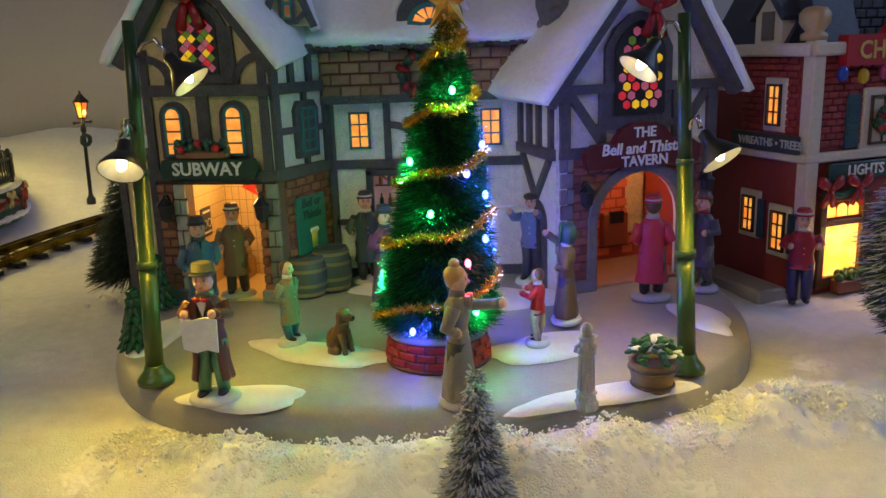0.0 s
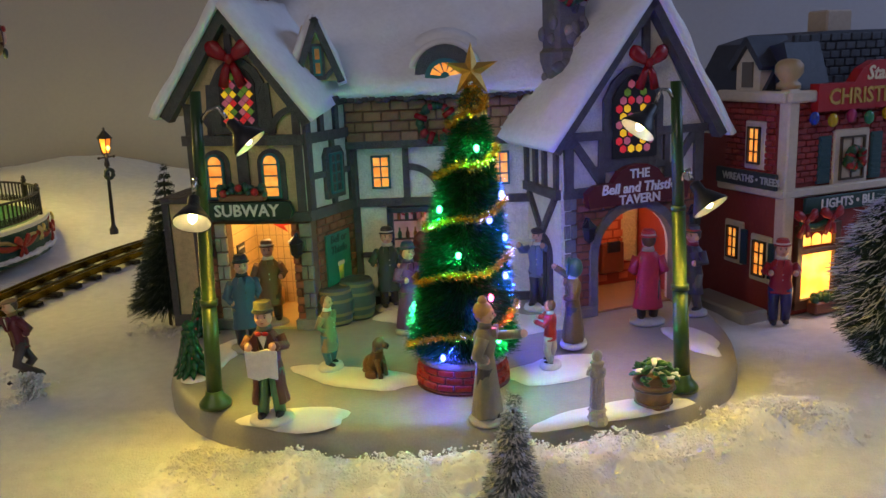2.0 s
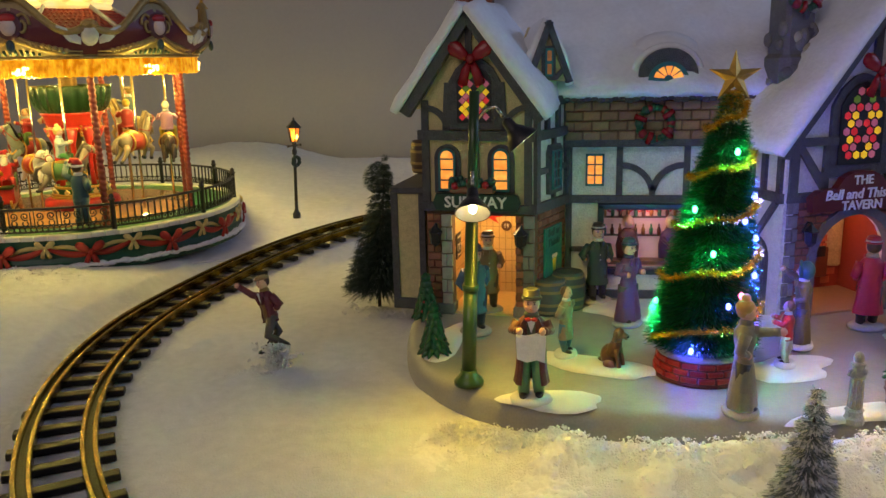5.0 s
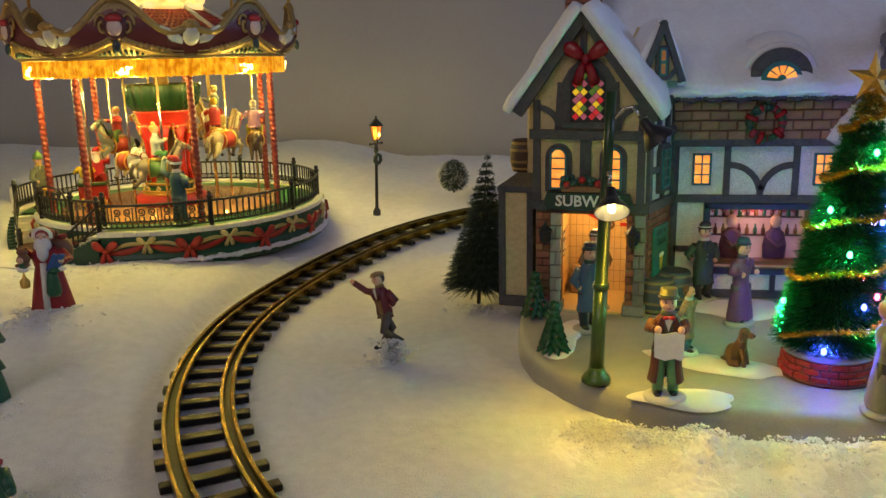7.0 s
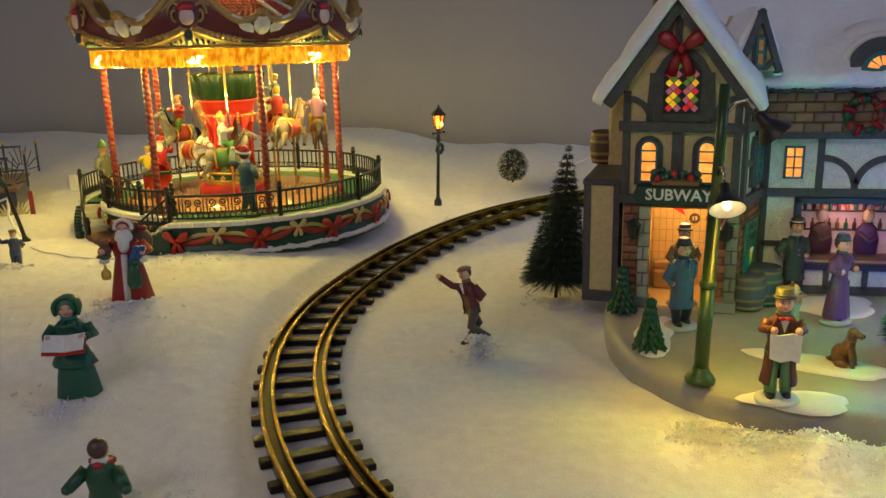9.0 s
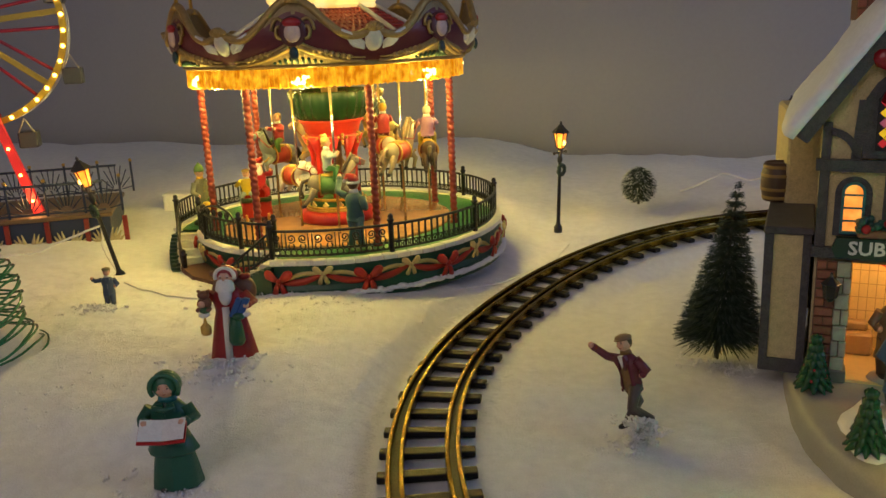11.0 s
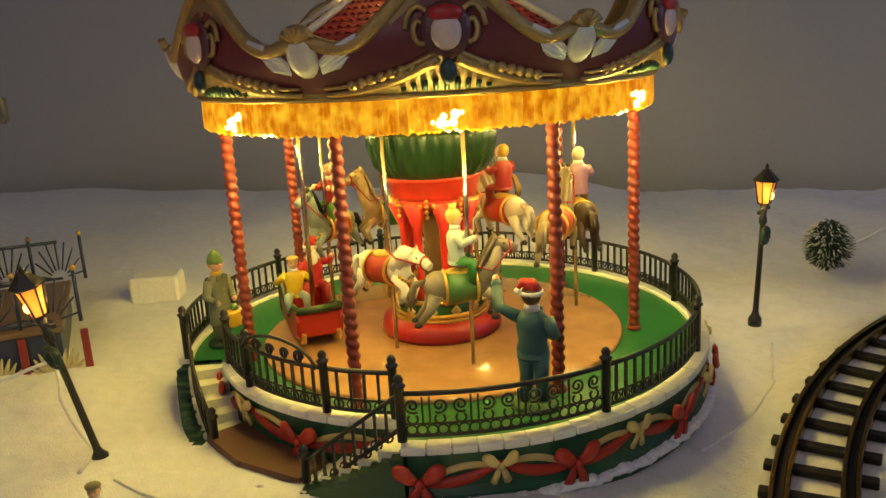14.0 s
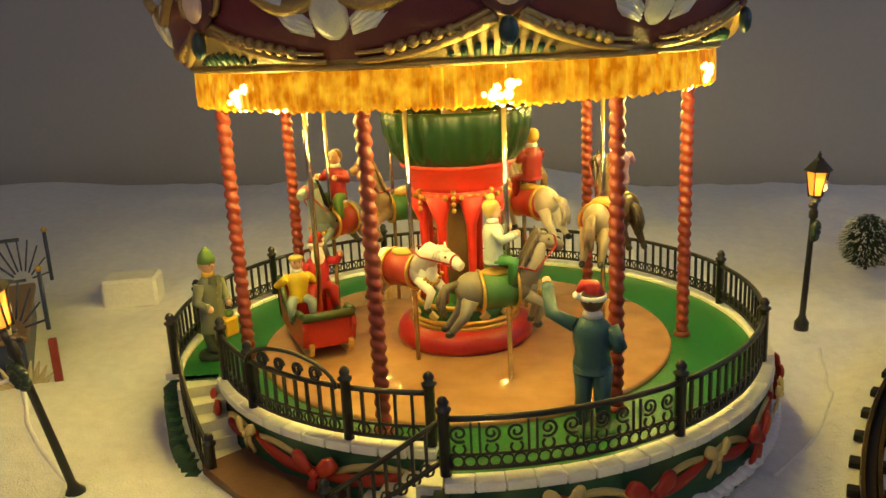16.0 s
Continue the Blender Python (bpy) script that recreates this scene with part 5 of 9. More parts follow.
# ---- the lit tinsel tree ----
def build_tinsel_tree():
    bx, by = 0.048, 0.4815
    ob = empty("christmas_tree", pose(bx, by, 0.0205), label="green tinsel tree with gold garland and star in a brick tub", category="christmas tree")
    H, R, Z0 = 15.85, 3.2, 2.2
    lean = (1.1, -0.5)
    bm = mesh_bm()
    lathe(bm, [(2.95, 0), (2.95, 0.12), (2.85, 0.16), (2.62, 1.55), (2.55, 1.6)], 40)
    tub = part("tub", bm, paint((0.10, 0.012, 0.010)), ob, "red brick tub")
    bm = mesh_bm()
    lathe(bm, [(2.72, 1.5), (2.78, 1.62), (2.72, 1.85), (2.4, 1.9), (2.2, 1.7)], 40)
    part("tub_rim", bm, paint((0.30, 0.29, 0.27)), tub)
    bm = mesh_bm()
    lathe(bm, [(2.45, 1.6), (1.6, 1.95), (0.2, 2.1)], 24)
    part("tub_snow", bm, ROOF_SNOW, tub)
    bm = mesh_bm()
    box(bm, (0, 0, 0), (0.98, 0.22, 0.36), bevel=0.05)
    first = part("brick", bm, material("red_tub_brick", (0.34, 0.02, 0.015), 0.4, 0, 300, 0.2, 0.4, random_tint=0.2), tub)
    k = 0
    for r in range(3):
        rad = 2.80 - 0.08 * r
        for i in range(16):
            b = first if k == 0 else new("brick", first.data)
            k += 1
            a = 2 * math.pi * (i + 0.5 * (r % 2)) / 16
            b.parent = tub
            b.matrix_basis = cm(rad * math.cos(a), rad * math.sin(a), 0.40 + 0.43 * r, 0, 0, math.degrees(a) + 90)
    bm = mesh_bm()
    tube(bm, [(0, 0, 1.6), (0, 0, Z0), (lean[0], lean[1], Z0 + H - 0.3)], [0.3, 0.25, 0.08], 7)
    part("wire_trunk", bm, paint((0.03, 0.06, 0.03)), ob)
    leaf = bristles("crown", H, R, 46000, 0.34, 0.022, [NEEDLE, material("glitter_bristle", (0.10, 0.48, 0.22), 0.12, 0.9, 500.0, 0.5, 0.0)], ob, lean, 0.62, 0.06, False, 21, "glittering green tinsel needles")
    leaf.matrix_basis = cm(0, 0, Z0)
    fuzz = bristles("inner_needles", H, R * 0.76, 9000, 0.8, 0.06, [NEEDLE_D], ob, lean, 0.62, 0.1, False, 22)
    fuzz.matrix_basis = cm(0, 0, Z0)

    def on_cone(u, a, k=1.0):
        r = (R * (1 - u) ** 0.62 + 0.25) * k
        return Vector((r * math.cos(a) + lean[0] * u, r * math.sin(a) + lean[1] * u, Z0 + u * H))
    # gold garland
    rng = np.random.default_rng(8)
    verts, faces = [], []
    turns, n = 4.6, 1500
    for i in range(n):
        u = 0.05 + 0.93 * i / n
        a = radians(200) + turns * 2 * math.pi * (i / n) ** 1.12
        p = on_cone(u, a, 1.03) + Vector((0, 0, -0.15 * math.sin(4 * a)))
        for _ in range(6):
            d = Vector(rng.normal(0, 1, 3)).normalized() * rng.uniform(0.28, 0.5)
            s = d.orthogonal().normalized() * 0.035
            k = len(verts)
            verts += [p * 0.01 - s * 0.01, p * 0.01 + s * 0.01, (p + d) * 0.01]
            faces.append((k, k + 1, k + 2))
    for i in range(260):
        a = 0.37 * i
        p = Vector((lean[0] + (0.75 - 0.5 * i / 260) * math.cos(a), lean[1] + (0.75 - 0.5 * i / 260) * math.sin(a), Z0 + H - 1.5 + 1.5 * i / 260))
        for _ in range(5):
            d = Vector(rng.normal(0, 1, 3)).normalized() * rng.uniform(0.28, 0.5)
            s = d.orthogonal().normalized() * 0.035
            k = len(verts)
            verts += [p * 0.01 - s * 0.01, p * 0.01 + s * 0.01, (p + d) * 0.01]
            faces.append((k, k + 1, k + 2))
    me = bpy.data.meshes.new("garland")
    me.from_pydata([tuple(v) for v in verts], [], faces)
    me.materials.append(GOLD_TINSEL)
    g = new("garland", me)
    g.parent = ob
    g["label"] = "gold tinsel garland wound round the tree"
    # star
    bm = mesh_bm()
    c = Vector((lean[0], lean[1], Z0 + H + 0.8))
    front, back = bm.verts.new(c + Vector((0, -0.45, 0))), bm.verts.new(c + Vector((0, 0.45, 0)))
    ring = [bm.verts.new(c + Vector(((1.62 if k % 2 == 0 else 0.58) * math.sin(k * math.pi / 5), 0, (1.62 if k % 2 == 0 else 0.58) * math.cos(k * math.pi / 5)))) for k in range(10)]
    for k in range(10):
        bm.faces.new((ring[k], ring[(k + 1) % 10], front))
        bm.faces.new((ring[(k + 1) % 10], ring[k], back))
    part("star", bm, GOLD, ob, "gold faceted star")
    # fairy lights
    colours = {"g": ((0.04, 1.0, 0.30), 0.085), "b": ((0.05, 0.06, 1.0), 0.16), "r": ((1.0, 0.04, 0.10), 0.06)}
    mats = {"g": glow("green_led", (0.10, 1.0, 0.35), 9), "b": glow("blue_led", (0.10, 0.14, 1.0), 12), "r": glow("red_led", (1.0, 0.12, 0.25), 9)}
    spots = (("g", 0.78, -75), ("g", 0.40, -100), ("b", 0.52, -55), ("b", 0.30, -30), ("r", 0.235, -58), ("g", 0.07, -50), ("g", 0.16, -185), ("b", 0.02, -110), ("b", 0.30, 20), ("g", 0.3, 120), ("b", 0.12, 60), ("b", 0.60, -10), ("g", 0.56, -140), ("b", 0.20, -75), ("b", 0.44, -20))
    for c, u, deg in spots:
        p = on_cone(u, radians(deg), 0.98)
        bm = mesh_bm()
        ball(bm, p, (0.16, 0.16, 0.22), seg=8, rings=6)
        part("fairy_light", bm, mats[c], ob, {"g": "green", "b": "blue", "r": "red"}[c] + " fairy light")
        q = on_cone(u, radians(deg), 1.02) * 0.01 + Vector((bx, by, 0.0205))
        lamp("fairy_glow", "POINT", Matrix.Translation(q), colours[c][1] * (0.45 if c == "b" and -120 <= deg <= -50 else 1.1), colours[c][0], 0.003)
    # extra blue lamp without a bulb, added low in the tree
    lamp("fairy_glow", "POINT", pose(bx - 0.006, by - 0.016, 0.0450), 0.16, (0.04, 0.06, 1.0), 0.003)


build_tinsel_tree()


# ---- the carousel ----
CC = (-0.605, 0.870, 0.027)
carousel = empty("carousel", pose(*CC), label="lit toy carousel with red roof, gold crown panels and amber fringe", category="carousel")
PEAKS = [-75.5 + 360 / 7 * k for k in range(7)]
COLS = [-49.8 + 360 / 7 * k for k in range(7)]
GAP0, GAP1 = -158.0, -87.0


def ring_pose(r, deg, z, turn=0.0):
    return cm(r * math.cos(radians(deg)), r * math.sin(radians(deg)), z, 0, 0, deg + turn)


def in_gap(deg):
    d = (deg + 180) % 360 - 180
    return GAP0 < d < GAP1


def build_carousel_base():
    bm = mesh_bm()
    n = 180
    levels = ((-0.6, 18.3), (0.5, 18.2), (0.9, 18.0), (2.8, 18.0))
    rings = []
    for z, r in levels:
        rings.append([bm.verts.new(((15.0 if in_gap(360 * k / n) else r) * math.cos(2 * math.pi * k / n), (15.0 if in_gap(360 * k / n) else r) * math.sin(2 * math.pi * k / n), z)) for k in range(n)])
    for a, b in zip(rings, rings[1:]):
        for k in range(n):
            bm.faces.new((a[k], a[(k + 1) % n], b[(k + 1) % n], b[k]))
    part("plinth_wall", bm, paint((0.010, 0.070, 0.036), 0.4), carousel, "dark green plinth wall")
    bm = mesh_bm()
    outer = [bm.verts.new(((15.2 if in_gap(360 * k / n) else 17.9) * math.cos(2 * math.pi * k / n), (15.2 if in_gap(360 * k / n) else 17.9) * math.sin(2 * math.pi * k / n), 3.0)) for k in range(n)]
    inner = [bm.verts.new((12.0 * math.cos(2 * math.pi * k / n), 12.0 * math.sin(2 * math.pi * k / n), 3.0)) for k in range(n)]
    for k in range(n):
        bm.faces.new((outer[k], outer[(k + 1) % n], inner[(k + 1) % n], inner[k]))
    part("walkway", bm, paint((0.012, 0.12, 0.03), 0.3), carousel, "green walkway ring")
    bm = mesh_bm()
    lathe(bm, [(12.6, 2.9), (12.6, 3.22), (12.45, 3.3), (3.0, 3.3)], 96)
    part("turntable", bm, FLOORBROWN, carousel, "brown turntable floor")
    bm = mesh_bm()
    box(bm, (0, 0, 0), (0.95, 1.26, 0.46), bevel=0.05)
    first = part("capstone", bm, material("capstone", (0.80, 0.79, 0.70), 0.5, 0, 200, 0.08, 0.3, random_tint=0.05), carousel)
    k = 0
    for lo, hi, r in ((GAP1, GAP0 + 360, 17.75), (GAP0 + 6, GAP1 - 2, 14.9)):
        cnt = int(radians(hi - lo) * r / 1.28)
        for i in range(cnt):
            d = lo + (hi - lo) * (i + 0.5) / cnt
            b = first if k == 0 else new("capstone", first.data)
            k += 1
            b.parent = carousel
            b.matrix_basis = ring_pose(r, d, 3.02 + random.uniform(-0.02, 0.02)) @ Matrix.Diagonal((1, radians(hi - lo) * r / cnt / 1.26 * random.uniform(0.97, 0.99), 1, 1))
    # broad red ribbon, cream cord and large painted bows
    for lo, hi, r in ((GAP1 + 3, GAP0 + 357, 18.10), (GAP0 + 8, GAP1 - 6, 15.12)):
        cnt = max(3, int(radians(hi - lo) * r / 3.9))
        for i in range(cnt):
            d0, d1 = lo + (hi - lo) * i / cnt, lo + (hi - lo) * (i + 1) / cnt
            up = i % 2
            za, zb = (1.75, 0.95) if up else (0.95, 1.75)
            for name, mat, half, out, drop in (("red_ribbon", paint((0.36, 0.024, 0.012), 0.45), 0.30, 0.10, 0.35), ("cream_ribbon", paint((0.50, 0.40, 0.15), 0.45), 0.19, 0.02, -0.55)):
                bm = mesh_bm()
                rows = []
                for j in range(9):
                    d = radians(d0 + (d1 - d0) * j / 8)
                    t = j / 8
                    z = za + (zb - za) * t - drop * math.sin(math.pi * t) + (0.25 if drop > 0 else 0.1)
                    w = half * (0.75 + 0.35 * math.sin(math.pi * t))
                    rows.append([bm.verts.new((q * math.cos(d), q * math.sin(d), z + dz)) for q, dz in ((r - 0.05, w), (r + out, w * 0.75), (r + out + 0.07, 0.0), (r + out, -w * 0.75), (r - 0.05, -w))])
                for p0, p1 in zip(rows, rows[1:]):
                    for q in range(4):
                        bm.faces.new((p0[q], p1[q], p1[q + 1], p0[q + 1])).smooth = True
                part(name, bm, mat, carousel)
            red = i % 2 == 0
            d = d0 if red else (d0 + d1) / 2 - (d1 - d0) * 0.5
            bow(carousel, ring_pose(r + 0.22, d, 1.35 if red else 2.05, 90), 0.95 if red else 0.65, paint((0.38, 0.024, 0.012), 0.45) if red else paint((0.58, 0.46, 0.18), 0.45), "bow", "painted red bow" if red else "painted cream bow")
    # snow along the foot of the wall
    bm = mesh_bm()
    rng = random.Random(3)
    for k in range(300):
        d = GAP1 + (360 - (GAP1 - GAP0)) * k / 300
        ball(bm, (18.3 * math.cos(radians(d)), 18.3 * math.sin(radians(d)), 0.02 + rng.uniform(-0.1, 0.12)), (0.45, 0.45, rng.uniform(0.15, 0.30)), seg=8, rings=5)
    part("foot_snow", bm, ROOF_SNOW, carousel, "snow moulded along the foot")
    # stairs on both sides of the landing
    for top, bottom in ((-157.5, -137.5), (-87.5, -106.0)):
        for s in range(5):
            a0, a1 = top + (bottom - top) * s / 5, top + (bottom - top) * (s + 1) / 5
            z = 2.7 - 0.62 * s
            bm = mesh_bm()
            pts = []
            for rr, order in ((15.1, (0, 1, 2)), (17.6, (2, 1, 0))):
                for q in order:
                    a = radians(a0 + (a1 - a0) * q / 2)
                    pts.append((rr * math.cos(a), rr * math.sin(a)))
            v0 = [bm.verts.new((x, y, -0.6)) for x, y in pts]
            v1 = [bm.verts.new((x, y, z)) for x, y in pts]
            bm.faces.new(v0)
            bm.faces.new(v1)
            for q in range(6):
                bm.faces.new((v0[q], v0[(q + 1) % 6], v1[(q + 1) % 6], v1[q]))
            part("step", bm, paint((0.62, 0.61, 0.52), 0.5), carousel, "cream stone step")
        bm = mesh_bm()
        for s in range(11):
            a = radians(top + (bottom - top) * s / 10)
            box(bm, (17.9 * math.cos(a), 17.9 * math.sin(a), 1.0 - 0.13 * s), (0.7, 0.9, 3.2 - 0.26 * s), m=None)
        pieces("stair_cheek", bm, DGREEN, carousel)
    bm = mesh_bm()
    pts = [(15.1, -137), (15.1, -122), (15.1, -106), (17.6, -107), (17.8, -122), (17.6, -136)]
    v0 = [bm.verts.new((r * math.cos(radians(d)), r * math.sin(radians(d)), -0.5)) for r, d in pts]
    v1 = [bm.verts.new((r * math.cos(radians(d)), r * math.sin(radians(d)), 0.50)) for r, d in pts]
    bm.faces.new(v0)
    bm.faces.new(v1)
    for q in range(6):
        bm.faces.new((v0[q], v0[(q + 1) % 6], v1[(q + 1) % 6], v1[q]))
    part("landing", bm, paint((0.13, 0.06, 0.035), 0.6), carousel, "brown brick landing")


build_carousel_base()


def build_fence():
    bm = mesh_bm()
    lathe(bm, [(0.26, 0), (0.26, 2.9), (0.36, 3.0), (0.36, 3.12), (0.2, 3.2), (0.28, 3.4), (0.16, 3.62), (0.02, 3.68)], 8)
    post = part("fence_post", bm, BLACK, carousel)
    bm = mesh_bm()
    box(bm, (0, 0, 1.45), (0.14, 0.14, 2.2))
    tube(bm, [(0, 0.30 * math.cos(a), 0.62 + 0.30 * math.sin(a)) for a in [k * math.pi / 4 for k in range(9)]], 0.06, 4)
    bal = part("baluster", bm, BLACK, carousel)
    first = [True, True]

    def place(src, i, m, parent):
        ob = src if first[i] else new(src.name.split(".")[0], src.data)
        first[i] = False
        ob.parent = parent
        ob.matrix_basis = m
    outer = [-86.8, -50, -14.7, 19, 52, 85, 118, 151, 180, 202.6]
    inner = [-150, -132, -105.7, -90]

    def rail_run(angles, r, scroll=(), bare=()):
        for d in angles:
            place(post, 0, ring_pose(r, d, 3.3), carousel)
        for k, (a, b) in enumerate(zip(angles, angles[1:])):
            bm = mesh_bm()
            for z, w in ((2.62, 0.15), (0.32, 0.11), (0.95, 0.07)):
                tube(bm, [(r * math.cos(radians(a + (b - a) * j / 8)), r * math.sin(radians(a + (b - a) * j / 8)), 3.3 + z) for j in range(9)], w, 6)
            if k in scroll:
                mid, ww = (a + b) / 2, radians(b - a) * r * 0.46
                mm = ring_pose(r, mid, 3.3 + 2.62, 90)
                mm = Matrix.Translation(mm.translation * 100) @ mm.to_3x3().to_4x4()
                arc = [(ww * math.cos(radians(t)), 0, 1.25 * math.sin(radians(t))) for t in range(0, 181, 12)]
                tube(bm, arc, 0.11, 5, m=mm)
                for sx, rad in ((-0.58, 0.42), (-0.2, 0.36), (0.2, 0.36), (0.58, 0.42)):
                    tube(bm, [(ww * sx + rad * (1 - t / 30) * math.cos(t * 0.6), 0, 0.45 + rad * (1 - t / 30) * math.sin(t * 0.6)) for t in range(24)], 0.08, 4, m=mm)
            if k in bare:
                for i in range(1, 21):
                    mm = ring_pose(r, a + (b - a) * i / 21, 3.3 + 0.62, 90)
                    mm = Matrix.Translation(mm.translation * 100) @ mm.to_3x3().to_4x4()
                    tube(bm, [(0.28 * math.cos(t * math.pi / 4), 0, 0.28 * math.sin(t * math.pi / 4)) for t in range(9)], 0.06, 4, m=mm)
            panel = part("fence_panel", bm, BLACK, carousel, "black iron fence panel")
            cnt = max(2, int(radians(b - a) * r / 0.72))
            for i in range(1, 1 if k in bare else cnt):
                place(bal, 1, ring_pose(r, a + (b - a) * i / cnt, 3.3), panel)
    rail_run(outer, 17.55, bare=(0,))
    rail_run(inner, 14.9, (1,))
    # scrollwork on the panel beside the stair
    bm = mesh_bm()
    for q in range(9):
        mm = ring_pose(17.6, -84.5 + 4.0 * q, 4.95, 90)
        mm = Matrix.Translation(mm.translation * 100) @ mm.to_3x3().to_4x4()
        sx = 1 if q % 2 else -1
        tube(bm, [(sx * (0.08 + 0.42 * (1 - t / 26) * math.cos(t * 0.45 - 2.2)), 0, 0.30 + 0.42 * (1 - t / 26) * math.sin(t * 0.45 - 2.2)) for t in range(22)], 0.07, 5, m=mm)
        tube(bm, [(sx * (0.08 + 0.26 * math.cos(t * 0.5 + 2.2)), 0, -0.42 + 0.26 * math.sin(t * 0.5 + 2.2)) for t in range(11)], 0.07, 5, m=mm)
        tube(bm, [(-sx * 0.80, 0, 0.80), (-sx * 0.80, 0, -0.75)], 0.07, 4, m=mm)
    pieces("scroll", bm, BLACK, carousel, "black iron scroll")
    # stair rails
    for d0, d1 in ((-157, -134), (-87.5, -106)):
        bm = mesh_bm()
        for up in (2.5, 0.6):
            tube(bm, [(17.3 * math.cos(radians(d0 + (d1 - d0) * j / 6)), 17.3 * math.sin(radians(d0 + (d1 - d0) * j / 6)), 3.2 - 4.2 * j / 6 + up) for j in range(7)], 0.13, 6)
        rail = part("stair_rail", bm, BLACK, carousel, "sloping black stair rail")
        for j in range(1, 9):
            d = d0 + (d1 - d0) * j / 9
            place(bal, 1, ring_pose(17.3, d, 3.2 - 4.2 * j / 9), rail)
        place(post, 0, ring_pose(17.3, d1, -1.2), carousel)


build_fence()


def build_carousel_top():
    # twisted columns
    for d in COLS:
        bm = mesh_bm()
        m = ring_pose(13.4, d, 0)
        n, rows = 12, 168
        rings = []
        for i in range(rows + 1):
            z = 3.0 + 16.0 * i / rows
            ring = []
            for k in range(n):
                a = 2 * math.pi * k / n
                r = 0.27 + 0.14 * abs(math.sin(math.pi * i / 6.4 + a * 0.5))
                ring.append(bm.verts.new((r * math.cos(a), r * math.sin(a), z)))
            rings.append(ring)
        for a, b in zip(rings, rings[1:]):
            for k in range(n):
                bm.faces.new((a[k], a[(k + 1) % n], b[(k + 1) % n], b[k])).smooth = True
        lathe(bm, [(0.5, 2.95), (0.5, 3.15), (0.4, 3.3)], 12)
        part("column", bm, COLRED, carousel, "red barley-twist column", m=m)
    # amber fringe: rows of faceted rods, their bulb-lit look put in as emission
    bm = mesh_bm()
    rng = random.Random(12)
    n = 340
    for k in range(n):
        a = 2 * math.pi * (k + rng.uniform(-0.2, 0.2)) / n
        r = 14.35 + rng.uniform(-0.10, 0.10)
        w = 0.14 + 0.03 * rng.random()
        low = 18.62 - 0.12 * rng.random() - 0.08 * (k % 2)
        zs = [20.5, 19.75 + rng.uniform(-0.2, 0.2), 19.2 + rng.uniform(-0.2, 0.2), low + 0.14, low]
        rs = [w * 0.9, w * rng.uniform(0.8, 1.25), w * rng.uniform(0.9, 1.35), w * 1.15, w * 0.25]
        rings = []
        for z, q in zip(zs, rs):
            rings.append([bm.verts.new(((r + q * math.cos(t)) * math.cos(a) - q * math.sin(t) * 1.25 * math.sin(a), (r + q * math.cos(t)) * math.sin(a) + q * math.sin(t) * 1.25 * math.cos(a), z)) for t in (0.4, 1.65, 2.9, 4.15, 5.4)])
        for p0, p1 in zip(rings, rings[1:]):
            for q in range(5):
                bm.faces.new((p0[q], p0[(q + 1) % 5], p1[(q + 1) % 5], p1[q]))
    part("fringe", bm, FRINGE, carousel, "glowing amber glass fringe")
    bm = mesh_bm()
    lathe(bm, [(14.3, 20.4), (14.3, 20.7), (1.0, 20.9), (1.0, 20.4)], 64)
    part("canopy_ceiling", bm, paint((0.55, 0.40, 0.18)), carousel, "ochre underside of the canopy")
    mats = {d: glow("fringe_sparkle", (1.0, 0.66, 0.20), 6) for d in (0,)}
    for d in PEAKS:
        # small glowing beads imitate the bulbs' sparkle on the fringe
        bm = mesh_bm()
        for t in range(9):
            ball(bm, (rng.uniform(-0.1, 0.06), rng.uniform(-0.8, 0.8), rng.uniform(-0.25, 0.5)), rng.uniform(0.12, 0.26), seg=7, rings=5)
        part("fringe_sparkle", bm, mats[0], carousel, "cluster of small glowing beads put in for bulb sparkle", m=ring_pose(14.55, d, 19.1))
        lamp("fringe_light", "POINT", carousel.matrix_basis @ ring_pose(12.6, d, 18.9), 0.24, AMBER, 0.006)
        # added lamp in the open below the fringe, throws its glow outward
        lamp("fringe_light", "POINT", carousel.matrix_basis @ ring_pose(14.7, d, 16.9), 0.30, AMBER, 0.006)

    # crown panels
    def crest(deg):
        t = ((deg - PEAKS[0]) / (360 / 7)) % 1.0
        t = min(t, 1 - t) * 2
        return 22.9 + 3.4 * (0.5 + 0.5 * math.cos(math.pi * min(1.0, t * 1.25))) ** 1.25 + 0.55 * math.exp(-((t - 1) / 0.16) ** 2)
    n, k = 280, 22
    bm = mesh_bm()
    front, rear = [], []
    for j in range(k + 1):
        f, r2 = [], []
        for i in range(n):
            d = 360 * i / n
            v = j / k
            z = 20.35 + (crest(d) - 20.35) * v
            h = z - 20.35
            r = 14.5 + 1.5 * (1 - (1 - min(1, h / 3.0)) ** 2) - 0.12 * max(0, h - 3.0)
            a = radians(d)
            f.append(bm.verts.new((r * math.cos(a), r * math.sin(a), z)))
            r2.append(bm.verts.new(((r - 0.35) * math.cos(a), (r - 0.35) * math.sin(a), z)))
        front.append(f)
        rear.append(r2)
    for rows, mi in ((front, 0), (rear, 1)):
        for a, b in zip(rows, rows[1:]):
            for i in range(n):
                fc = bm.faces.new((a[i], a[(i + 1) % n], b[(i + 1) % n], b[i]))
                away = abs((360 * (i + 0.5) / n - PEAKS[0] + 180 / 7) % (360 / 7) - 180 / 7)
                z = (a[i].co.z + b[i].co.z) / 2
                fill = z < 20.75 + 2.1 * max(0.0, 1 - away / 23) ** 1.8 or z > crest(360 * i / n) - 0.35 - 0.9 * max(0.0, 1 - away / 14)
                fc.smooth, fc.material_index = True, 1 if fill else mi
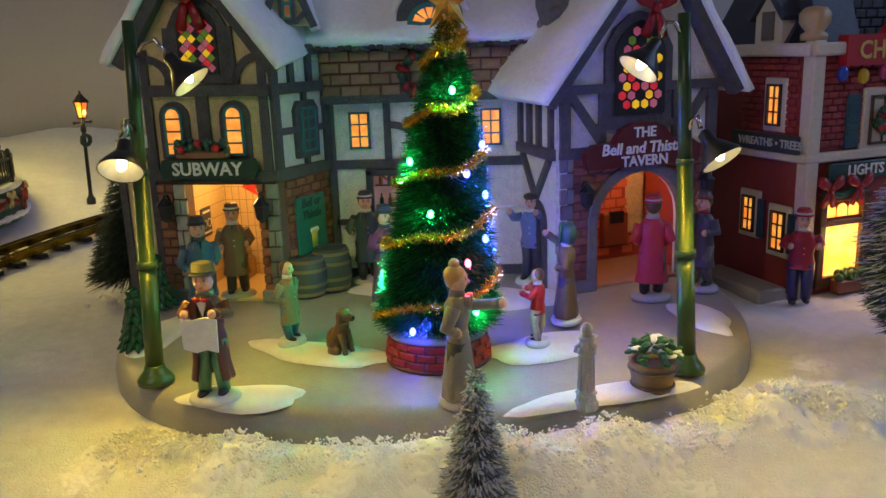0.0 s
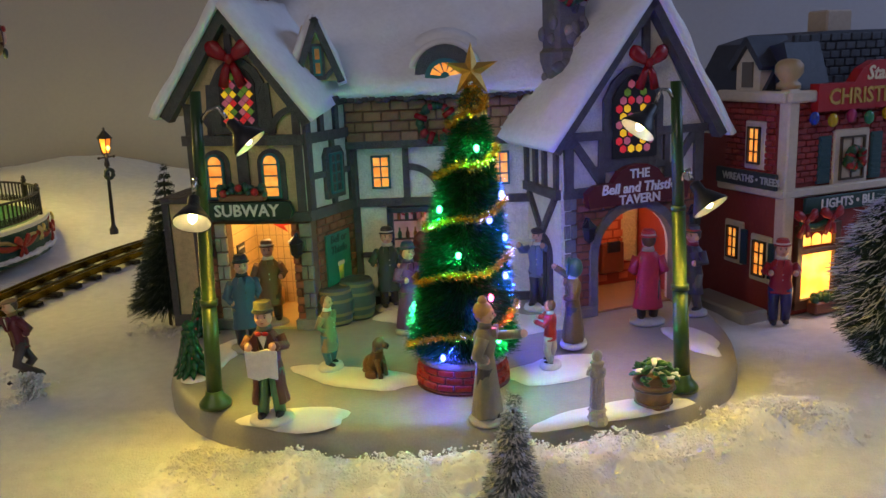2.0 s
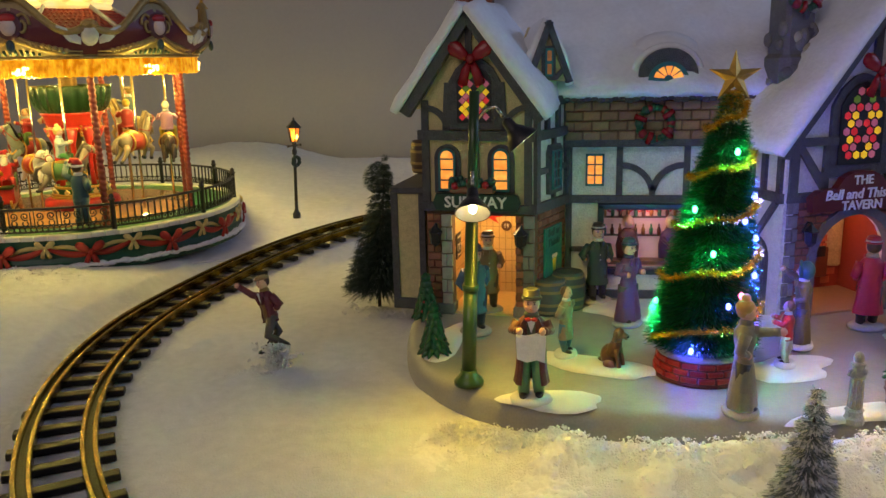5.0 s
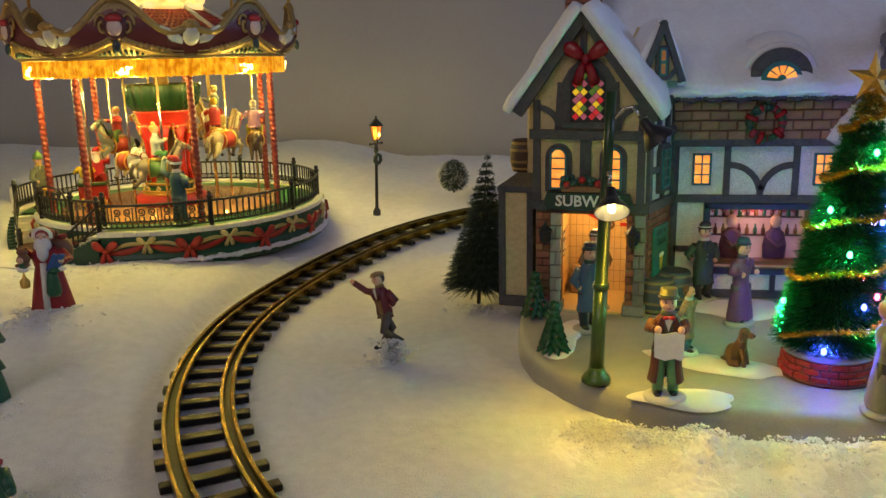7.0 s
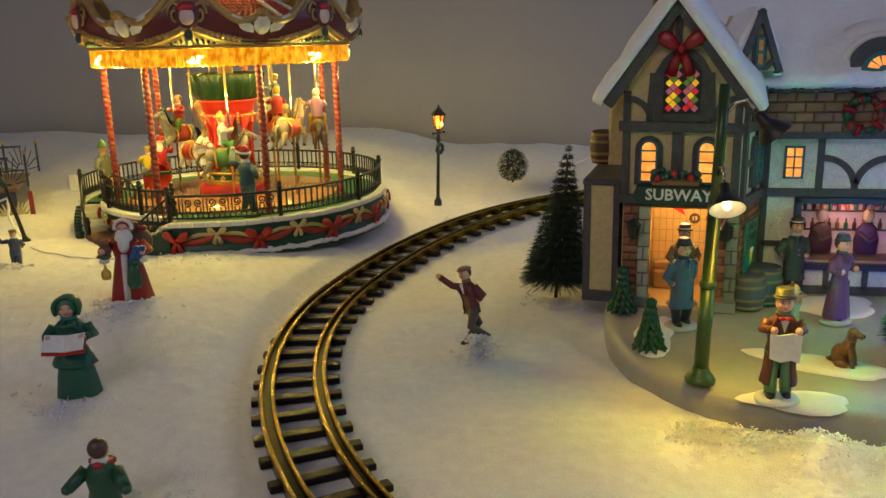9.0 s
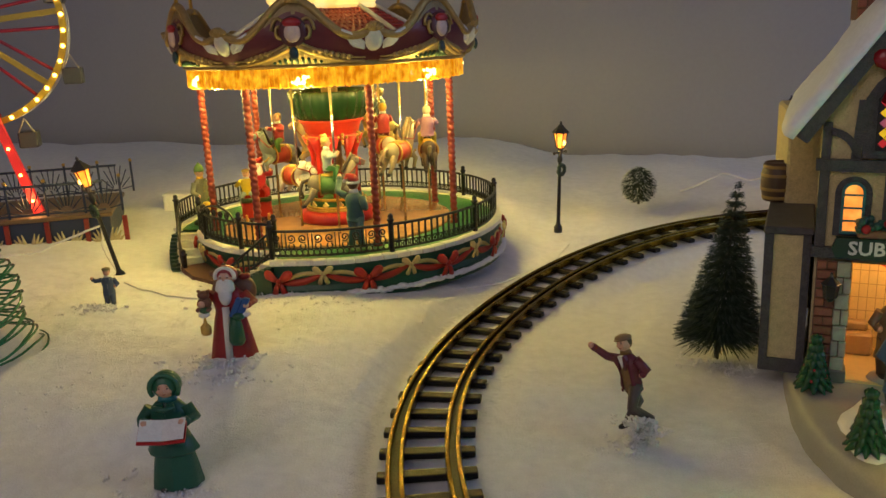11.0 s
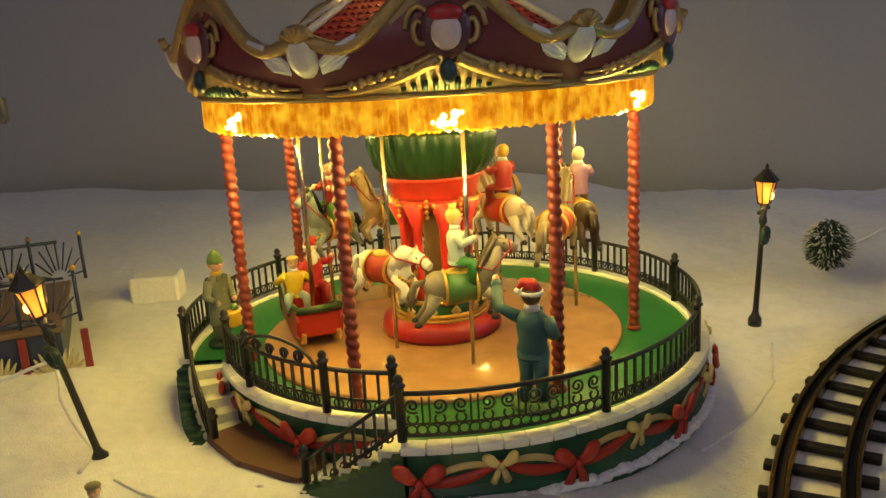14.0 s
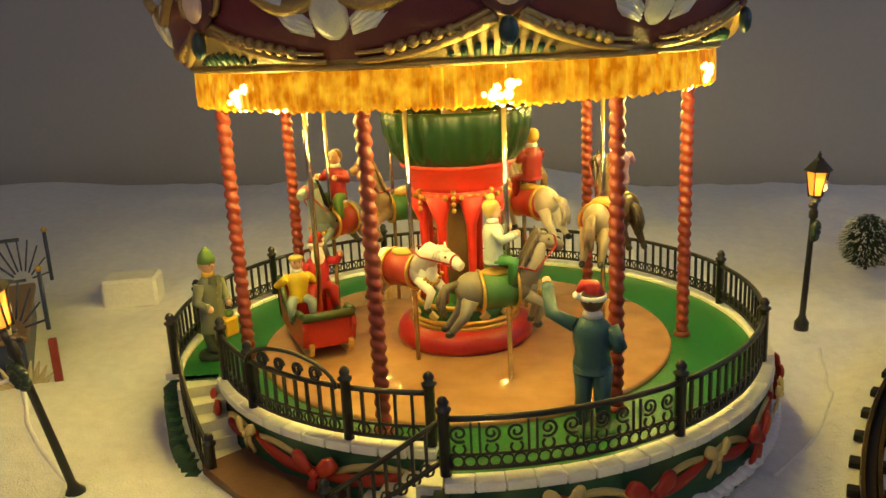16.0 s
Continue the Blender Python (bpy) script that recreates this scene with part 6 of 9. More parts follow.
    for i in range(n):
        bm.faces.new((front[-1][i], front[-1][(i + 1) % n], rear[-1][(i + 1) % n], rear[-1][i])).material_index = 1
        bm.faces.new((front[0][i], front[0][(i + 1) % n], rear[0][(i + 1) % n], rear[0][i])).material_index = 1
    crown = part("crown", bm, [paint((0.13, 0.018, 0.022), 0.35), material("dull_gold", (0.30, 0.22, 0.10), 0.4, 0.5, 250, 0.25, 0.4)], carousel, "maroon crown panels with gold borders")
    OLDGOLD = material("old_gold", (0.42, 0.29, 0.10), 0.36, 0.55, 250, 0.25, 0.45)

    def skin(d, z, lift=0.15):
        h = z - 20.35
        r = 14.5 + 1.5 * (1 - (1 - min(1, max(0, h) / 3.0)) ** 2) - 0.12 * max(0, h - 3.0) + lift
        return Vector((r * math.cos(radians(d)), r * math.sin(radians(d)), z))
    bm = mesh_bm()
    tube(bm, [skin(360 * i / 280, crest(360 * i / 280) - 0.05, -0.1) for i in range(281)], 0.40, 7, caps=False)
    part("crest_border", bm, OLDGOLD, crown, "gold crest moulding")
    bm = mesh_bm()
    tube(bm, [skin(360 * i / 140, 20.45, 0.05) for i in range(141)], 0.16, 6, caps=False)
    for d in PEAKS:
        # gold scroll arches from the valleys up to each picture
        for sx in (-1, 1):
            for q, wid in ((0.0, 0.22), (0.55, 0.13)):
                tube(bm, [skin(d + sx * (21.5 * (1 - t / 12) + 1.5), 20.7 + q * 0.6 + 1.5 * (t / 12) ** 2.0) for t in range(13)], [wid * (0.6 + 0.8 * t / 12) for t in range(13)], 5)
            tube(bm, [skin(d + sx * (4.3 + 2.5 * math.cos(t * 0.5) * (1 - t / 22)), 23.6 + 1.2 * math.sin(t * 0.5) * (1 - t / 22)) for t in range(18)], 0.16, 5)
            for t in range(7):
                ball(bm, skin(d + sx * (6 + 1.9 * t), 21.0 + 0.85 * (1 - t / 7), 0.1), (0.3, 0.3, 0.28), seg=6, rings=4)
    pieces("gold_scroll", bm, OLDGOLD, crown, "raised gold scrollwork")
    for d in PEAKS:
        bm = mesh_bm()
        for j in range(9):
            dd = d - 8 + 2 * j
            tube(bm, [skin(dd, 20.75, 0.12), skin(dd, 21.25 - 0.012 * (dd - d) ** 2 * 0.5, 0.12)], 0.15, 5)
        pieces("green_leaf", bm, DGREEN, crown)
        bm = mesh_bm()
        m = ring_pose(16.0, d, 23.5, 90)
        ball(bm, (0, -0.1, 0), (1.25, 0.35, 1.35), 0, 16, 10)
        ball(bm, (0, -0.35, -0.1), (0.75, 0.35, 0.85), 1, 12, 8)
        ball(bm, (0, -0.40, 0.75), (0.85, 0.32, 0.42), 2, 12, 6)
        ball(bm, (0, -0.30, -1.9), (0.42, 0.3, 0.62), 3, 10, 6)
        part("picture_medallion", bm, [paint((0.10, 0.03, 0.03)), paint((0.66, 0.50, 0.42)), paint((0.40, 0.02, 0.02)), paint((0.02, 0.05, 0.05))], crown, "oval medallion with a plain painted bust", m=m)
        bm = mesh_bm()
        tube(bm, [(0, 0, 0), (0, 0, 0.7)], [0.75, 0.3], 8)
        tube(bm, [(0, 0, 0.5), (0, 0, 4.2)], [0.2, 0.16], 7)
        ball(bm, (0, 0, 4.2), 0.24, seg=8, rings=6)
        fin = part("finial", bm, GOLD, crown, "gold flag pole", m=ring_pose(15.6, d, 25.9))
        bm = mesh_bm()
        prism(bm, [(0.1, 2.2), (0.9, 2.0), (1.5, 2.35), (1.7, 3.0), (1.3, 3.3), (0.8, 3.0), (0.1, 3.4)], -0.07, 0.07)
        part("flag", bm, (RED, GREEN, paint((0.02, 0.06, 0.08)))[PEAKS.index(d) % 3], fin)
    for d in COLS:
        m = ring_pose(15.75, d, 22.55, 90) @ cm(0, 0, 0, 24, 0, 0)
        bm = mesh_bm()
        ball(bm, (0, -0.1, 0), (0.88, 0.3, 1.05), seg=14, rings=9)
        part("heart_medallion", bm, paint((0.62, 0.60, 0.50)), crown, "cream heart-shaped medallion", m=m)
        for sx in (-1, 1):
            bm = mesh_bm()
            for t in range(4):
                tube(bm, [(sx * 0.85, -0.05, -0.75 + 0.16 * t), (sx * 1.8, 0.02, -0.42 + 0.26 * t), (sx * (3.0 - 0.14 * (3 - t)), 0.22, 0.08 + 0.28 * t)], [0.16, 0.26, 0.12], 5)
            part("wing", bm, paint((0.66, 0.65, 0.60)), crown, "white carved wing", m=m)
        bm = mesh_bm()
        for j in range(5):
            a = radians(30 + 30 * j)
            tube(bm, [(0, -0.1, 0.9), (0.9 * math.cos(a), -0.05, 0.9 + 0.8 * math.sin(a))], [0.2, 0.26], 5)
        part("shell", bm, OLDGOLD, crown, m=m)

    # tiled roof
    tile = material("roof_tile", (0.34, 0.035, 0.022), 0.4, 0, 250, 0.2, 0.3)
    bm = mesh_bm()
    rows, n = 13, 168
    prev = None
    for j in range(rows):
        for e in (0, 1):
            v = (j + e) / rows
            r = 13.6 - 8.4 * v + (0.0 if e else 0.14)
            z = 21.2 + 4.7 * v + (0.0 if e else 0.10)
            ring = []
            for i in range(n):
                a = 2 * math.pi * i / n
                sec = ((math.degrees(a) - PEAKS[0]) / (360 / 7)) % 1.0
                flat = math.cos(math.pi / 7) / math.cos((sec - 0.5) * 2 * math.pi / 7)
                zz = z - (0.16 * ((i + (j % 2)) % 2) if e == 0 else 0)
                ring.append(bm.verts.new((r * (0.35 + 0.65 * flat) * math.cos(a), r * (0.35 + 0.65 * flat) * math.sin(a), zz)))
            if prev:
                for i in range(n):
                    bm.faces.new((prev[i], prev[(i + 1) % n], ring[(i + 1) % n], ring[i]))
            prev = ring
    roof = part("roof", bm, tile, carousel, "red scale-tiled roof")
    for d in PEAKS:
        bm = mesh_bm()
        a = radians(d)
        tube(bm, [((13.4 - 8.3 * t / 6) * math.cos(a), (13.4 - 8.3 * t / 6) * math.sin(a), 21.55 + 4.65 * t / 6) for t in range(7)], 0.26, 6)
        part("roof_rib", bm, paint((0.60, 0.55, 0.42)), roof, "cream roof rib")
    # emission in the cream replaces lamplight on cornice and scrolls
    cream_glow = mottled_glow("cream_glow", (0.9, 0.55, 0.12), (1.0, 0.75, 0.28), 1.0, 60)
    bm = mesh_bm()
    lathe(bm, [(5.3, 25.7), (5.6, 26.0), (5.5, 26.4), (4.6, 26.7), (4.2, 27.4)], 28, smooth=False)
    part("cornice", bm, cream_glow, roof, "cream cornice with its lit look put in as emission")
    bm = mesh_bm()
    for j in range(14):
        a = 2 * math.pi * j / 14
        ball(bm, (5.2 * math.cos(a), 5.2 * math.sin(a), 26.9), (0.62, 0.62, 0.62), seg=10, rings=7)
    pieces("cornice_scroll", bm, cream_glow, roof)
    bm = mesh_bm()
    lathe(bm, [(4.3, 27.3), (2.4, 29.0), (2.3, 29.3), (2.6, 29.5), (1.8, 30.2), (0.4, 32.5), (0.1, 33.5)], 21, smooth=False)
    part("lantern_roof", bm, tile, roof)
    # two unseen lamps added outside the cupola to brighten its south side
    lamp("cupola_fill", "POINT", carousel.matrix_basis @ cm(0, -5.8, 28.4), 0.05, AMBER, 0.006)
    lamp("cupola_fill", "POINT", carousel.matrix_basis @ cm(4.8, -4.0, 28.4), 0.03, AMBER, 0.006)


build_carousel_top()


def build_carousel_core():
    bm = mesh_bm()
    lathe(bm, [(4.1, 3.3), (4.25, 3.6), (4.1, 4.3), (3.5, 4.6)], 40)
    part("core_base", bm, RED, carousel, "red round core base")
    bm = mesh_bm()
    for z, r in ((4.65, 3.3), (4.95, 3.2), (5.8, 2.85)):
        tube(bm, [(r * math.cos(k * math.pi / 16), r * math.sin(k * math.pi / 16), z) for k in range(33)], 0.17, 6, caps=False)
    pieces("gold_ring", bm, GOLD, carousel)
    bm = mesh_bm()
    lathe(bm, [(3.2, 4.6), (2.7, 5.9), (2.4, 6.1)], 32)
    drum = part("core_drum", bm, GREEN, carousel, "green drum with cream diamonds")
    bm = mesh_bm()
    for k in range(12):
        a = 2 * math.pi * k / 12
        m = Matrix.Translation((3.05 * math.cos(a), 3.05 * math.sin(a), 5.3)) @ Matrix.Rotation(a + math.pi / 2, 4, "Z") @ Matrix.Rotation(0.35, 4, "X")
        prism(bm, [(-0.36, 0), (0, -0.42), (0.36, 0), (0, 0.42)], -0.12, 0.05, m)
    pieces("diamond", bm, paint((0.75, 0.60, 0.25)), drum)
    bm = mesh_bm()
    for k in range(8):
        a = 2 * math.pi * (k + 0.5) / 8
        c, s = math.cos(a), math.sin(a)
        tube(bm, [(2.45 * c, 2.45 * s, 6.0), (2.25 * c, 2.25 * s, 7.8), (2.3 * c, 2.3 * s, 10.8), (2.55 * c, 2.55 * s, 12.7)], [0.34, 0.24, 0.30, 0.85], 8)
    lathe(bm, [(2.7, 12.2), (2.9, 12.5), (2.85, 12.9)], 32)
    pieces("arcade_pier", bm, paint((0.55, 0.03, 0.02), 0.28), carousel, "glossy red open arcade")
    bm = mesh_bm()
    lathe(bm, [(2.85, 12.8), (2.95, 13.1), (3.2, 14.0), (3.5, 14.2), (3.5, 14.4)], 36)
    part("core_neck", bm, paint((0.5, 0.03, 0.02), 0.28), carousel, "glossy red neck")
    bm = mesh_bm()
    rng = random.Random(4)
    for k in range(40):
        a = 2 * math.pi * k / 40
        ball(bm, (3.0 * math.cos(a), 3.0 * math.sin(a), 12.85 - (0.5 if k % 5 else 0.0) * 0.6), 0.17, seg=6, rings=4)
        if k % 5 == 0:
            for q in range(3):
                ball(bm, (2.95 * math.cos(a), 2.95 * math.sin(a), 12.5 - 0.35 * q), 0.16, seg=6, rings=4)
    pieces("gold_bead", bm, GOLD, carousel, "gold garland bead")
    bm = mesh_bm()
    lathe(bm, [(3.3, 14.3), (3.5, 14.45), (4.0, 15.1), (4.32, 16.2), (4.42, 17.2), (4.38, 17.45), (4.15, 17.45), (4.0, 16.9), (0.9, 16.6)], 96, wave=0.022, waves=24)
    part("core_bowl", bm, paint((0.010, 0.036, 0.012), 0.2), carousel, "fluted dark green bowl")
    bm = mesh_bm()
    tube(bm, [(0, 0, 3.3), (0, 0, 20.5)], [0.9, 0.9], 12)
    part("core_shaft", bm, paint((0.20, 0.12, 0.05)), carousel)


build_carousel_core()


# ---- figurines ----
def coat_shell(bm, rows, squash, folds, opened):
    """A cloth shell with soft folds towards its hem; opened is the angle in degrees left bare in front."""
    n, rings, z0, z1 = 26, [], rows[0][1], rows[-1][1]
    for layer in (0.0, -0.10):
        for r, z in rows:
            ring = []
            for i in range(n + 1):
                gap = radians(opened) * (1.0 - 0.25 * (z - z0) / (z1 - z0))
                a = -math.pi / 2 + gap / 2 + (2 * math.pi - gap) * i / n
                f = folds * max(0.0, 1 - (z - z0) / (0.55 * (z1 - z0)))
                rr = max(0.05, r * (1 + layer)) * (1 + f * math.sin(7 * a) + 0.5 * f * math.sin(12 * a + 1))
                ring.append(bm.verts.new((rr * math.cos(a), rr * math.sin(a) * squash, z)))
            rings.append(ring)
    m = len(rows)
    order = [list(range(m))] + ([list(range(m, 2 * m))] if opened else [])
    faces = []
    for o in order:
        for a, b in zip(o, o[1:]):
            faces += [bm.faces.new((rings[a][i], rings[a][i + 1], rings[b][i + 1], rings[b][i])) for i in range(n)]
    if opened:
        faces += [bm.faces.new((rings[0][i], rings[0][i + 1], rings[m][i + 1], rings[m][i])) for i in range(n)]
        for e in (0, n):
            faces += [bm.faces.new((rings[j][e], rings[j + 1][e], rings[m + j + 1][e], rings[m + j][e])) for j in range(m - 1)]
    else:
        for ring in rings[m:]:
            for v in ring:
                bm.verts.remove(v)
        faces.append(bm.faces.new(rings[0][:n]))
    for f in faces:
        f.smooth = True


def figurine(name, label, pos, turn, h, coat, legs=(0.05, 0.05, 0.06), hat="none", hat_color=(0.03, 0.03, 0.03), hair=(0.08, 0.04, 0.02), style="coat",
             arms=((0.9, -0.35, 0.30), (0.9, -0.35, 0.30)), base=None, trim=(0.6, 0.6, 0.58), group="village figurines", tilt=0.0, extra=None, seated=False, category="figurine", opened=0.0, stride=0.18, wide=1.08):
    """A painted resin figurine that faces -y before its turn. arms: for each side how far the hand goes out, forward and up, in thirds of its height."""
    bm = mesh_bm()
    k = h / 6.5
    mats = [paint(coat), paint(legs), SKIN, paint(hat_color), paint(hair), paint((0.02, 0.02, 0.02)), paint(trim), WHITE, paint(base or (0.5, 0.5, 0.5), 0.5), paint((0.30, 0.06, 0.05)), paint((0.015, 0.09, 0.04)), GOLD, RED]
    z0 = 0.0
    if base:
        lathe(bm, [(1.15 * k, 0), (1.2 * k, 0.15), (1.1 * k, 0.35), (0.7 * k, 0.42)], 18, 8, squash=0.85)
        z0 = 0.32
    hip = 2.9 * k + z0
    if seated:
        z0, hip = -1.2 * k, 1.0 * k
        for s in (-1, 1):
            tube(bm, [(s * 0.35 * k, 0, hip), (s * 0.75 * k, -0.95 * k, hip - 0.15 * k), (s * 0.8 * k, -0.8 * k, hip - 1.5 * k)], [0.45 * k, 0.38 * k, 0.26 * k], 8, 1)
            ball(bm, (s * 0.8 * k, -1.0 * k, hip - 1.65 * k), (0.2 * k, 0.42 * k, 0.2 * k), 5, 8, 5)
    elif style in ("coat", "jacket", "long", "gown"):
        for s in (-1, 1):
            st = stride * s
            tube(bm, [(s * 0.38 * k, 0, hip), (s * 0.40 * k, -st * k, (z0 + hip) / 2), (s * 0.42 * k, st * k, z0 + 0.2 * k)], [0.46 * k, 0.36 * k, 0.30 * k], 8, 1)
            ball(bm, (s * 0.44 * k, st * k - 0.2 * k, z0 + 0.17 * k), (0.25 * k, 0.5 * k, 0.2 * k), 5, 8, 5)
    long = style in ("gown", "robe", "long")
    low = hip - 0.3 * k if seated else {"coat": z0 + 1.35 * k, "jacket": hip - 0.45 * k, "gown": z0 + 0.12 * k, "robe": z0 + 0.05, "long": z0 + 0.85 * k}[style]
    flare = 0.8 if seated else {"coat": 0.90, "jacket": 0.80, "gown": 1.10, "robe": 1.2, "long": 0.98}[style]
    waist = 0.60 if style == "gown" else 0.70
    rows = [(flare * 0.97, low), (flare, low + 0.12 * k), (flare * 0.87, low + (hip - low) * 0.45), (waist + 0.10, hip + 0.05 * k), (waist, hip + 0.55 * k), (0.80, hip + 1.2 * k), (0.80, hip + 1.7 * k), (0.55, hip + 2.05 * k), (0.30, hip + 2.25 * k)]
    if opened:
        lathe(bm, [(0.62 * k, hip - 0.4 * k), (0.62 * k, hip + 0.5 * k), (0.72 * k, hip + 1.3 * k), (0.62 * k, hip + 1.8 * k), (0.28 * k, hip + 2.25 * k)], 16, 6, squash=0.72)
        prism(bm, [(0, hip + 1.25 * k), (0.26 * k, hip + 2.1 * k), (-0.26 * k, hip + 2.1 * k)], -0.60 * k, -0.30 * k, mi=7)
    coat_shell(bm, [(r * k, z) for r, z in rows], 0.74, 0.05 if long else 0.035, opened)
    if not opened and style in ("coat", "long", "jacket", "gown") and not seated:
        for q in range(4 if long else 3):
            z = hip + 1.5 * k - 0.42 * k * q
            ball(bm, (0.04 * k, -0.60 * k + 0.05 * k * abs(1.5 - q), z), 0.055 * k, 6, 6, 4)
        for s in (-1, 1):
            prism(bm, [(0, hip + 1.45 * k), (s * 0.42 * k, hip + 1.75 * k), (s * 0.34 * k, hip + 2.2 * k), (s * 0.10 * k, hip + 2.2 * k)], -0.66 * k, -0.42 * k, mi=0)
    if opened:
        for s in (-1, 1):
            prism(bm, [(s * 0.22 * k, hip + 1.1 * k), (s * 0.58 * k, hip + 1.75 * k), (s * 0.40 * k, hip + 2.2 * k), (s * 0.24 * k, hip + 2.1 * k)], -0.68 * k, -0.42 * k, mi=0)
    sh = hip + 1.75 * k
    for s, (ox, fy, uz) in zip((-1, 1), arms):
        hand = Vector((s * (0.75 + ox * 0.75) * k, -fy * 2.2 * k, sh - 1.5 * k + uz * 2.6 * k))
        shoulder = Vector((s * 0.70 * k, 0, sh))
        elbow = (hand + shoulder) / 2 + Vector((s * 0.32 * k, 0.35 * k, -0.35 * k))
        tube(bm, [shoulder, elbow, hand], [0.36 * k, 0.30 * k, 0.25 * k], 8, 0)
        ball(bm, hand + (elbow - hand) * 0.16, 0.28 * k, 0, 8, 5)
        ball(bm, hand + (hand - elbow) * 0.08, (0.20 * k, 0.22 * k, 0.24 * k), 2, 8, 5)
    hz = hip + 2.95 * k
    ball(bm, (0, -0.05 * k, hz), (0.52 * k, 0.55 * k, 0.66 * k), 2, 14, 10)
    ball(bm, (0, -0.58 * k, hz - 0.06 * k), (0.09 * k, 0.14 * k, 0.12 * k), 2, 6, 4)
    for s in (-1, 1):
        ball(bm, (s * 0.20 * k, -0.525 * k, hz + 0.10 * k), 0.06 * k, 5, 6, 4)
        ball(bm, (s * 0.20 * k, -0.53 * k, hz + 0.23 * k), (0.11 * k, 0.04 * k, 0.03 * k), 4, 6, 4)
        ball(bm, (s * 0.27 * k, -0.45 * k, hz - 0.12 * k), (0.13 * k, 0.08 * k, 0.11 * k), 2, 6, 4)
    ball(bm, (0, -0.53 * k, hz - 0.27 * k), (0.13 * k, 0.05 * k, 0.035 * k), 9, 6, 4)
    ball(bm, (0, 0.14 * k, hz + 0.12 * k), (0.56 * k, 0.52 * k, 0.62 * k), 4, 12, 8)
    lathe(bm, [(0.42 * k, hip + 2.15 * k), (0.46 * k, hip + 2.35 * k), (0.36 * k, hip + 2.5 * k)], 12, 6, squash=0.9)
    top = hz + 0.35 * k
    if hat in ("top", "bowler"):
        lathe(bm, [(0.66 * k, top), (0.67 * k, top + 0.06 * k), (0.56 * k, top + 0.1 * k), (0.52 * k, top + (0.62 if hat == "top" else 0.4) * k), (0.40 * k, top + (0.66 if hat == "top" else 0.58) * k)], 16, 3)
        lathe(bm, [(0.57 * k, top + 0.12 * k), (0.57 * k, top + 0.26 * k)], 16, 6)
    elif hat == "cap":
        ball(bm, (0, 0, top + 0.1 * k), (0.66 * k, 0.70 * k, 0.30 * k), 3, 12, 6)
        ball(bm, (0, -0.55 * k, top), (0.42 * k, 0.35 * k, 0.08 * k), 3, 10, 4)
    elif hat == "bonnet":
        ball(bm, (0, 0.15 * k, hz + 0.1 * k), (0.78 * k, 0.7 * k, 0.85 * k), 3, 14, 9)
        tube(bm, [(0.72 * k * math.cos(t), -0.35 * k, hz + 0.05 * k + 0.82 * k * math.sin(t)) for t in [-0.6 + 4.34 * q / 12 for q in range(13)]], 0.13 * k, 6, 3)
    elif hat == "knit":
        lathe(bm, [(0.62 * k, top - 0.2 * k), (0.64 * k, top), (0.5 * k, top + 0.45 * k), (0.15 * k, top + 0.85 * k), (0.05 * k, top + 1.0 * k)], 12, 3)
    elif hat == "santa":
        lathe(bm, [(0.66 * k, top - 0.25 * k), (0.68 * k, top)], 14, 7)
        tube(bm, [(0, 0, top - 0.05 * k), (0.05 * k, 0.15 * k, top + 0.4 * k), (0.4 * k, 0.35 * k, top + 0.55 * k), (0.62 * k, 0.45 * k, top + 0.2 * k)], [0.6 * k, 0.45 * k, 0.25 * k, 0.12 * k], 10, 3)
        ball(bm, (0.66 * k, 0.48 * k, top + 0.05 * k), 0.2 * k, 7, 8, 5)
    elif hat == "bun":
        ball(bm, (0, 0.1 * k, hz + 0.25 * k), (0.62 * k, 0.60 * k, 0.55 * k), 4, 12, 8)
        ball(bm, (0, 0.1 * k, hz + 0.85 * k), 0.3 * k, 4, 10, 6)
    if extra:
        extra(bm, k, hip, sh, hz)
    neck = hip + 2.3 * k
    for v in bm.verts:
        if v.co.z > neck and abs(v.co.x) < 0.95 * k and abs(v.co.y) < 0.95 * k:
            v.co = Vector((v.co.x * 0.86, v.co.y * 0.86, neck + (v.co.z - neck) * 0.90))
    ob = part(name, bm, mats)
    ob.matrix_basis = pose(*pos, 0, tilt, turn) @ Matrix.Diagonal((wide, 1.0 + (wide - 1) * 0.5, 1, 1))
    return tagged(ob, label, category, group)


def sheet(bm, k, hip, sh, hz):
    prism(bm, [(-0.75 * k, hip - 0.1 * k), (-0.2 * k, hip - 0.3 * k), (0.3 * k, hip - 0.15 * k), (0.75 * k, hip - 0.3 * k), (0.8 * k, hip + 1.3 * k), (0.3 * k, hip + 1.45 * k), (-0.3 * k, hip + 1.3 * k), (-0.8 * k, hip + 1.4 * k)], -1.25 * k, -1.12 * k, mi=7)
    for s in (-1, 1):
        ball(bm, (s * 0.17 * k, -0.66 * k, hip + 2.12 * k), (0.19 * k, 0.10 * k, 0.13 * k), 12, 8, 5)


def songbook(bm, k, hip, sh, hz):
    for s in (-1, 1):
        prism(bm, [(0, 0), (s * 0.95 * k, 0.22 * k), (s * 0.95 * k, 0.30 * k), (0, 0.08 * k)], -0.55 * k, 0.55 * k, Matrix.Translation((0, -1.30 * k, hip + 1.05 * k)) @ Euler((0.75, 0, 0)).to_matrix().to_4x4(), 7)
        prism(bm, [(0, -0.12 * k), (s * 1.0 * k, 0.1 * k), (s * 1.0 * k, 0.2 * k), (0, -0.02 * k)], -0.6 * k, 0.6 * k, Matrix.Translation((0, -1.33 * k, hip + 0.95 * k)) @ Euler((0.75, 0, 0)).to_matrix().to_4x4(), 12)


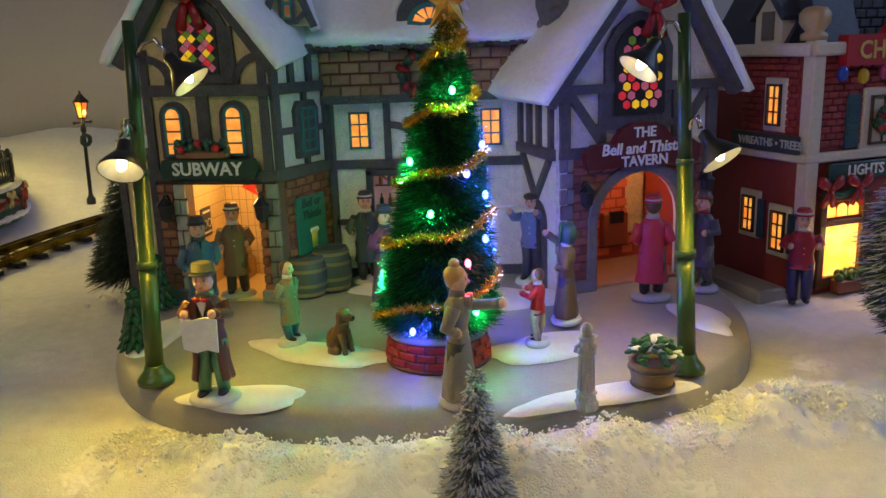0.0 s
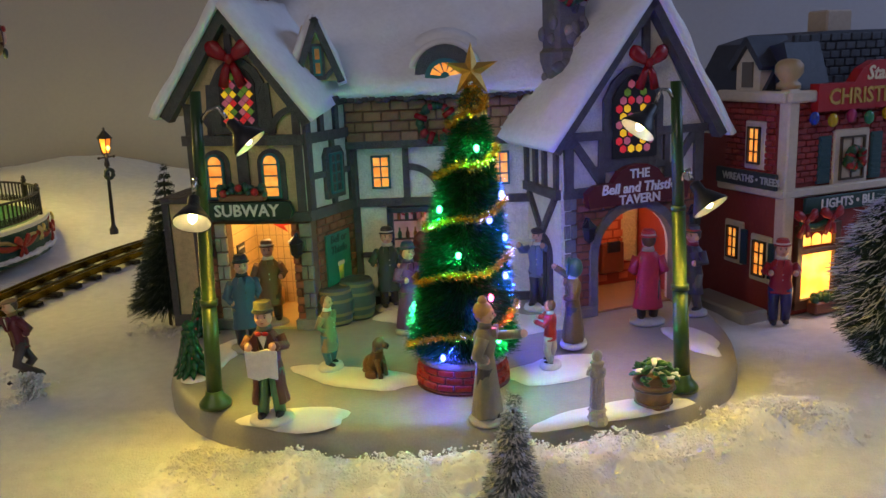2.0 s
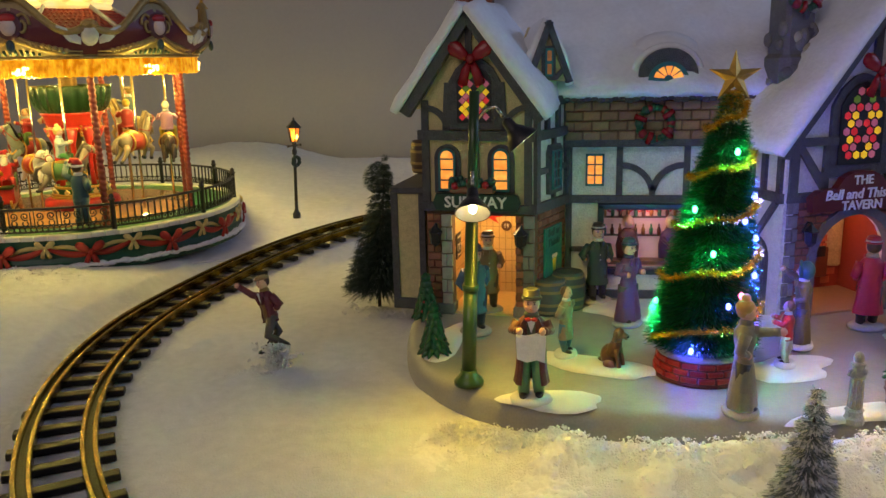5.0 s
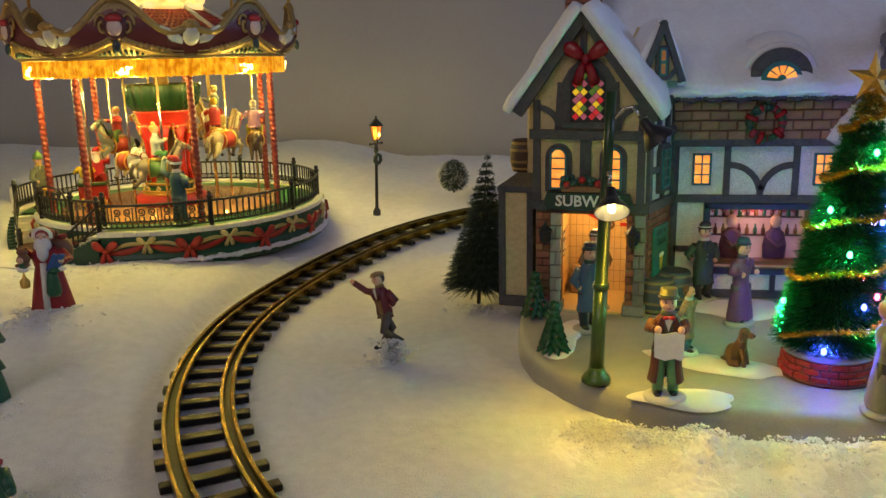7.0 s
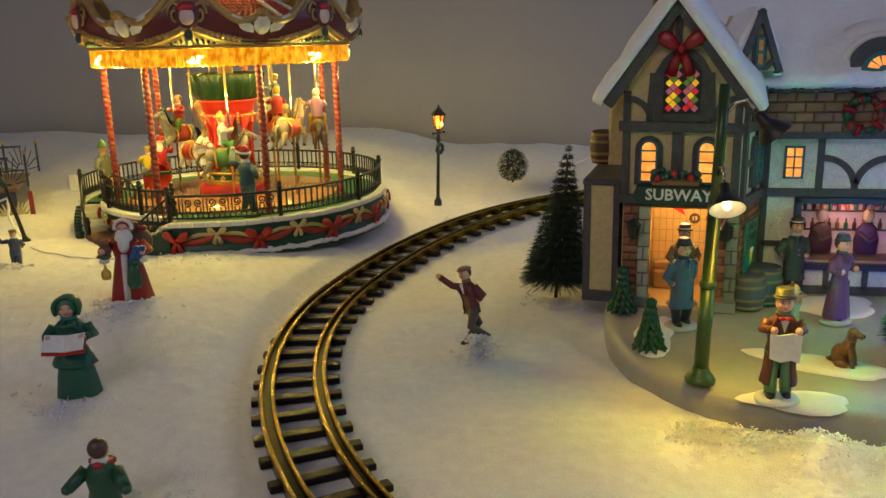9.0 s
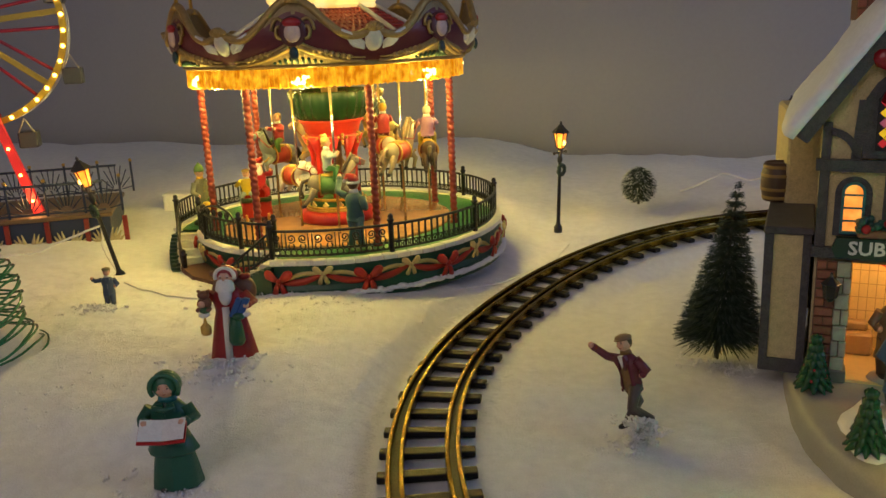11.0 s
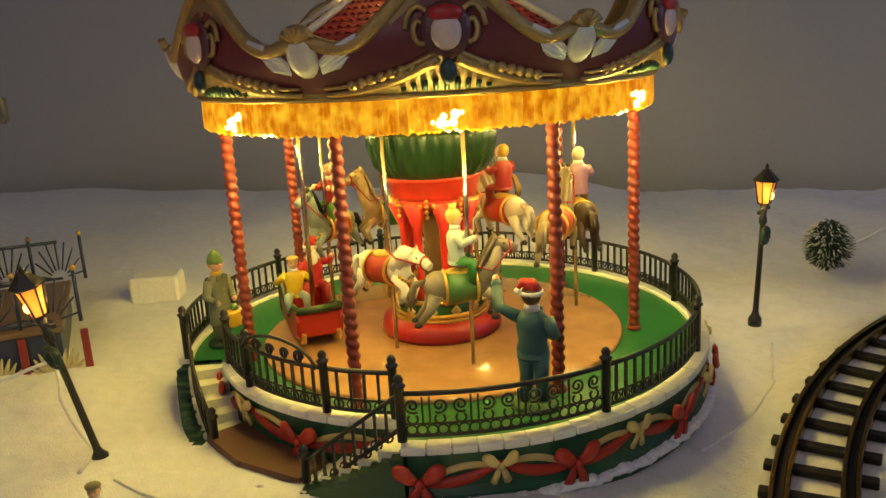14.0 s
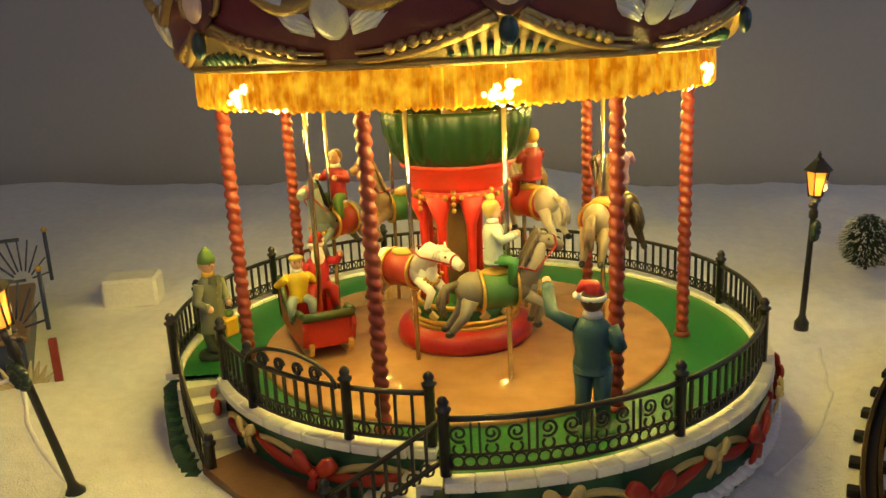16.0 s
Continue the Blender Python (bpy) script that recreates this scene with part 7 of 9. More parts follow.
def beard_and_sack(bm, k, hip, sh, hz):
    ball(bm, (0, -0.42 * k, hz - 0.55 * k), (0.55 * k, 0.36 * k, 0.62 * k), 7, 12, 8)
    ball(bm, (0, -0.52 * k, hz - 1.15 * k), (0.34 * k, 0.26 * k, 0.75 * k), 7, 12, 8)
    for s in (-1, 1):
        ball(bm, (s * 0.17 * k, -0.62 * k, hz - 0.16 * k), (0.2 * k, 0.08 * k, 0.08 * k), 7, 8, 5)
        ball(bm, (s * 1.02 * k, -0.95 * k, hip + 0.62 * k), (0.32 * k, 0.3 * k, 0.2 * k), 7, 8, 5)
    tube(bm, [(0.55 * k * math.cos(t), -0.28 * k, hz + 0.1 * k + 0.66 * k * math.sin(t)) for t in [-0.3 + 3.74 * q / 12 for q in range(13)]], 0.14 * k, 6, 7)
    ball(bm, (0, 0.1 * k, hz + 0.15 * k), (0.68 * k, 0.62 * k, 0.72 * k), 0, 12, 8)
    # sack of toys on the back
    ball(bm, (0.1 * k, 0.85 * k, hip + 1.6 * k), (1.15 * k, 0.75 * k, 1.4 * k), 6, 14, 9)
    for q in range(6):
        ball(bm, ((q - 2.5) * 0.32 * k, 0.7 * k, hip + 2.9 * k + 0.22 * k * math.sin(q * 2.1)), 0.26 * k, (6, 3, 10, 1, 6, 3)[q], 8, 5)
    # teddy bear on one arm
    ball(bm, (-1.0 * k, -0.75 * k, hip + 1.35 * k), (0.36 * k, 0.32 * k, 0.46 * k), 6, 10, 7)
    ball(bm, (-1.0 * k, -0.82 * k, hip + 1.95 * k), 0.30 * k, 6, 10, 7)
    for s in (-1, 1):
        ball(bm, (-1.0 * k + s * 0.22 * k, -0.8 * k, hip + 2.2 * k), 0.11 * k, 6, 6, 4)
        ball(bm, (-1.0 * k + s * 0.25 * k, -1.0 * k, hip + 1.0 * k), (0.15 * k, 0.3 * k, 0.15 * k), 6, 6, 4)
    # blue parcels, green glove and bag, brass lantern
    for q, dx in enumerate((0.0, 0.34)):
        box(bm, (0, 0, 0), (0.34 * k, 0.34 * k, 1.35 * k), mi=1, bevel=0.06 * k, m=Matrix.Translation(((0.62 + dx) * k, -1.0 * k, hip + 1.1 * k)) @ Euler((0, 0.35, 0)).to_matrix().to_4x4())
    ball(bm, (0.75 * k, -1.15 * k, hip + 0.55 * k), (0.34 * k, 0.24 * k, 0.24 * k), 10, 8, 5)
    ball(bm, (-0.95 * k, -1.0 * k, hip + 0.95 * k), (0.3 * k, 0.24 * k, 0.22 * k), 10, 8, 5)
    lathe(bm, [(0.30 * k, hip - 1.5 * k), (0.42 * k, hip - 1.2 * k), (0.34 * k, hip - 0.2 * k), (0.22 * k, hip + 0.45 * k)], 10, 10, (0.5 * k, -0.95 * k))
    lathe(bm, [(0.22 * k, hip - 0.75 * k), (0.28 * k, hip - 0.6 * k), (0.28 * k, hip - 0.2 * k), (0.10 * k, hip + 0.05 * k), (0.05 * k, hip + 0.4 * k)], 8, 11, (-1.0 * k, -1.0 * k))
    # fur down the front and round the hem
    tube(bm, [(0, -0.93 * k, 0.1), (0, -0.74 * k, hip + 0.2 * k), (0, -0.66 * k, hip + 1.0 * k)], 0.2 * k, 6, 7)
    lathe(bm, [(1.2 * k, 0.0), (1.28 * k, 0.18 * k), (1.15 * k, 0.34 * k)], 20, 7, squash=0.74)


def peplum(bm, k, hip, sh, hz):
    songbook(bm, k, hip, sh, hz)
    lathe(bm, [(1.08 * k, hip - 0.75 * k), (1.10 * k, hip - 0.65 * k), (0.72 * k, hip + 0.35 * k)], 20, 0, squash=0.78, wave=0.03, waves=8)
    tube(bm, [(0.45 * k, -0.72 * k, hip + 2.05 * k), (0, -0.82 * k, hip + 1.95 * k), (-0.45 * k, -0.72 * k, hip + 2.05 * k)], 0.14 * k, 6, 0)


def basket(bm, k, hip, sh, hz):
    box(bm, (0.1 * k, -1.1 * k, hip - 1.1 * k), (1.1 * k, 0.9 * k, 1.2 * k), mi=6, bevel=0.12 * k)
    ball(bm, (0.3 * k, -1.1 * k, hip - 0.3 * k), 0.3 * k, 3, 8, 5)


def scarf(bm, k, hip, sh, hz):
    tube(bm, [(-0.5 * k, -0.3 * k, hip + 2.1 * k), (0, -0.62 * k, hip + 2.0 * k), (0.5 * k, -0.2 * k, hip + 2.1 * k), (0, 0.45 * k, hip + 2.15 * k), (-0.5 * k, -0.3 * k, hip + 2.1 * k)], 0.2 * k, 6, 3)


def flute(bm, k, hip, sh, hz):
    tube(bm, [(-0.1 * k, -0.55 * k, hz - 0.3 * k), (-1.9 * k, -1.3 * k, hz - 0.35 * k)], 0.1 * k, 6, 6)


BASE = (0.36, 0.36, 0.35)
WBASE = (0.62, 0.62, 0.62)
PZ = 0.0206
figurine("caroler_figurine", "caroler figurine in open maroon coat holding a pale song sheet", (-0.0595, 0.4225, PZ + 0.0015), 0, 6.5, (0.10, 0.028, 0.022), (0.10, 0.24, 0.13), "top", (0.055, 0.05, 0.03), style="long", arms=((-0.15, 0.50, 0.50), (-0.15, 0.50, 0.50)), base=WBASE, trim=(0.10, 0.12, 0.07), extra=sheet, opened=75, stride=0.1)
figurine("lady_figurine", "lady figurine in long grey coat with pinned-up fair hair", (0.0610, 0.4190, PZ), 80, 6.5, (0.19, 0.175, 0.13), (0.02, 0.02, 0.02), hat="bun", hair=(0.42, 0.24, 0.07), style="gown", arms=((0.1, 0.05, 0.12), (-0.2, 0.85, 0.52)), base=BASE, trim=(0.14, 0.13, 0.10))
figurine("boy_figurine", "brown-haired boy figurine in tan coat with blue trousers", (-0.038, 0.499, PZ + 0.002), 62, 4.7, (0.26, 0.20, 0.13), (0.06, 0.16, 0.24), "none", (0.34, 0.28, 0.14), hair=(0.10, 0.06, 0.03), style="coat", arms=((-0.2, 0.0, 0.1), (-0.2, 0.0, 0.1)), base=WBASE)
figurine("girl_figurine", "child figurine in bright red coat and white muff", (0.1035, 0.489, PZ + 0.002), 245, 4.2, (0.42, 0.02, 0.02), (0.50, 0.44, 0.34), "none", (0.05, 0.16, 0.12), hair=(0.14, 0.05, 0.03), style="jacket", arms=((0.1, 0.65, 0.45), (0.0, 0.5, 0.45)), base=WBASE)
figurine("skater_figurine", "woman figurine in brown gown and green bonnet", (0.1235, 0.5290, PZ + 0.002), 255, 5.7, (0.14, 0.10, 0.04), hat="bonnet", hat_color=(0.03, 0.10, 0.09), style="gown", arms=((0.1, 0.65, 0.95), (0.0, 0.2, 0.2)), base=WBASE)
figurine("man_figurine", "man figurine in long blue overcoat and dark scarf", (-0.1045, 0.5480, PZ), 28, 6.5, (0.045, 0.10, 0.19), (0.02, 0.03, 0.05), "bowler", (0.02, 0.02, 0.025), style="coat", arms=((0.0, 0.0, 0.05), (0.05, -0.1, 0.1)), base=BASE, trim=(0.02, 0.05, 0.04))
figurine("gentleman_figurine", "gentleman figurine in dark green coat and bowler hat", (-0.010, 0.6330, PZ), 15, 6.4, (0.03, 0.06, 0.05), (0.03, 0.03, 0.03), "bowler", (0.03, 0.03, 0.03), style="coat", arms=((0.3, -0.1, 0.15), (0.1, 0.1, 0.1)), base=BASE, trim=(0.5, 0.5, 0.46))
figurine("lady_figurine", "lady figurine in purple gown and feathered hat", (0.010, 0.5760, PZ), 40, 6.4, (0.11, 0.04, 0.13), hat="bowler", hat_color=(0.02, 0.06, 0.09), style="gown", arms=((0.0, 0.3, 0.3), (0.0, 0.3, 0.3)), base=BASE, trim=(0.06, 0.05, 0.12))
figurine("piper_figurine", "flute player figurine in grey-blue waistcoat", (0.109, 0.621, PZ), -25, 6.3, (0.14, 0.18, 0.30), (0.05, 0.05, 0.07), "cap", (0.05, 0.05, 0.05), style="jacket", arms=((0.4, 0.6, 0.8), (0.0, 0.5, 0.8)), base=WBASE, extra=flute)
figurine("coat_figurine", "man figurine in long red coat seen from behind", (0.1845, 0.578, PZ), 178, 6.6, (0.38, 0.02, 0.05), (0.03, 0.02, 0.02), "bowler", (0.36, 0.02, 0.03), style="long", arms=((0.0, 0.15, 0.1), (0.0, 0.15, 0.1)), base=BASE, trim=(0.36, 0.3, 0.26))
figurine("drinker_figurine", "man figurine in dark coat and red scarf with a mug", (0.222, 0.597, PZ), -55, 6.4, (0.06, 0.055, 0.07), (0.12, 0.10, 0.08), "bowler", (0.05, 0.05, 0.05), style="coat", arms=((0.1, 0.4, 0.5), (0.1, 0.35, 0.3)), base=BASE, trim=(0.3, 0.03, 0.03))
figurine("traveller_figurine", "traveller figurine in brown coat at the subway entrance", (-0.099, 0.604, PZ), 10, 6.3, (0.17, 0.10, 0.05), (0.06, 0.04, 0.03), "bowler", (0.10, 0.06, 0.03), style="coat", arms=((0.15, 0.15, 0.15), (0.15, 0.15, 0.2)), base=BASE)
figurine("boy_figurine", "waving boy figurine in maroon jacket half sunk in snow", (-0.2535, 0.527, snow_height(-0.2535, 0.527) + 0.012), -38, 5.9, (0.12, 0.018, 0.028), (0.09, 0.07, 0.06), "cap", (0.24, 0.14, 0.07), style="jacket", arms=((1.3, 0.55, 1.05), (0.1, -0.1, 0.15)), tilt=-15, trim=(0.22, 0.12, 0.035), opened=70, stride=0.75)
figurine("father_christmas_figurine", "bearded figurine in red robe with sack and gifts", (-0.555, 0.552, snow_height(-0.555, 0.552) - 0.003), 14, 7.2, (0.27, 0.015, 0.02), (0.03, 0.09, 0.26), "none", (0.24, 0.02, 0.02), style="robe", arms=((0.45, 0.42, 0.42), (0.45, 0.42, 0.38)), trim=(0.17, 0.07, 0.035), hair=(0.6, 0.58, 0.55), extra=beard_and_sack, wide=1.35)
figurine("caroler_figurine", "caroling woman figurine in green coat holding a red songbook", (-0.512, 0.410, snow_height(-0.512, 0.41) - 0.001), 20, 7.1, (0.012, 0.09, 0.055), hat="bonnet", hat_color=(0.02, 0.12, 0.06), style="gown", arms=((0.1, 0.48, 0.42), (0.1, 0.48, 0.42)), hair=(0.35, 0.2, 0.08), trim=(0.02, 0.16, 0.17), extra=peplum, wide=1.22)
figurine("boy_figurine", "waving boy figurine in blue jacket standing in snow", (-0.735, 0.640, snow_height(-0.735, 0.64) - 0.006), 25, 4.2, (0.06, 0.09, 0.14), (0.08, 0.10, 0.14), "cap", (0.20, 0.18, 0.08), style="jacket", arms=((1.3, 0.3, 0.75), (0.2, 0.1, 0.2)))
figurine("boy_figurine", "boy figurine in green jacket and red scarf", (-0.410, 0.283, snow_height(-0.41, 0.283) - 0.020), 190, 6.4, (0.015, 0.08, 0.04), hat="none", hat_color=(0.34, 0.02, 0.02), hair=(0.08, 0.04, 0.03), style="jacket", extra=scarf)
CZ = CC[2] + 0.0300
figurine("watcher_figurine", "waving man figurine in teal suit and red santa hat", (-0.5310, 0.7450, CZ), 170, 6.9, (0.03, 0.085, 0.10), (0.03, 0.085, 0.10), "santa", (0.42, 0.02, 0.015), style="jacket", arms=((0.2, 0.1, 0.2), (1.7, 0.50, 1.15)), base=(0.02, 0.10, 0.03))
figurine("elf_figurine", "figurine in green cap and grey coat carrying a yellow bag", (-0.7570, 0.838, CZ), 65, 6.2, (0.16, 0.18, 0.12), (0.12, 0.14, 0.10), "knit", (0.10, 0.20, 0.05), hair=(0.6, 0.42, 0.05), style="coat", arms=((0.0, 0.3, 0.0), (0.0, 0.3, 0.0)), base=(0.015, 0.03, 0.02), trim=(0.62, 0.38, 0.03), extra=basket)
figurine("soldier_figurine", "toy soldier figurine in red tunic beside the shop door", (0.300, 0.627, 0.0), -12, 6.8, (0.34, 0.02, 0.03), (0.03, 0.03, 0.10), "bowler", (0.34, 0.02, 0.02), style="jacket", arms=((0.1, 0.4, 0.4), (0.1, 0.4, 0.4)), trim=(0.62, 0.58, 0.5))


def dog():
    bm = mesh_bm()
    ball(bm, (0, 0.35, 0.75), (0.62, 0.75, 0.75), 0, 12, 8)
    tube(bm, [(0, 0.2, 0.9), (0, -0.25, 1.5), (0, -0.35, 2.0)], [0.62, 0.48, 0.36], 10)
    ball(bm, (0, -0.45, 2.25), (0.40, 0.48, 0.38), 0, 10, 7)
    tube(bm, [(0, -0.7, 2.2), (0, -1.2, 2.12)], [0.24, 0.19], 8)
    ball(bm, (0, -1.25, 2.16), 0.11, 1, 6, 4)
    for s in (-1, 1):
        ball(bm, (s * 0.40, -0.35, 2.15), (0.13, 0.24, 0.40), 0, 8, 5)
        tube(bm, [(s * 0.3, -0.35, 1.3), (s * 0.32, -0.6, 0.6), (s * 0.32, -0.7, 0.1)], [0.24, 0.18, 0.17], 7)
        ball(bm, (s * 0.5, 0.1, 0.3), (0.28, 0.6, 0.3), 0, 8, 5)
    tube(bm, [(0, 1.0, 0.4), (0.3, 1.5, 0.25)], [0.2, 0.08], 6)
    lathe(bm, [(0.42, 1.75), (0.42, 1.92)], 12, 2, c=(0, -0.3))
    ob = part("dog_figurine", bm, [paint((0.15, 0.075, 0.03)), BLACK, paint((0.25, 0.14, 0.03))])
    ob.matrix_basis = pose(-0.0070, 0.4835, PZ + 0.001, 0, 0, 62) @ Matrix.Diagonal((0.98, 0.80, 1.05, 1))
    tagged(ob, "sitting brown hound figurine on a snow patch", "figurine")


dog()


def fountain_child():
    bm = mesh_bm()
    lathe(bm, [(0.80, 0), (0.80, 0.35), (0.66, 0.5), (0.62, 0.75), (0.74, 0.85), (0.60, 1.0)], 8, smooth=False)
    lathe(bm, [(0.52, 0.95), (0.46, 2.0), (0.44, 2.9), (0.62, 3.0), (0.62, 3.12), (0.48, 3.25), (0.45, 3.7), (0.56, 3.78), (0.35, 3.95)], 16)
    for q in range(8):
        a = 2 * math.pi * q / 8
        tube(bm, [(0.50 * math.cos(a), 0.50 * math.sin(a), 1.05), (0.46 * math.cos(a), 0.46 * math.sin(a), 2.85)], 0.08, 5)
    ball(bm, (0, 0, 4.2), (0.40, 0.40, 0.42), 0, 12, 8)
    ball(bm, (0.45, -0.25, 3.4), (0.22, 0.22, 0.22), 0, 8, 6)
    tube(bm, [(-0.4, -0.1, 3.45), (-0.66, -0.3, 3.35), (-0.70, -0.4, 3.1)], 0.12, 6)
    ob = part("stone_post", bm, material("weathered_stone", (0.36, 0.35, 0.32), 0.7, 0, 200, 0.2, 0.5))
    ob.matrix_basis = pose(0.1205, 0.4120, PZ - 0.001, 0, 0, -10) @ Matrix.Diagonal((0.72, 0.72, 0.92, 1))
    tagged(ob, "small pale grey fluted stone post with round finial", "stone post")


fountain_child()


def plant_tub():
    ob = empty("plant_tub", pose(0.1550, 0.4300, PZ + 0.001), label="wooden half-barrel planter with snowy green leaves", category="planter")
    bm = mesh_bm()
    lathe(bm, [(0.95, 0), (1.15, 1.3), (1.18, 1.45), (0.95, 1.45), (0.9, 1.2)], 18, wave=0.02, waves=9)
    tub = part("tub", bm, paint((0.20, 0.11, 0.05), 0.5), ob)
    for z, r in ((0.25, 1.02), (1.1, 1.16)):
        bm = mesh_bm()
        tube(bm, [(r * math.cos(t * math.pi / 12), r * math.sin(t * math.pi / 12), z) for t in range(25)], 0.07, 5, caps=False)
        part("hoop", bm, paint((0.10, 0.07, 0.05)), tub)
    rng = random.Random(6)
    bm = mesh_bm()
    for q in range(60):
        a, r = rng.uniform(0, 6.28), 1.25 * math.sqrt(rng.random())
        z = 1.5 + 1.0 * (1 - (r / 1.35) ** 2) + rng.uniform(-0.1, 0.15)
        ball(bm, (0, 0, 0), (0.34, 0.2, 0.10), 1 if rng.random() < 0.22 else 0, 7, 4, Matrix.Translation((r * math.cos(a), r * math.sin(a), z)) @ Euler((rng.uniform(-0.6, 0.6), rng.uniform(-0.6, 0.6), a)).to_matrix().to_4x4())
    part("foliage", bm, [paint((0.02, 0.10, 0.03), 0.3), ROOF_SNOW], ob)


plant_tub()


def barrel(x, y, z, r, h, label, colors):
    ob = empty("barrel", pose(x, y, z), label=label, category="barrel", group="barrels")
    bm = mesh_bm()
    lathe(bm, [(r * 0.82, 0), (r * 0.95, h * 0.25), (r, h * 0.5), (r * 0.95, h * 0.75), (r * 0.82, h), (r * 0.74, h), (r * 0.72, h - 0.12)], 20, wave=0.012, waves=10)
    part("barrel_body", bm, paint(colors[0], 0.5), ob)
    for t in (0.1, 0.32, 0.68, 0.9):
        rr = r * (1 - 0.18 * (2 * t - 1) ** 2) + 0.03
        bm = mesh_bm()
        lathe(bm, [(rr, h * t - 0.12), (rr + 0.02, h * t), (rr, h * t + 0.12)], 20)
        bmesh.ops.delete(bm, geom=[f for f in bm.faces if len(f.verts) > 4], context="FACES")
        part("hoop", bm, paint(colors[1], 0.35), ob)


barrel(-0.0500, 0.6040, PZ, 1.45, 2.9, "dark blue-grey barrel with brassy hoops", ((0.06, 0.075, 0.085), (0.20, 0.15, 0.08)))
barrel(-0.0345, 0.6180, PZ, 1.45, 3.1, "dark blue-grey barrel with brassy hoops", ((0.06, 0.075, 0.085), (0.20, 0.15, 0.08)))
barrel(-0.1640, 0.7000, 0.1220, 1.25, 2.9, "brown barrel with gold hoops on the lean-to", ((0.07, 0.04, 0.025), (0.25, 0.16, 0.05)))


# ---- black lantern posts ----
def lantern_post(base, top, label):
    ob = empty("lantern_post", pose(*base), label=label, category="street lamp", group="lantern posts")
    t = (Vector(top) - Vector(base)) * 100
    h = t.length
    rot = t.to_track_quat("Z", "Y").to_matrix().to_4x4()

    def P(bm, name, mat, parent=None, lab=""):
        bmesh.ops.transform(bm, matrix=rot, verts=bm.verts)
        return part(name, bm, mat, parent or ob, lab)
    bm = mesh_bm()
    lathe(bm, [(0.5, -0.3), (0.5, 0.3), (0.3, 0.6), (0.22, 0.9), (0.19, h * 0.62), (0.3, h * 0.63), (0.3, h * 0.66), (0.2, h * 0.68), (0.3, h * 0.74)], 10)
    P(bm, "post", BLACK)
    bm = mesh_bm()
    tube(bm, [(-1.05, 0, h * 0.71), (1.05, 0, h * 0.71)], 0.11, 6)
    for s in (-1, 1):
        ball(bm, (s * 1.05, 0, h * 0.71), 0.18, seg=7, rings=5)
    P(bm, "crossbar", BLACK)
    bm = mesh_bm()
    rng = random.Random(1)
    for q in range(18):
        a = 2 * math.pi * q / 18
        ball(bm, (0.55 * math.cos(a), -0.25, h * 0.555 + 0.55 * math.sin(a)), rng.uniform(0.2, 0.28), seg=6, rings=4)
    tagged(P(bm, "wreath", paint((0.012, 0.035, 0.02)), lab="small dark green wreath"), kind="stuff")
    z0, z1 = h * 0.745, h * 0.885
    bm = mesh_bm()
    lathe(bm, [(0.42, z0), (0.46, z0 + 0.1), (0.40, z0 + 0.12)], 6, smooth=False)
    for q in range(6):
        a = 2 * math.pi * q / 6
        tube(bm, [(0.45 * math.cos(a), 0.45 * math.sin(a), z0), (0.78 * math.cos(a), 0.78 * math.sin(a), z1)], 0.06, 4)
    lathe(bm, [(0.95, z1), (0.98, z1 + 0.08), (0.35, z1 + 0.75), (0.3, z1 + 0.85), (0.12, z1 + 0.95), (0.16, z1 + 1.1), (0.02, z1 + 1.35)], 6, smooth=False)
    lan = P(bm, "lantern_frame", BLACK)
    bm = mesh_bm()
    lathe(bm, [(0.38, z0 + 0.05), (0.70, z1 - 0.02)], 6, smooth=False)
    P(bm, "lantern_glass", LANTERN_GLOW, lan, "glowing amber glass")
    bm = mesh_bm()
    ball(bm, (0, -0.45, (z0 + z1) / 2 - 0.2), (0.2, 0.25, 0.3), seg=8, rings=6)
    P(bm, "bulb", glow("lantern_bulb", (1.0, 0.55, 0.12), 5), lan)
    p = Vector(base) + (rot @ Vector((0, 0, (z0 + z1) / 2))) * 0.01
    for a in (-90, 30, 150):
        lamp("lantern_light", "POINT", Matrix.Translation(p + Vector((0.011 * math.cos(radians(a)), 0.011 * math.sin(radians(a)), -0.002))), 0.012, (1.0, 0.55, 0.15), 0.003)


lantern_post((-0.3735, 0.9680, 0.0290), (-0.3690, 0.9655, 0.1560), "black lantern post with crossbar and wreath on the drift")
lantern_post((-0.7890, 0.7250, 0.0260), (-0.8010, 0.7000, 0.1560), "leaning black lantern post beside the ferris wheel deck")
lantern_post((-0.1090, 1.1860, 0.0400), (-0.1080, 1.1860, 0.1610), "black lantern post behind the tavern")


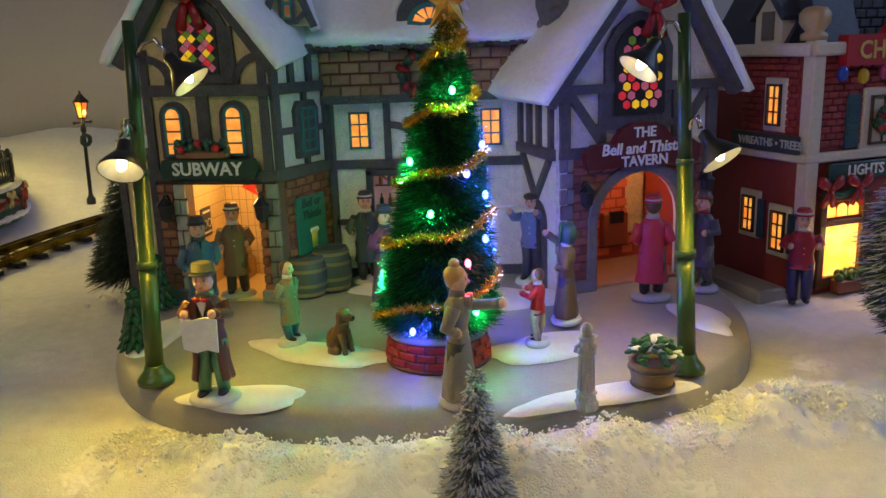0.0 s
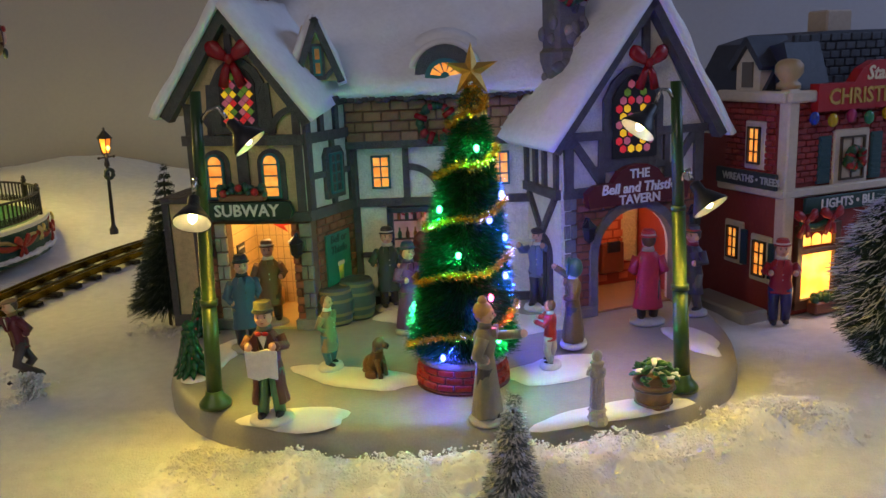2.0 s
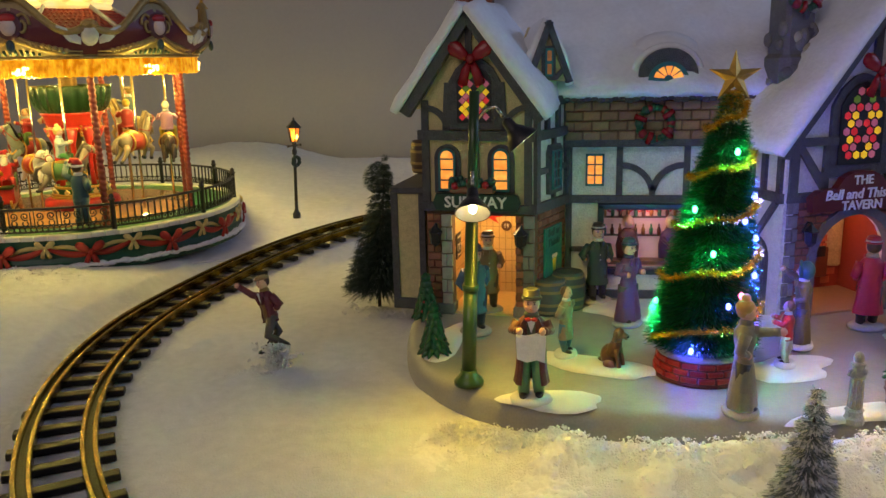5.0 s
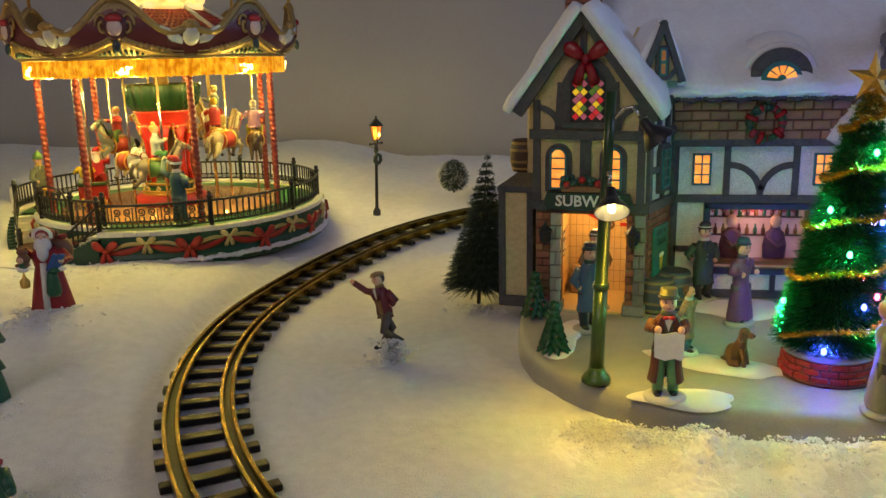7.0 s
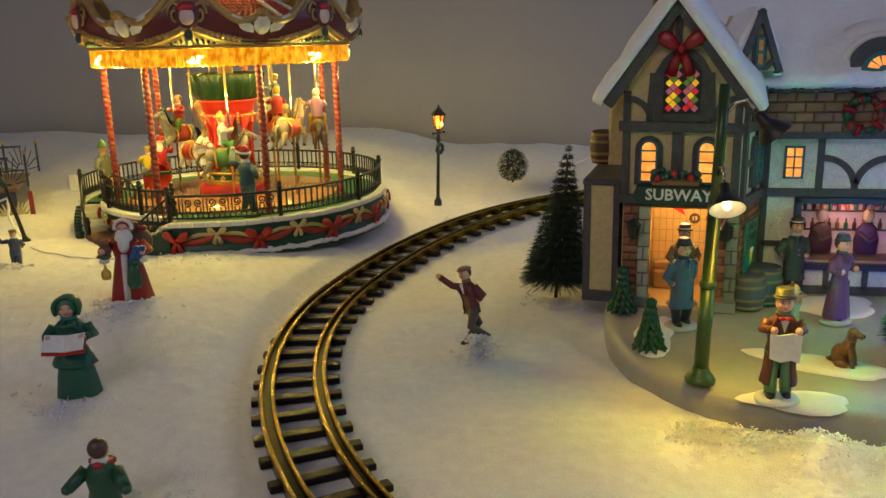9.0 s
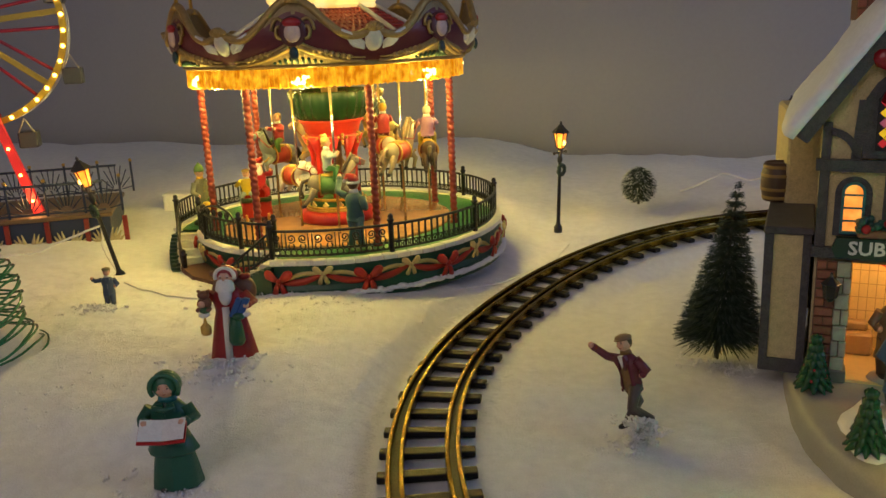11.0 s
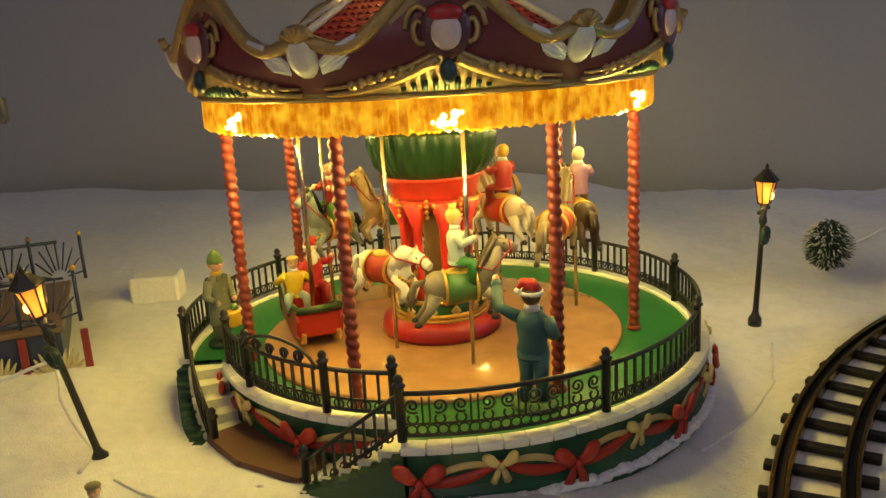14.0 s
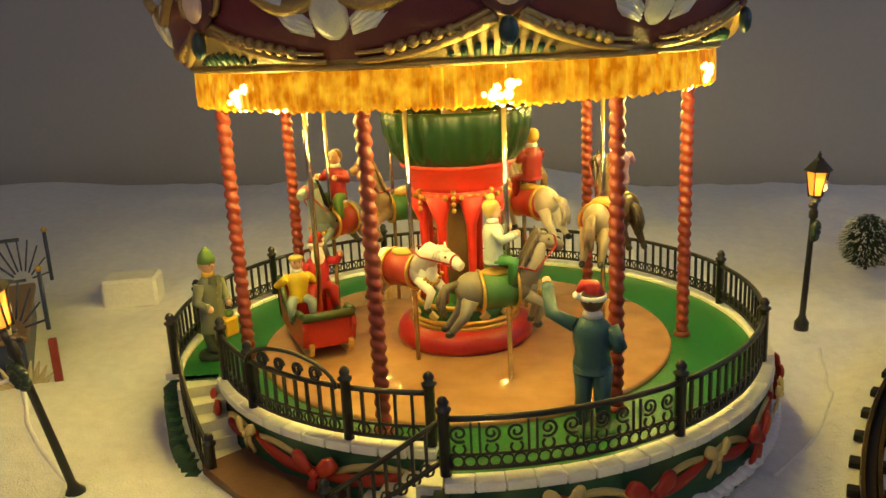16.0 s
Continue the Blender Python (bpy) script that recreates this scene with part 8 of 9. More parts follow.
# ---- animals and riders of the carousel ----
def ride_animal(r, deg, z, coat, saddle, mane, neck=1.0, label="", camel=False, head_down=False):
    """A leaping animal on its pole; it looks along +x before its turn."""
    bm = mesh_bm()
    ball(bm, (0, 0, 0), (1.75, 0.72, 0.80), 0, 14, 9)
    ball(bm, (-1.2, 0, 0.12), (0.85, 0.70, 0.80), 0, 12, 8)
    ball(bm, (1.2, 0, 0.08), (0.80, 0.66, 0.82), 0, 12, 8)
    hx, hz = (2.9, 0.9) if head_down else (2.35, 2.3 * neck)
    tube(bm, [(1.2, 0, 0.2), (1.85, 0, 1.1 * neck), (hx - 0.25, 0, hz)], [0.72, 0.50, 0.38], 9)
    tube(bm, [(hx - 0.45, 0, hz + 0.15), (hx + 0.2, 0, hz - 0.05), (hx + 0.85, 0, hz - 0.35)], [0.34, 0.36, 0.24], 8)
    for s in (-1, 1):
        tube(bm, [(hx - 0.3, s * 0.2, hz + 0.3), (hx - 0.4, s * 0.25, hz + 0.7)], [0.12, 0.03], 5)
        tube(bm, [(1.3, s * 0.4, -0.3), (2.1, s * 0.45, -0.9), (1.75, s * 0.45, -1.75)], [0.36, 0.24, 0.16], 7)
        ball(bm, (1.8, s * 0.45, -1.85), (0.26, 0.18, 0.18), 3, 7, 5)
        tube(bm, [(-1.4, s * 0.4, -0.3), (-1.75, s * 0.45, -1.1), (-2.35, s * 0.45, -1.75)], [0.42, 0.26, 0.16], 7)
        ball(bm, (-2.45, s * 0.45, -1.85), (0.26, 0.18, 0.18), 3, 7, 5)
    if camel:
        ball(bm, (-0.2, 0, 0.75), (0.7, 0.45, 0.5), 0, 9, 6)
    rng = random.Random(int(deg) + 400)
    for q in range(7):
        w = rng.uniform(-0.16, 0.16)
        tube(bm, [(-1.85, w * 0.4, 0.45), (-2.45, w, 0.25), (-2.75 + rng.uniform(-0.1, 0.1), w * 1.6, -0.45), (-2.6 + rng.uniform(-0.2, 0.2), w * 2, -1.1)], [0.13, 0.17, 0.13, 0.03], 5, 2)
    for q in range(16):
        t = q / 15
        mx, mz = 1.05 + (hx - 1.35) * t, 0.85 + (hz - 0.45) * t
        for sy in (-1, 1):
            tube(bm, [(mx, 0, mz + 0.12), (mx - 0.12, sy * 0.26, mz - 0.02), (mx - 0.22 + rng.uniform(-0.1, 0.1), sy * (0.42 + rng.uniform(-0.06, 0.06)), mz - 0.42)], [0.13, 0.12, 0.03], 5, 2)
    ball(bm, (hx - 0.1, 0, hz + 0.33), (0.26, 0.2, 0.16), 2, 7, 5)
    for sy in (-1, 1):
        ball(bm, (hx + 0.12, sy * 0.30, hz + 0.12), 0.07, 3, 6, 4)
        ball(bm, (hx + 0.82, sy * 0.12, hz - 0.30), 0.05, 3, 6, 4)
    body = part("animal", bm, [paint(coat), paint(saddle), paint(mane), paint((0.02, 0.02, 0.02))], carousel, label, m=ring_pose(r, deg, z + 1.9, 90) @ Matrix.Scale(1.13, 4))
    bm = mesh_bm()
    lathe(bm, [(0.92, 0.0), (0.86, 1.7)], 14, 0, m=Matrix.Translation((-0.85, 0, -0.05)) @ Euler((0, radians(90), 0)).to_matrix().to_4x4(), squash=1.0)
    ball(bm, (-0.1, 0, 0.80), (0.75, 0.5, 0.22), 1, 10, 6)
    part("saddle", bm, [paint(saddle), paint((0.45, 0.30, 0.05))], body)
    bm = mesh_bm()
    for x, r0 in ((-0.85, 0.95), (0.85, 0.89)):
        tube(bm, [(x, r0 * math.cos(t * math.pi / 10), r0 * math.sin(t * math.pi / 10) - 0.05) for t in range(21)], 0.09, 5, caps=False)
    for t in range(8):
        y = -0.62 + 1.24 * t / 7
        ball(bm, (1.75 + 0.25 * math.cos(y * 1.6), y, -0.05 - 0.5 * math.cos(y * 2.2)), 0.11, seg=6, rings=4)
    pieces("harness_trim", bm, GOLD, body, "gold trim of the saddle cloth")
    bm = mesh_bm()
    tube(bm, [(hx + 0.45, 0.36 * math.cos(t * math.pi / 6), hz - 0.17 + 0.36 * math.sin(t * math.pi / 6)) for t in range(13)], 0.06, 5, caps=False)
    for sy in (-1, 1):
        tube(bm, [(hx + 0.45, sy * 0.34, hz - 0.2), (1.7, sy * 0.62, 0.9 * neck), (0.6, sy * 0.30, 1.15)], 0.05, 5)
    pieces("bridle", bm, paint((0.30, 0.02, 0.02)), body, "thin red bridle and reins")
    bm = mesh_bm()
    tube(bm, [(0.55, 0, (1.4 - z) / 1.13), (0.55, 0, (18.5 - z) / 1.13)], 0.12, 8)
    part("pole", bm, CHROME, body, "polished brass pole")


RIDES = (
    (5.0, -124, 6.9, (0.70, 0.69, 0.64), (0.30, 0.03, 0.02), (0.62, 0.60, 0.55), 1.0, "white reindeer with red saddle cloth", False, True),
    (7.8, -70, 6.6, (0.22, 0.19, 0.15), (0.06, 0.16, 0.05), (0.10, 0.08, 0.06), 0.9, "grey-brown horse with green saddle cloth", False, False),
    (8.6, -14, 9.2, (0.30, 0.24, 0.15), (0.42, 0.05, 0.03), (0.20, 0.15, 0.10), 1.0, "tan horse with red and gold saddle", False, False),
    (10.4, 22, 8.6, (0.055, 0.035, 0.025), (0.12, 0.02, 0.02), (0.03, 0.02, 0.02), 1.0, "dark brown horse", False, False),
    (6.2, 48, 8.9, (0.66, 0.64, 0.58), (0.40, 0.04, 0.03), (0.55, 0.52, 0.45), 1.0, "cream horse with red saddle", False, False),
    (9.6, 78, 10.2, (0.36, 0.27, 0.10), (0.08, 0.15, 0.05), (0.2, 0.13, 0.05), 1.0, "golden brown horse", False, False),
    (9.0, 124, 8.2, (0.45, 0.36, 0.22), (0.03, 0.15, 0.05), (0.3, 0.22, 0.12), 1.2, "tan camel with green saddle", True, False),
    (9.6, 156, 8.0, (0.20, 0.26, 0.28), (0.28, 0.03, 0.03), (0.02, 0.02, 0.02), 1.0, "blue-grey horse with black mane", False, False),
)
for ride in RIDES:
    ride_animal(*ride)


def rider(r, deg, z, coat, legs, hat, hat_color, hair, label, turn=180.0):
    p = carousel.matrix_basis @ ring_pose(r, deg, z + 2.1, turn)
    e = p.to_euler()
    figurine("rider_figurine", label, tuple(p.translation), math.degrees(e.z), 5.7, coat, legs, hat, hat_color, hair, "jacket", ((0.1, 0.5, 0.5), (0.1, 0.5, 0.5)), seated=True, group="carousel riders")


rider(7.8, -71, 7.2, (0.36, 0.42, 0.42), (0.04, 0.18, 0.05), "bun", (0, 0, 0), (0.55, 0.40, 0.12), "blond rider figurine in pale blue sweater and green trousers")
rider(10.4, 21, 9.2, (0.34, 0.18, 0.30), (0.42, 0.36, 0.03), "none", (0, 0, 0), (0.55, 0.50, 0.40), "rider figurine in mauve sweater and yellow trousers")
rider(6.2, 46, 9.5, (0.28, 0.02, 0.02), (0.2, 0.02, 0.02), "none", (0, 0, 0), (0.55, 0.36, 0.05), "blond rider figurine in red jacket")
rider(9.6, 77, 10.8, (0.10, 0.14, 0.16), (0.25, 0.2, 0.1), "cap", (0.25, 0.2, 0.1), (0.3, 0.2, 0.05), "rider figurine in grey jacket on the far side")
rider(9.6, 155, 8.6, (0.30, 0.02, 0.03), (0.05, 0.14, 0.03), "none", (0, 0, 0), (0.2, 0.11, 0.03), "brown-haired rider figurine in red jacket")


def sleigh():
    m = ring_pose(9.2, -167, 3.40, 107) @ Matrix.Scale(1.18, 4)
    bm = mesh_bm()
    prof = [(-2.6, 0.8), (-2.9, 2.0), (-2.7, 3.0), (-2.2, 2.6), (-1.7, 1.9), (-0.4, 1.5), (0.8, 1.6), (1.5, 2.2), (2.6, 2.3), (2.8, 1.7), (2.3, 0.7), (0.0, 0.5)]
    for y in (-1.35, 1.15):
        prism(bm, prof, y, y + 0.2)
    box(bm, (0, 0, 0.75), (4.8, 2.5, 0.3), bevel=0.1)
    box(bm, (2.35, 0, 1.4), (0.3, 2.5, 1.6), bevel=0.1)
    box(bm, (-2.5, 0, 1.8), (0.3, 2.5, 2.0), bevel=0.1)
    body = part("sleigh", bm, paint((0.36, 0.02, 0.015), 0.28), carousel, "red sleigh with dark green trim", m=m)
    bm = mesh_bm()
    for y in (-1.25, 1.25):
        tube(bm, [(x, y, z + 0.05) for x, z in ((-2.65, 0.9), (-2.95, 2.0), (-2.75, 3.05), (-2.2, 2.65), (-1.7, 1.95), (-0.4, 1.55), (0.8, 1.65), (1.5, 2.25), (2.65, 2.35))], 0.17, 6)
    tube(bm, [(2.6, -1.3, 2.3), (2.6, 1.3, 2.3)], 0.22, 7)
    part("trim", bm, paint((0.025, 0.05, 0.015), 0.3), body)
    bm = mesh_bm()
    for y in (-1.0, 1.0):
        tube(bm, [(-2.6, y, 0.15), (1.8, y, 0.15), (2.7, y, 0.45), (2.9, y, 1.0)], 0.14, 6)
    part("runner", bm, GOLD, body)
    bm = mesh_bm()
    tube(bm, [(1.2, 0, 0.8), (1.2, 0, 17.0)], 0.14, 8)
    part("pole", bm, CHROME, body)


sleigh()
_p = carousel.matrix_basis @ cm(-9.96, -2.1, 5.6)
figurine("passenger_figurine", "figurine in yellow jacket seated in the sleigh", tuple(_p.translation), 28, 5.0, (0.55, 0.40, 0.02), (0.25, 0.33, 0.32), "cap", (0.40, 0.30, 0.08), style="jacket", seated=True, group="carousel riders")
_p = carousel.matrix_basis @ cm(-9.05, -0.74, 5.9)
figurine("passenger_figurine", "bearded figurine in red suit waving from the sleigh", tuple(_p.translation), 30, 5.6, (0.42, 0.02, 0.03), (0.36, 0.02, 0.02), "santa", (0.45, 0.02, 0.03), hair=(0.7, 0.68, 0.65), style="jacket", arms=((0.3, 0.3, 0.3), (0.9, 0.4, 0.8)), seated=True, group="carousel riders", extra=lambda bm, k, hip, sh, hz: ball(bm, (0, -0.4 * k, hz - 0.6 * k), (0.5 * k, 0.35 * k, 0.85 * k), 7, 10, 7))


# ---- the christmas shop ----
shop = empty("christmas_shop", pose(0.303, 0.640, 0), label="red brick christmas shop with lit windows and dark roof", category="model building")
SI = shop.matrix_basis.inverted()
S_SIDE = SI @ face_pose((0.262, 0.745), (0.303, 0.640), 0)
S_FRONT = SI @ face_pose((0.303, 0.640), (0.420, 0.690), 0)


def build_shop():
    redwall = material("shop_brick", (0.22, 0.028, 0.025), 0.55, 0, 320, 0.2, 0.5, 3.0)
    cream = paint((0.58, 0.50, 0.38), 0.5)
    for m, x0, x1 in ((S_SIDE, 4.2, 11.3), (S_FRONT, 0.0, 14.0)):
        bm = mesh_bm()
        box(bm, ((x0 + x1) / 2, 0.5, 8.8), (x1 - x0, 1.0, 17.6))
        wall = part("wall", bm, redwall, shop, "red painted brick wall", m=m)
        lay_bricks(wall, Matrix(), x0 + (0.2 if m is S_SIDE else 1.0), x1 - 0.9, 10.9, 17.2, 0.95, 0.5, material("shop_bricks", (0.27, 0.03, 0.03), 0.5, 0, 300, 0.15, 0.4, random_tint=0.2), y=-0.02, gap=0.08)
        bm = mesh_bm()
        box(bm, ((x0 + x1) / 2, -0.15, 10.2), (x1 - x0 + 0.6, 0.7, 0.7), bevel=0.12)
        box(bm, ((x0 + x1) / 2, -0.25, 17.7), (x1 - x0 + 0.8, 1.0, 0.9), bevel=0.15)
        pieces("cornice", bm, cream, wall)
    bm = mesh_bm()
    box(bm, (0.35, 0.1, 9.0), (1.1, 1.1, 18.6), bevel=0.12)
    part("corner_pilaster", bm, cream, shop, m=S_FRONT)
    bm = mesh_bm()
    lathe(bm, [(0.9, 18.3), (0.9, 18.7), (0.6, 18.9), (1.05, 19.5), (1.05, 20.1), (0.7, 20.5), (0.2, 20.6)], 14, c=(0.6, 0.6))
    part("urn", bm, paint((0.40, 0.27, 0.13), 0.35), shop, "tan stone urn", m=S_FRONT)
    bm = mesh_bm()
    prism(bm, [(0, 18.0), (14, 18.0), (14, 22.6), (6.0, 22.6), (2.4, 21.8)], 2.5, 11.0)
    roof = part("roof", bm, material("slate", (0.03, 0.035, 0.05), 0.5, 0, 200, 0.3, 0.4), shop, "dark slate roof", m=S_FRONT)
    lay_bricks(roof, Matrix(), 2.6, 13.5, 18.4, 22.4, 1.1, 0.7, material("slate_tile", (0.028, 0.032, 0.045), 0.45, 0, 300, 0.2, 0.4, random_tint=0.25), y=2.45)
    bm = mesh_bm()
    prism(bm, [(4.0, 17.9), (11.0, 17.9), (9.5, 21.8), (5.4, 21.2)], 1.0, 4.5)
    part("roof_hip", bm, material("slate", (0.03, 0.035, 0.05), 0.5, 0, 200, 0.3, 0.4), roof, m=S_FRONT.inverted() @ S_SIDE)
    bm = mesh_bm()
    prism(bm, [(5.6, 17.9), (8.4, 17.9), (8.4, 20.2), (7.0, 21.8), (5.6, 20.2)], -0.2, 3.0)
    d = part("dormer", bm, cream, shop, "cream dormer with dark gable roof", m=S_SIDE)
    bm = mesh_bm()
    beam(bm, 5.1, 19.9, 7.1, 22.2, 0.5, -0.6, 3.4)
    beam(bm, 8.9, 19.9, 6.9, 22.2, 0.5, -0.6, 3.4)
    part("dormer_roof", bm, material("slate", (0.03, 0.035, 0.05), 0.5, 0, 200, 0.3, 0.4), d)
    bm = mesh_bm()
    box(bm, (7.0, -0.25, 19.4), (1.2, 0.2, 2.0))
    part("dormer_window", bm, paint((0.12, 0.10, 0.08)), d)
    bm = mesh_bm()
    box(bm, (9.0, 5.0, 23.0), (2.8, 2.2, 2.6), bevel=0.15)
    part("chimney", bm, paint((0.40, 0.33, 0.26)), shop, "capped cream chimney", m=S_FRONT)
    # side windows
    for x, z, w, h in ((8.15, 13.8, 1.45, 3.0), (6.0, 5.4, 1.4, 2.8), (9.3, 4.6, 1.5, 3.0)):
        bm = mesh_bm()
        box(bm, (x, -0.12, z), (w + 0.9, 0.3, h + 0.9), bevel=0.1)
        part("window_surround", bm, cream, shop, m=S_SIDE)
        lit_window(S_SIDE @ cm(0, -0.22, 0), x, z, w, h, (2, 3), frame_mat=paint((0.05, 0.03, 0.02)), parent=shop)
    for x, z in ((7.3, 5.2), (10.6, 4.6)):
        bm = mesh_bm()
        box(bm, (x, -0.2, z), (0.7, 0.25, 3.0), bevel=0.05)
        part("shutter", bm, paint((0.02, 0.05, 0.07)), shop, m=S_SIDE)
    bm = mesh_bm()
    box(bm, (7.6, -0.55, 11.1), (7.2, 0.3, 1.3), bevel=0.06)
    s = part("sign", bm, paint((0.03, 0.045, 0.05)), shop, "dark green shop sign", m=S_SIDE)
    words("letters", "WREATHS \u2022 TREES", 0.82, paint((0.42, 0.45, 0.42)), s, cm(8.3, -0.72, 11.1, 90, 0, 0))
    # front
    for x, z, w, h in ((6.6, 12.6, 2.6, 3.5),):
        bm = mesh_bm()
        box(bm, (x, -0.15, z), (w + 1.2, 0.4, h + 1.1), bevel=0.12)
        part("window_surround", bm, cream, shop, m=S_FRONT)
        lit_window(S_FRONT @ cm(0, -0.28, 0), x, z, w, h, (2, 2), frame_mat=paint((0.06, 0.04, 0.02)), parent=shop)
        wreath(shop, S_FRONT @ cm(x, -0.5, z), 0.75)
        for sx in (-1, 1):
            bm = mesh_bm()
            box(bm, (x + sx * 2.75, -0.15, z), (1.3, 0.3, h + 0.3), bevel=0.05)
            shutter = part("shutter", bm, paint((0.02, 0.07, 0.08)), shop, "dark teal louvred shutter", m=S_FRONT)
            bm = mesh_bm()
            for q in range(9):
                box(bm, (x + sx * 2.75, -0.32, z - 1.6 + 0.4 * q), (1.0, 0.08, 0.2))
            pieces("louvre", bm, paint((0.02, 0.07, 0.08)), shutter)
    bm = mesh_bm()
    prism(bm, [(2.2, 16.5), (14, 16.5), (14, 20.2), (8.0, 20.2), (6.6, 19.6), (5.8, 18.6), (2.2, 18.6)], -0.9, 0.0)
    board = part("sign_board", bm, paint((0.36, 0.015, 0.02), 0.35), shop, "red shop sign with gold letters", m=S_FRONT)
    words("letters", "CHRISTMAS", 1.7, GOLD, board, cm(3.2, -0.93, 17.5, 90, 0, 0), align="LEFT")
    words("letters", "Star", 1.5, paint((0.7, 0.6, 0.4)), board, cm(7.0, -0.93, 19.2, 90, 0, 0), align="LEFT", shear=0.25)
    bm = mesh_bm()
    box(bm, (8.0, -0.45, 9.1), (12.4, 0.3, 1.25), bevel=0.06)
    s = part("sign", bm, paint((0.015, 0.05, 0.045)), shop, "dark green shop sign", m=S_FRONT)
    words("letters", "LIGHTS \u2022 BU", 1.05, WHITE, s, cm(3.4, -0.62, 9.1, 90, 0, 0), align="LEFT")
    rng = random.Random(8)
    for q, c in enumerate(((0.02, 0.05, 0.3), (0.5, 0.35, 0.02), (0.35, 0.03, 0.12), (0.03, 0.22, 0.10), (0.5, 0.35, 0.02), (0.02, 0.05, 0.3))):
        bm = mesh_bm()
        ball(bm, (2.0 + 1.9 * q, -0.8, 16.0 - 0.25 * (q % 2)), (0.42, 0.36, 0.55), seg=10, rings=7)
        part("bauble_light", bm, paint(c, 0.15), shop, "painted bulb on a string", m=S_FRONT)
    # the lit shop window
    bm = mesh_bm()
    for x0, x1, z0, z1 in ((1.4, 2.0, 0.6, 7.4), (5.4, 6.0, 0.6, 7.4), (1.4, 6.0, 6.9, 7.5), (1.4, 6.0, 5.1, 5.5), (1.4, 6.0, 0.5, 1.3)):
        box(bm, ((x0 + x1) / 2, -0.2, (z0 + z1) / 2), (x1 - x0, 0.5, z1 - z0), bevel=0.05)
    f = part("shop_window", bm, paint((0.10, 0.05, 0.03)), shop, "dark framed lit shop window", m=S_FRONT)
    bm = mesh_bm()
    box(bm, (3.7, -0.05, 3.2), (3.4, 0.1, 3.8))
    for q in range(3):
        prism(bm, arch_pts(2.2 + 1.1 * q, 3.1 + 1.1 * q, 5.7, 6.2, 0.45), -0.1, 0.0)
    part("pane", bm, mottled_glow("shop_glow", (1.0, 0.32, 0.03), (1.0, 0.58, 0.12), 2.2, 60), f)
    for x in (1.6, 4.3):
        bow(shop, S_FRONT @ cm(x, -0.7, 7.9), 0.85, paint((0.30, 0.015, 0.02), 0.3))
    bm = mesh_bm()
    for q in range(20):
        ball(bm, (1.6 + 0.14 * q, -0.55, 7.75 - 0.35 * math.sin(math.pi * q / 19)), 0.24, seg=6, rings=4)
    part("garland", bm, paint((0.02, 0.09, 0.05)), shop, m=S_FRONT)
    bm = mesh_bm()
    box(bm, (4.2, -1.0, 0.7), (3.2, 1.0, 1.0), mi=0, bevel=0.1)
    planter = part("planter", bm, paint((0.16, 0.05, 0.03)), shop, "planter box with green leaves", m=S_FRONT)
    bm = mesh_bm()
    for q in range(30):
        ball(bm, (rng.uniform(2.7, 5.7), -1.0 + rng.uniform(-0.4, 0.4), rng.uniform(1.2, 1.8)), rng.uniform(0.2, 0.34), 0, 6, 4)
    tagged(part("foliage", bm, paint((0.03, 0.10, 0.03)), planter), kind="stuff")
    bm = mesh_bm()
    box(bm, (7.4, -2.0, 0.2), (7.6, 2.6, 1.2), bevel=0.2)
    part("doorstep", bm, PLAT, shop, "grey stone kerb", m=S_SIDE)
    bm = mesh_bm()
    box(bm, (7.0, 6.0, 9.0), (13.5, 9.0, 17.8))
    part("back_wall", bm, redwall, shop, m=S_FRONT)
    lamp("shop_light", "POINT", shop.matrix_basis @ S_FRONT @ cm(3.8, -1.6, 3.6), 0.03, (1.0, 0.55, 0.16), 0.008)


build_shop()


# ---- the ferris wheel on its deck ----
ferris = empty("ferris_wheel", face_pose((-1.10, 0.733), (-0.90, 0.855), 0.012), label="toy ferris wheel with yellow lit rim on a blue railed deck", category="ferris wheel")


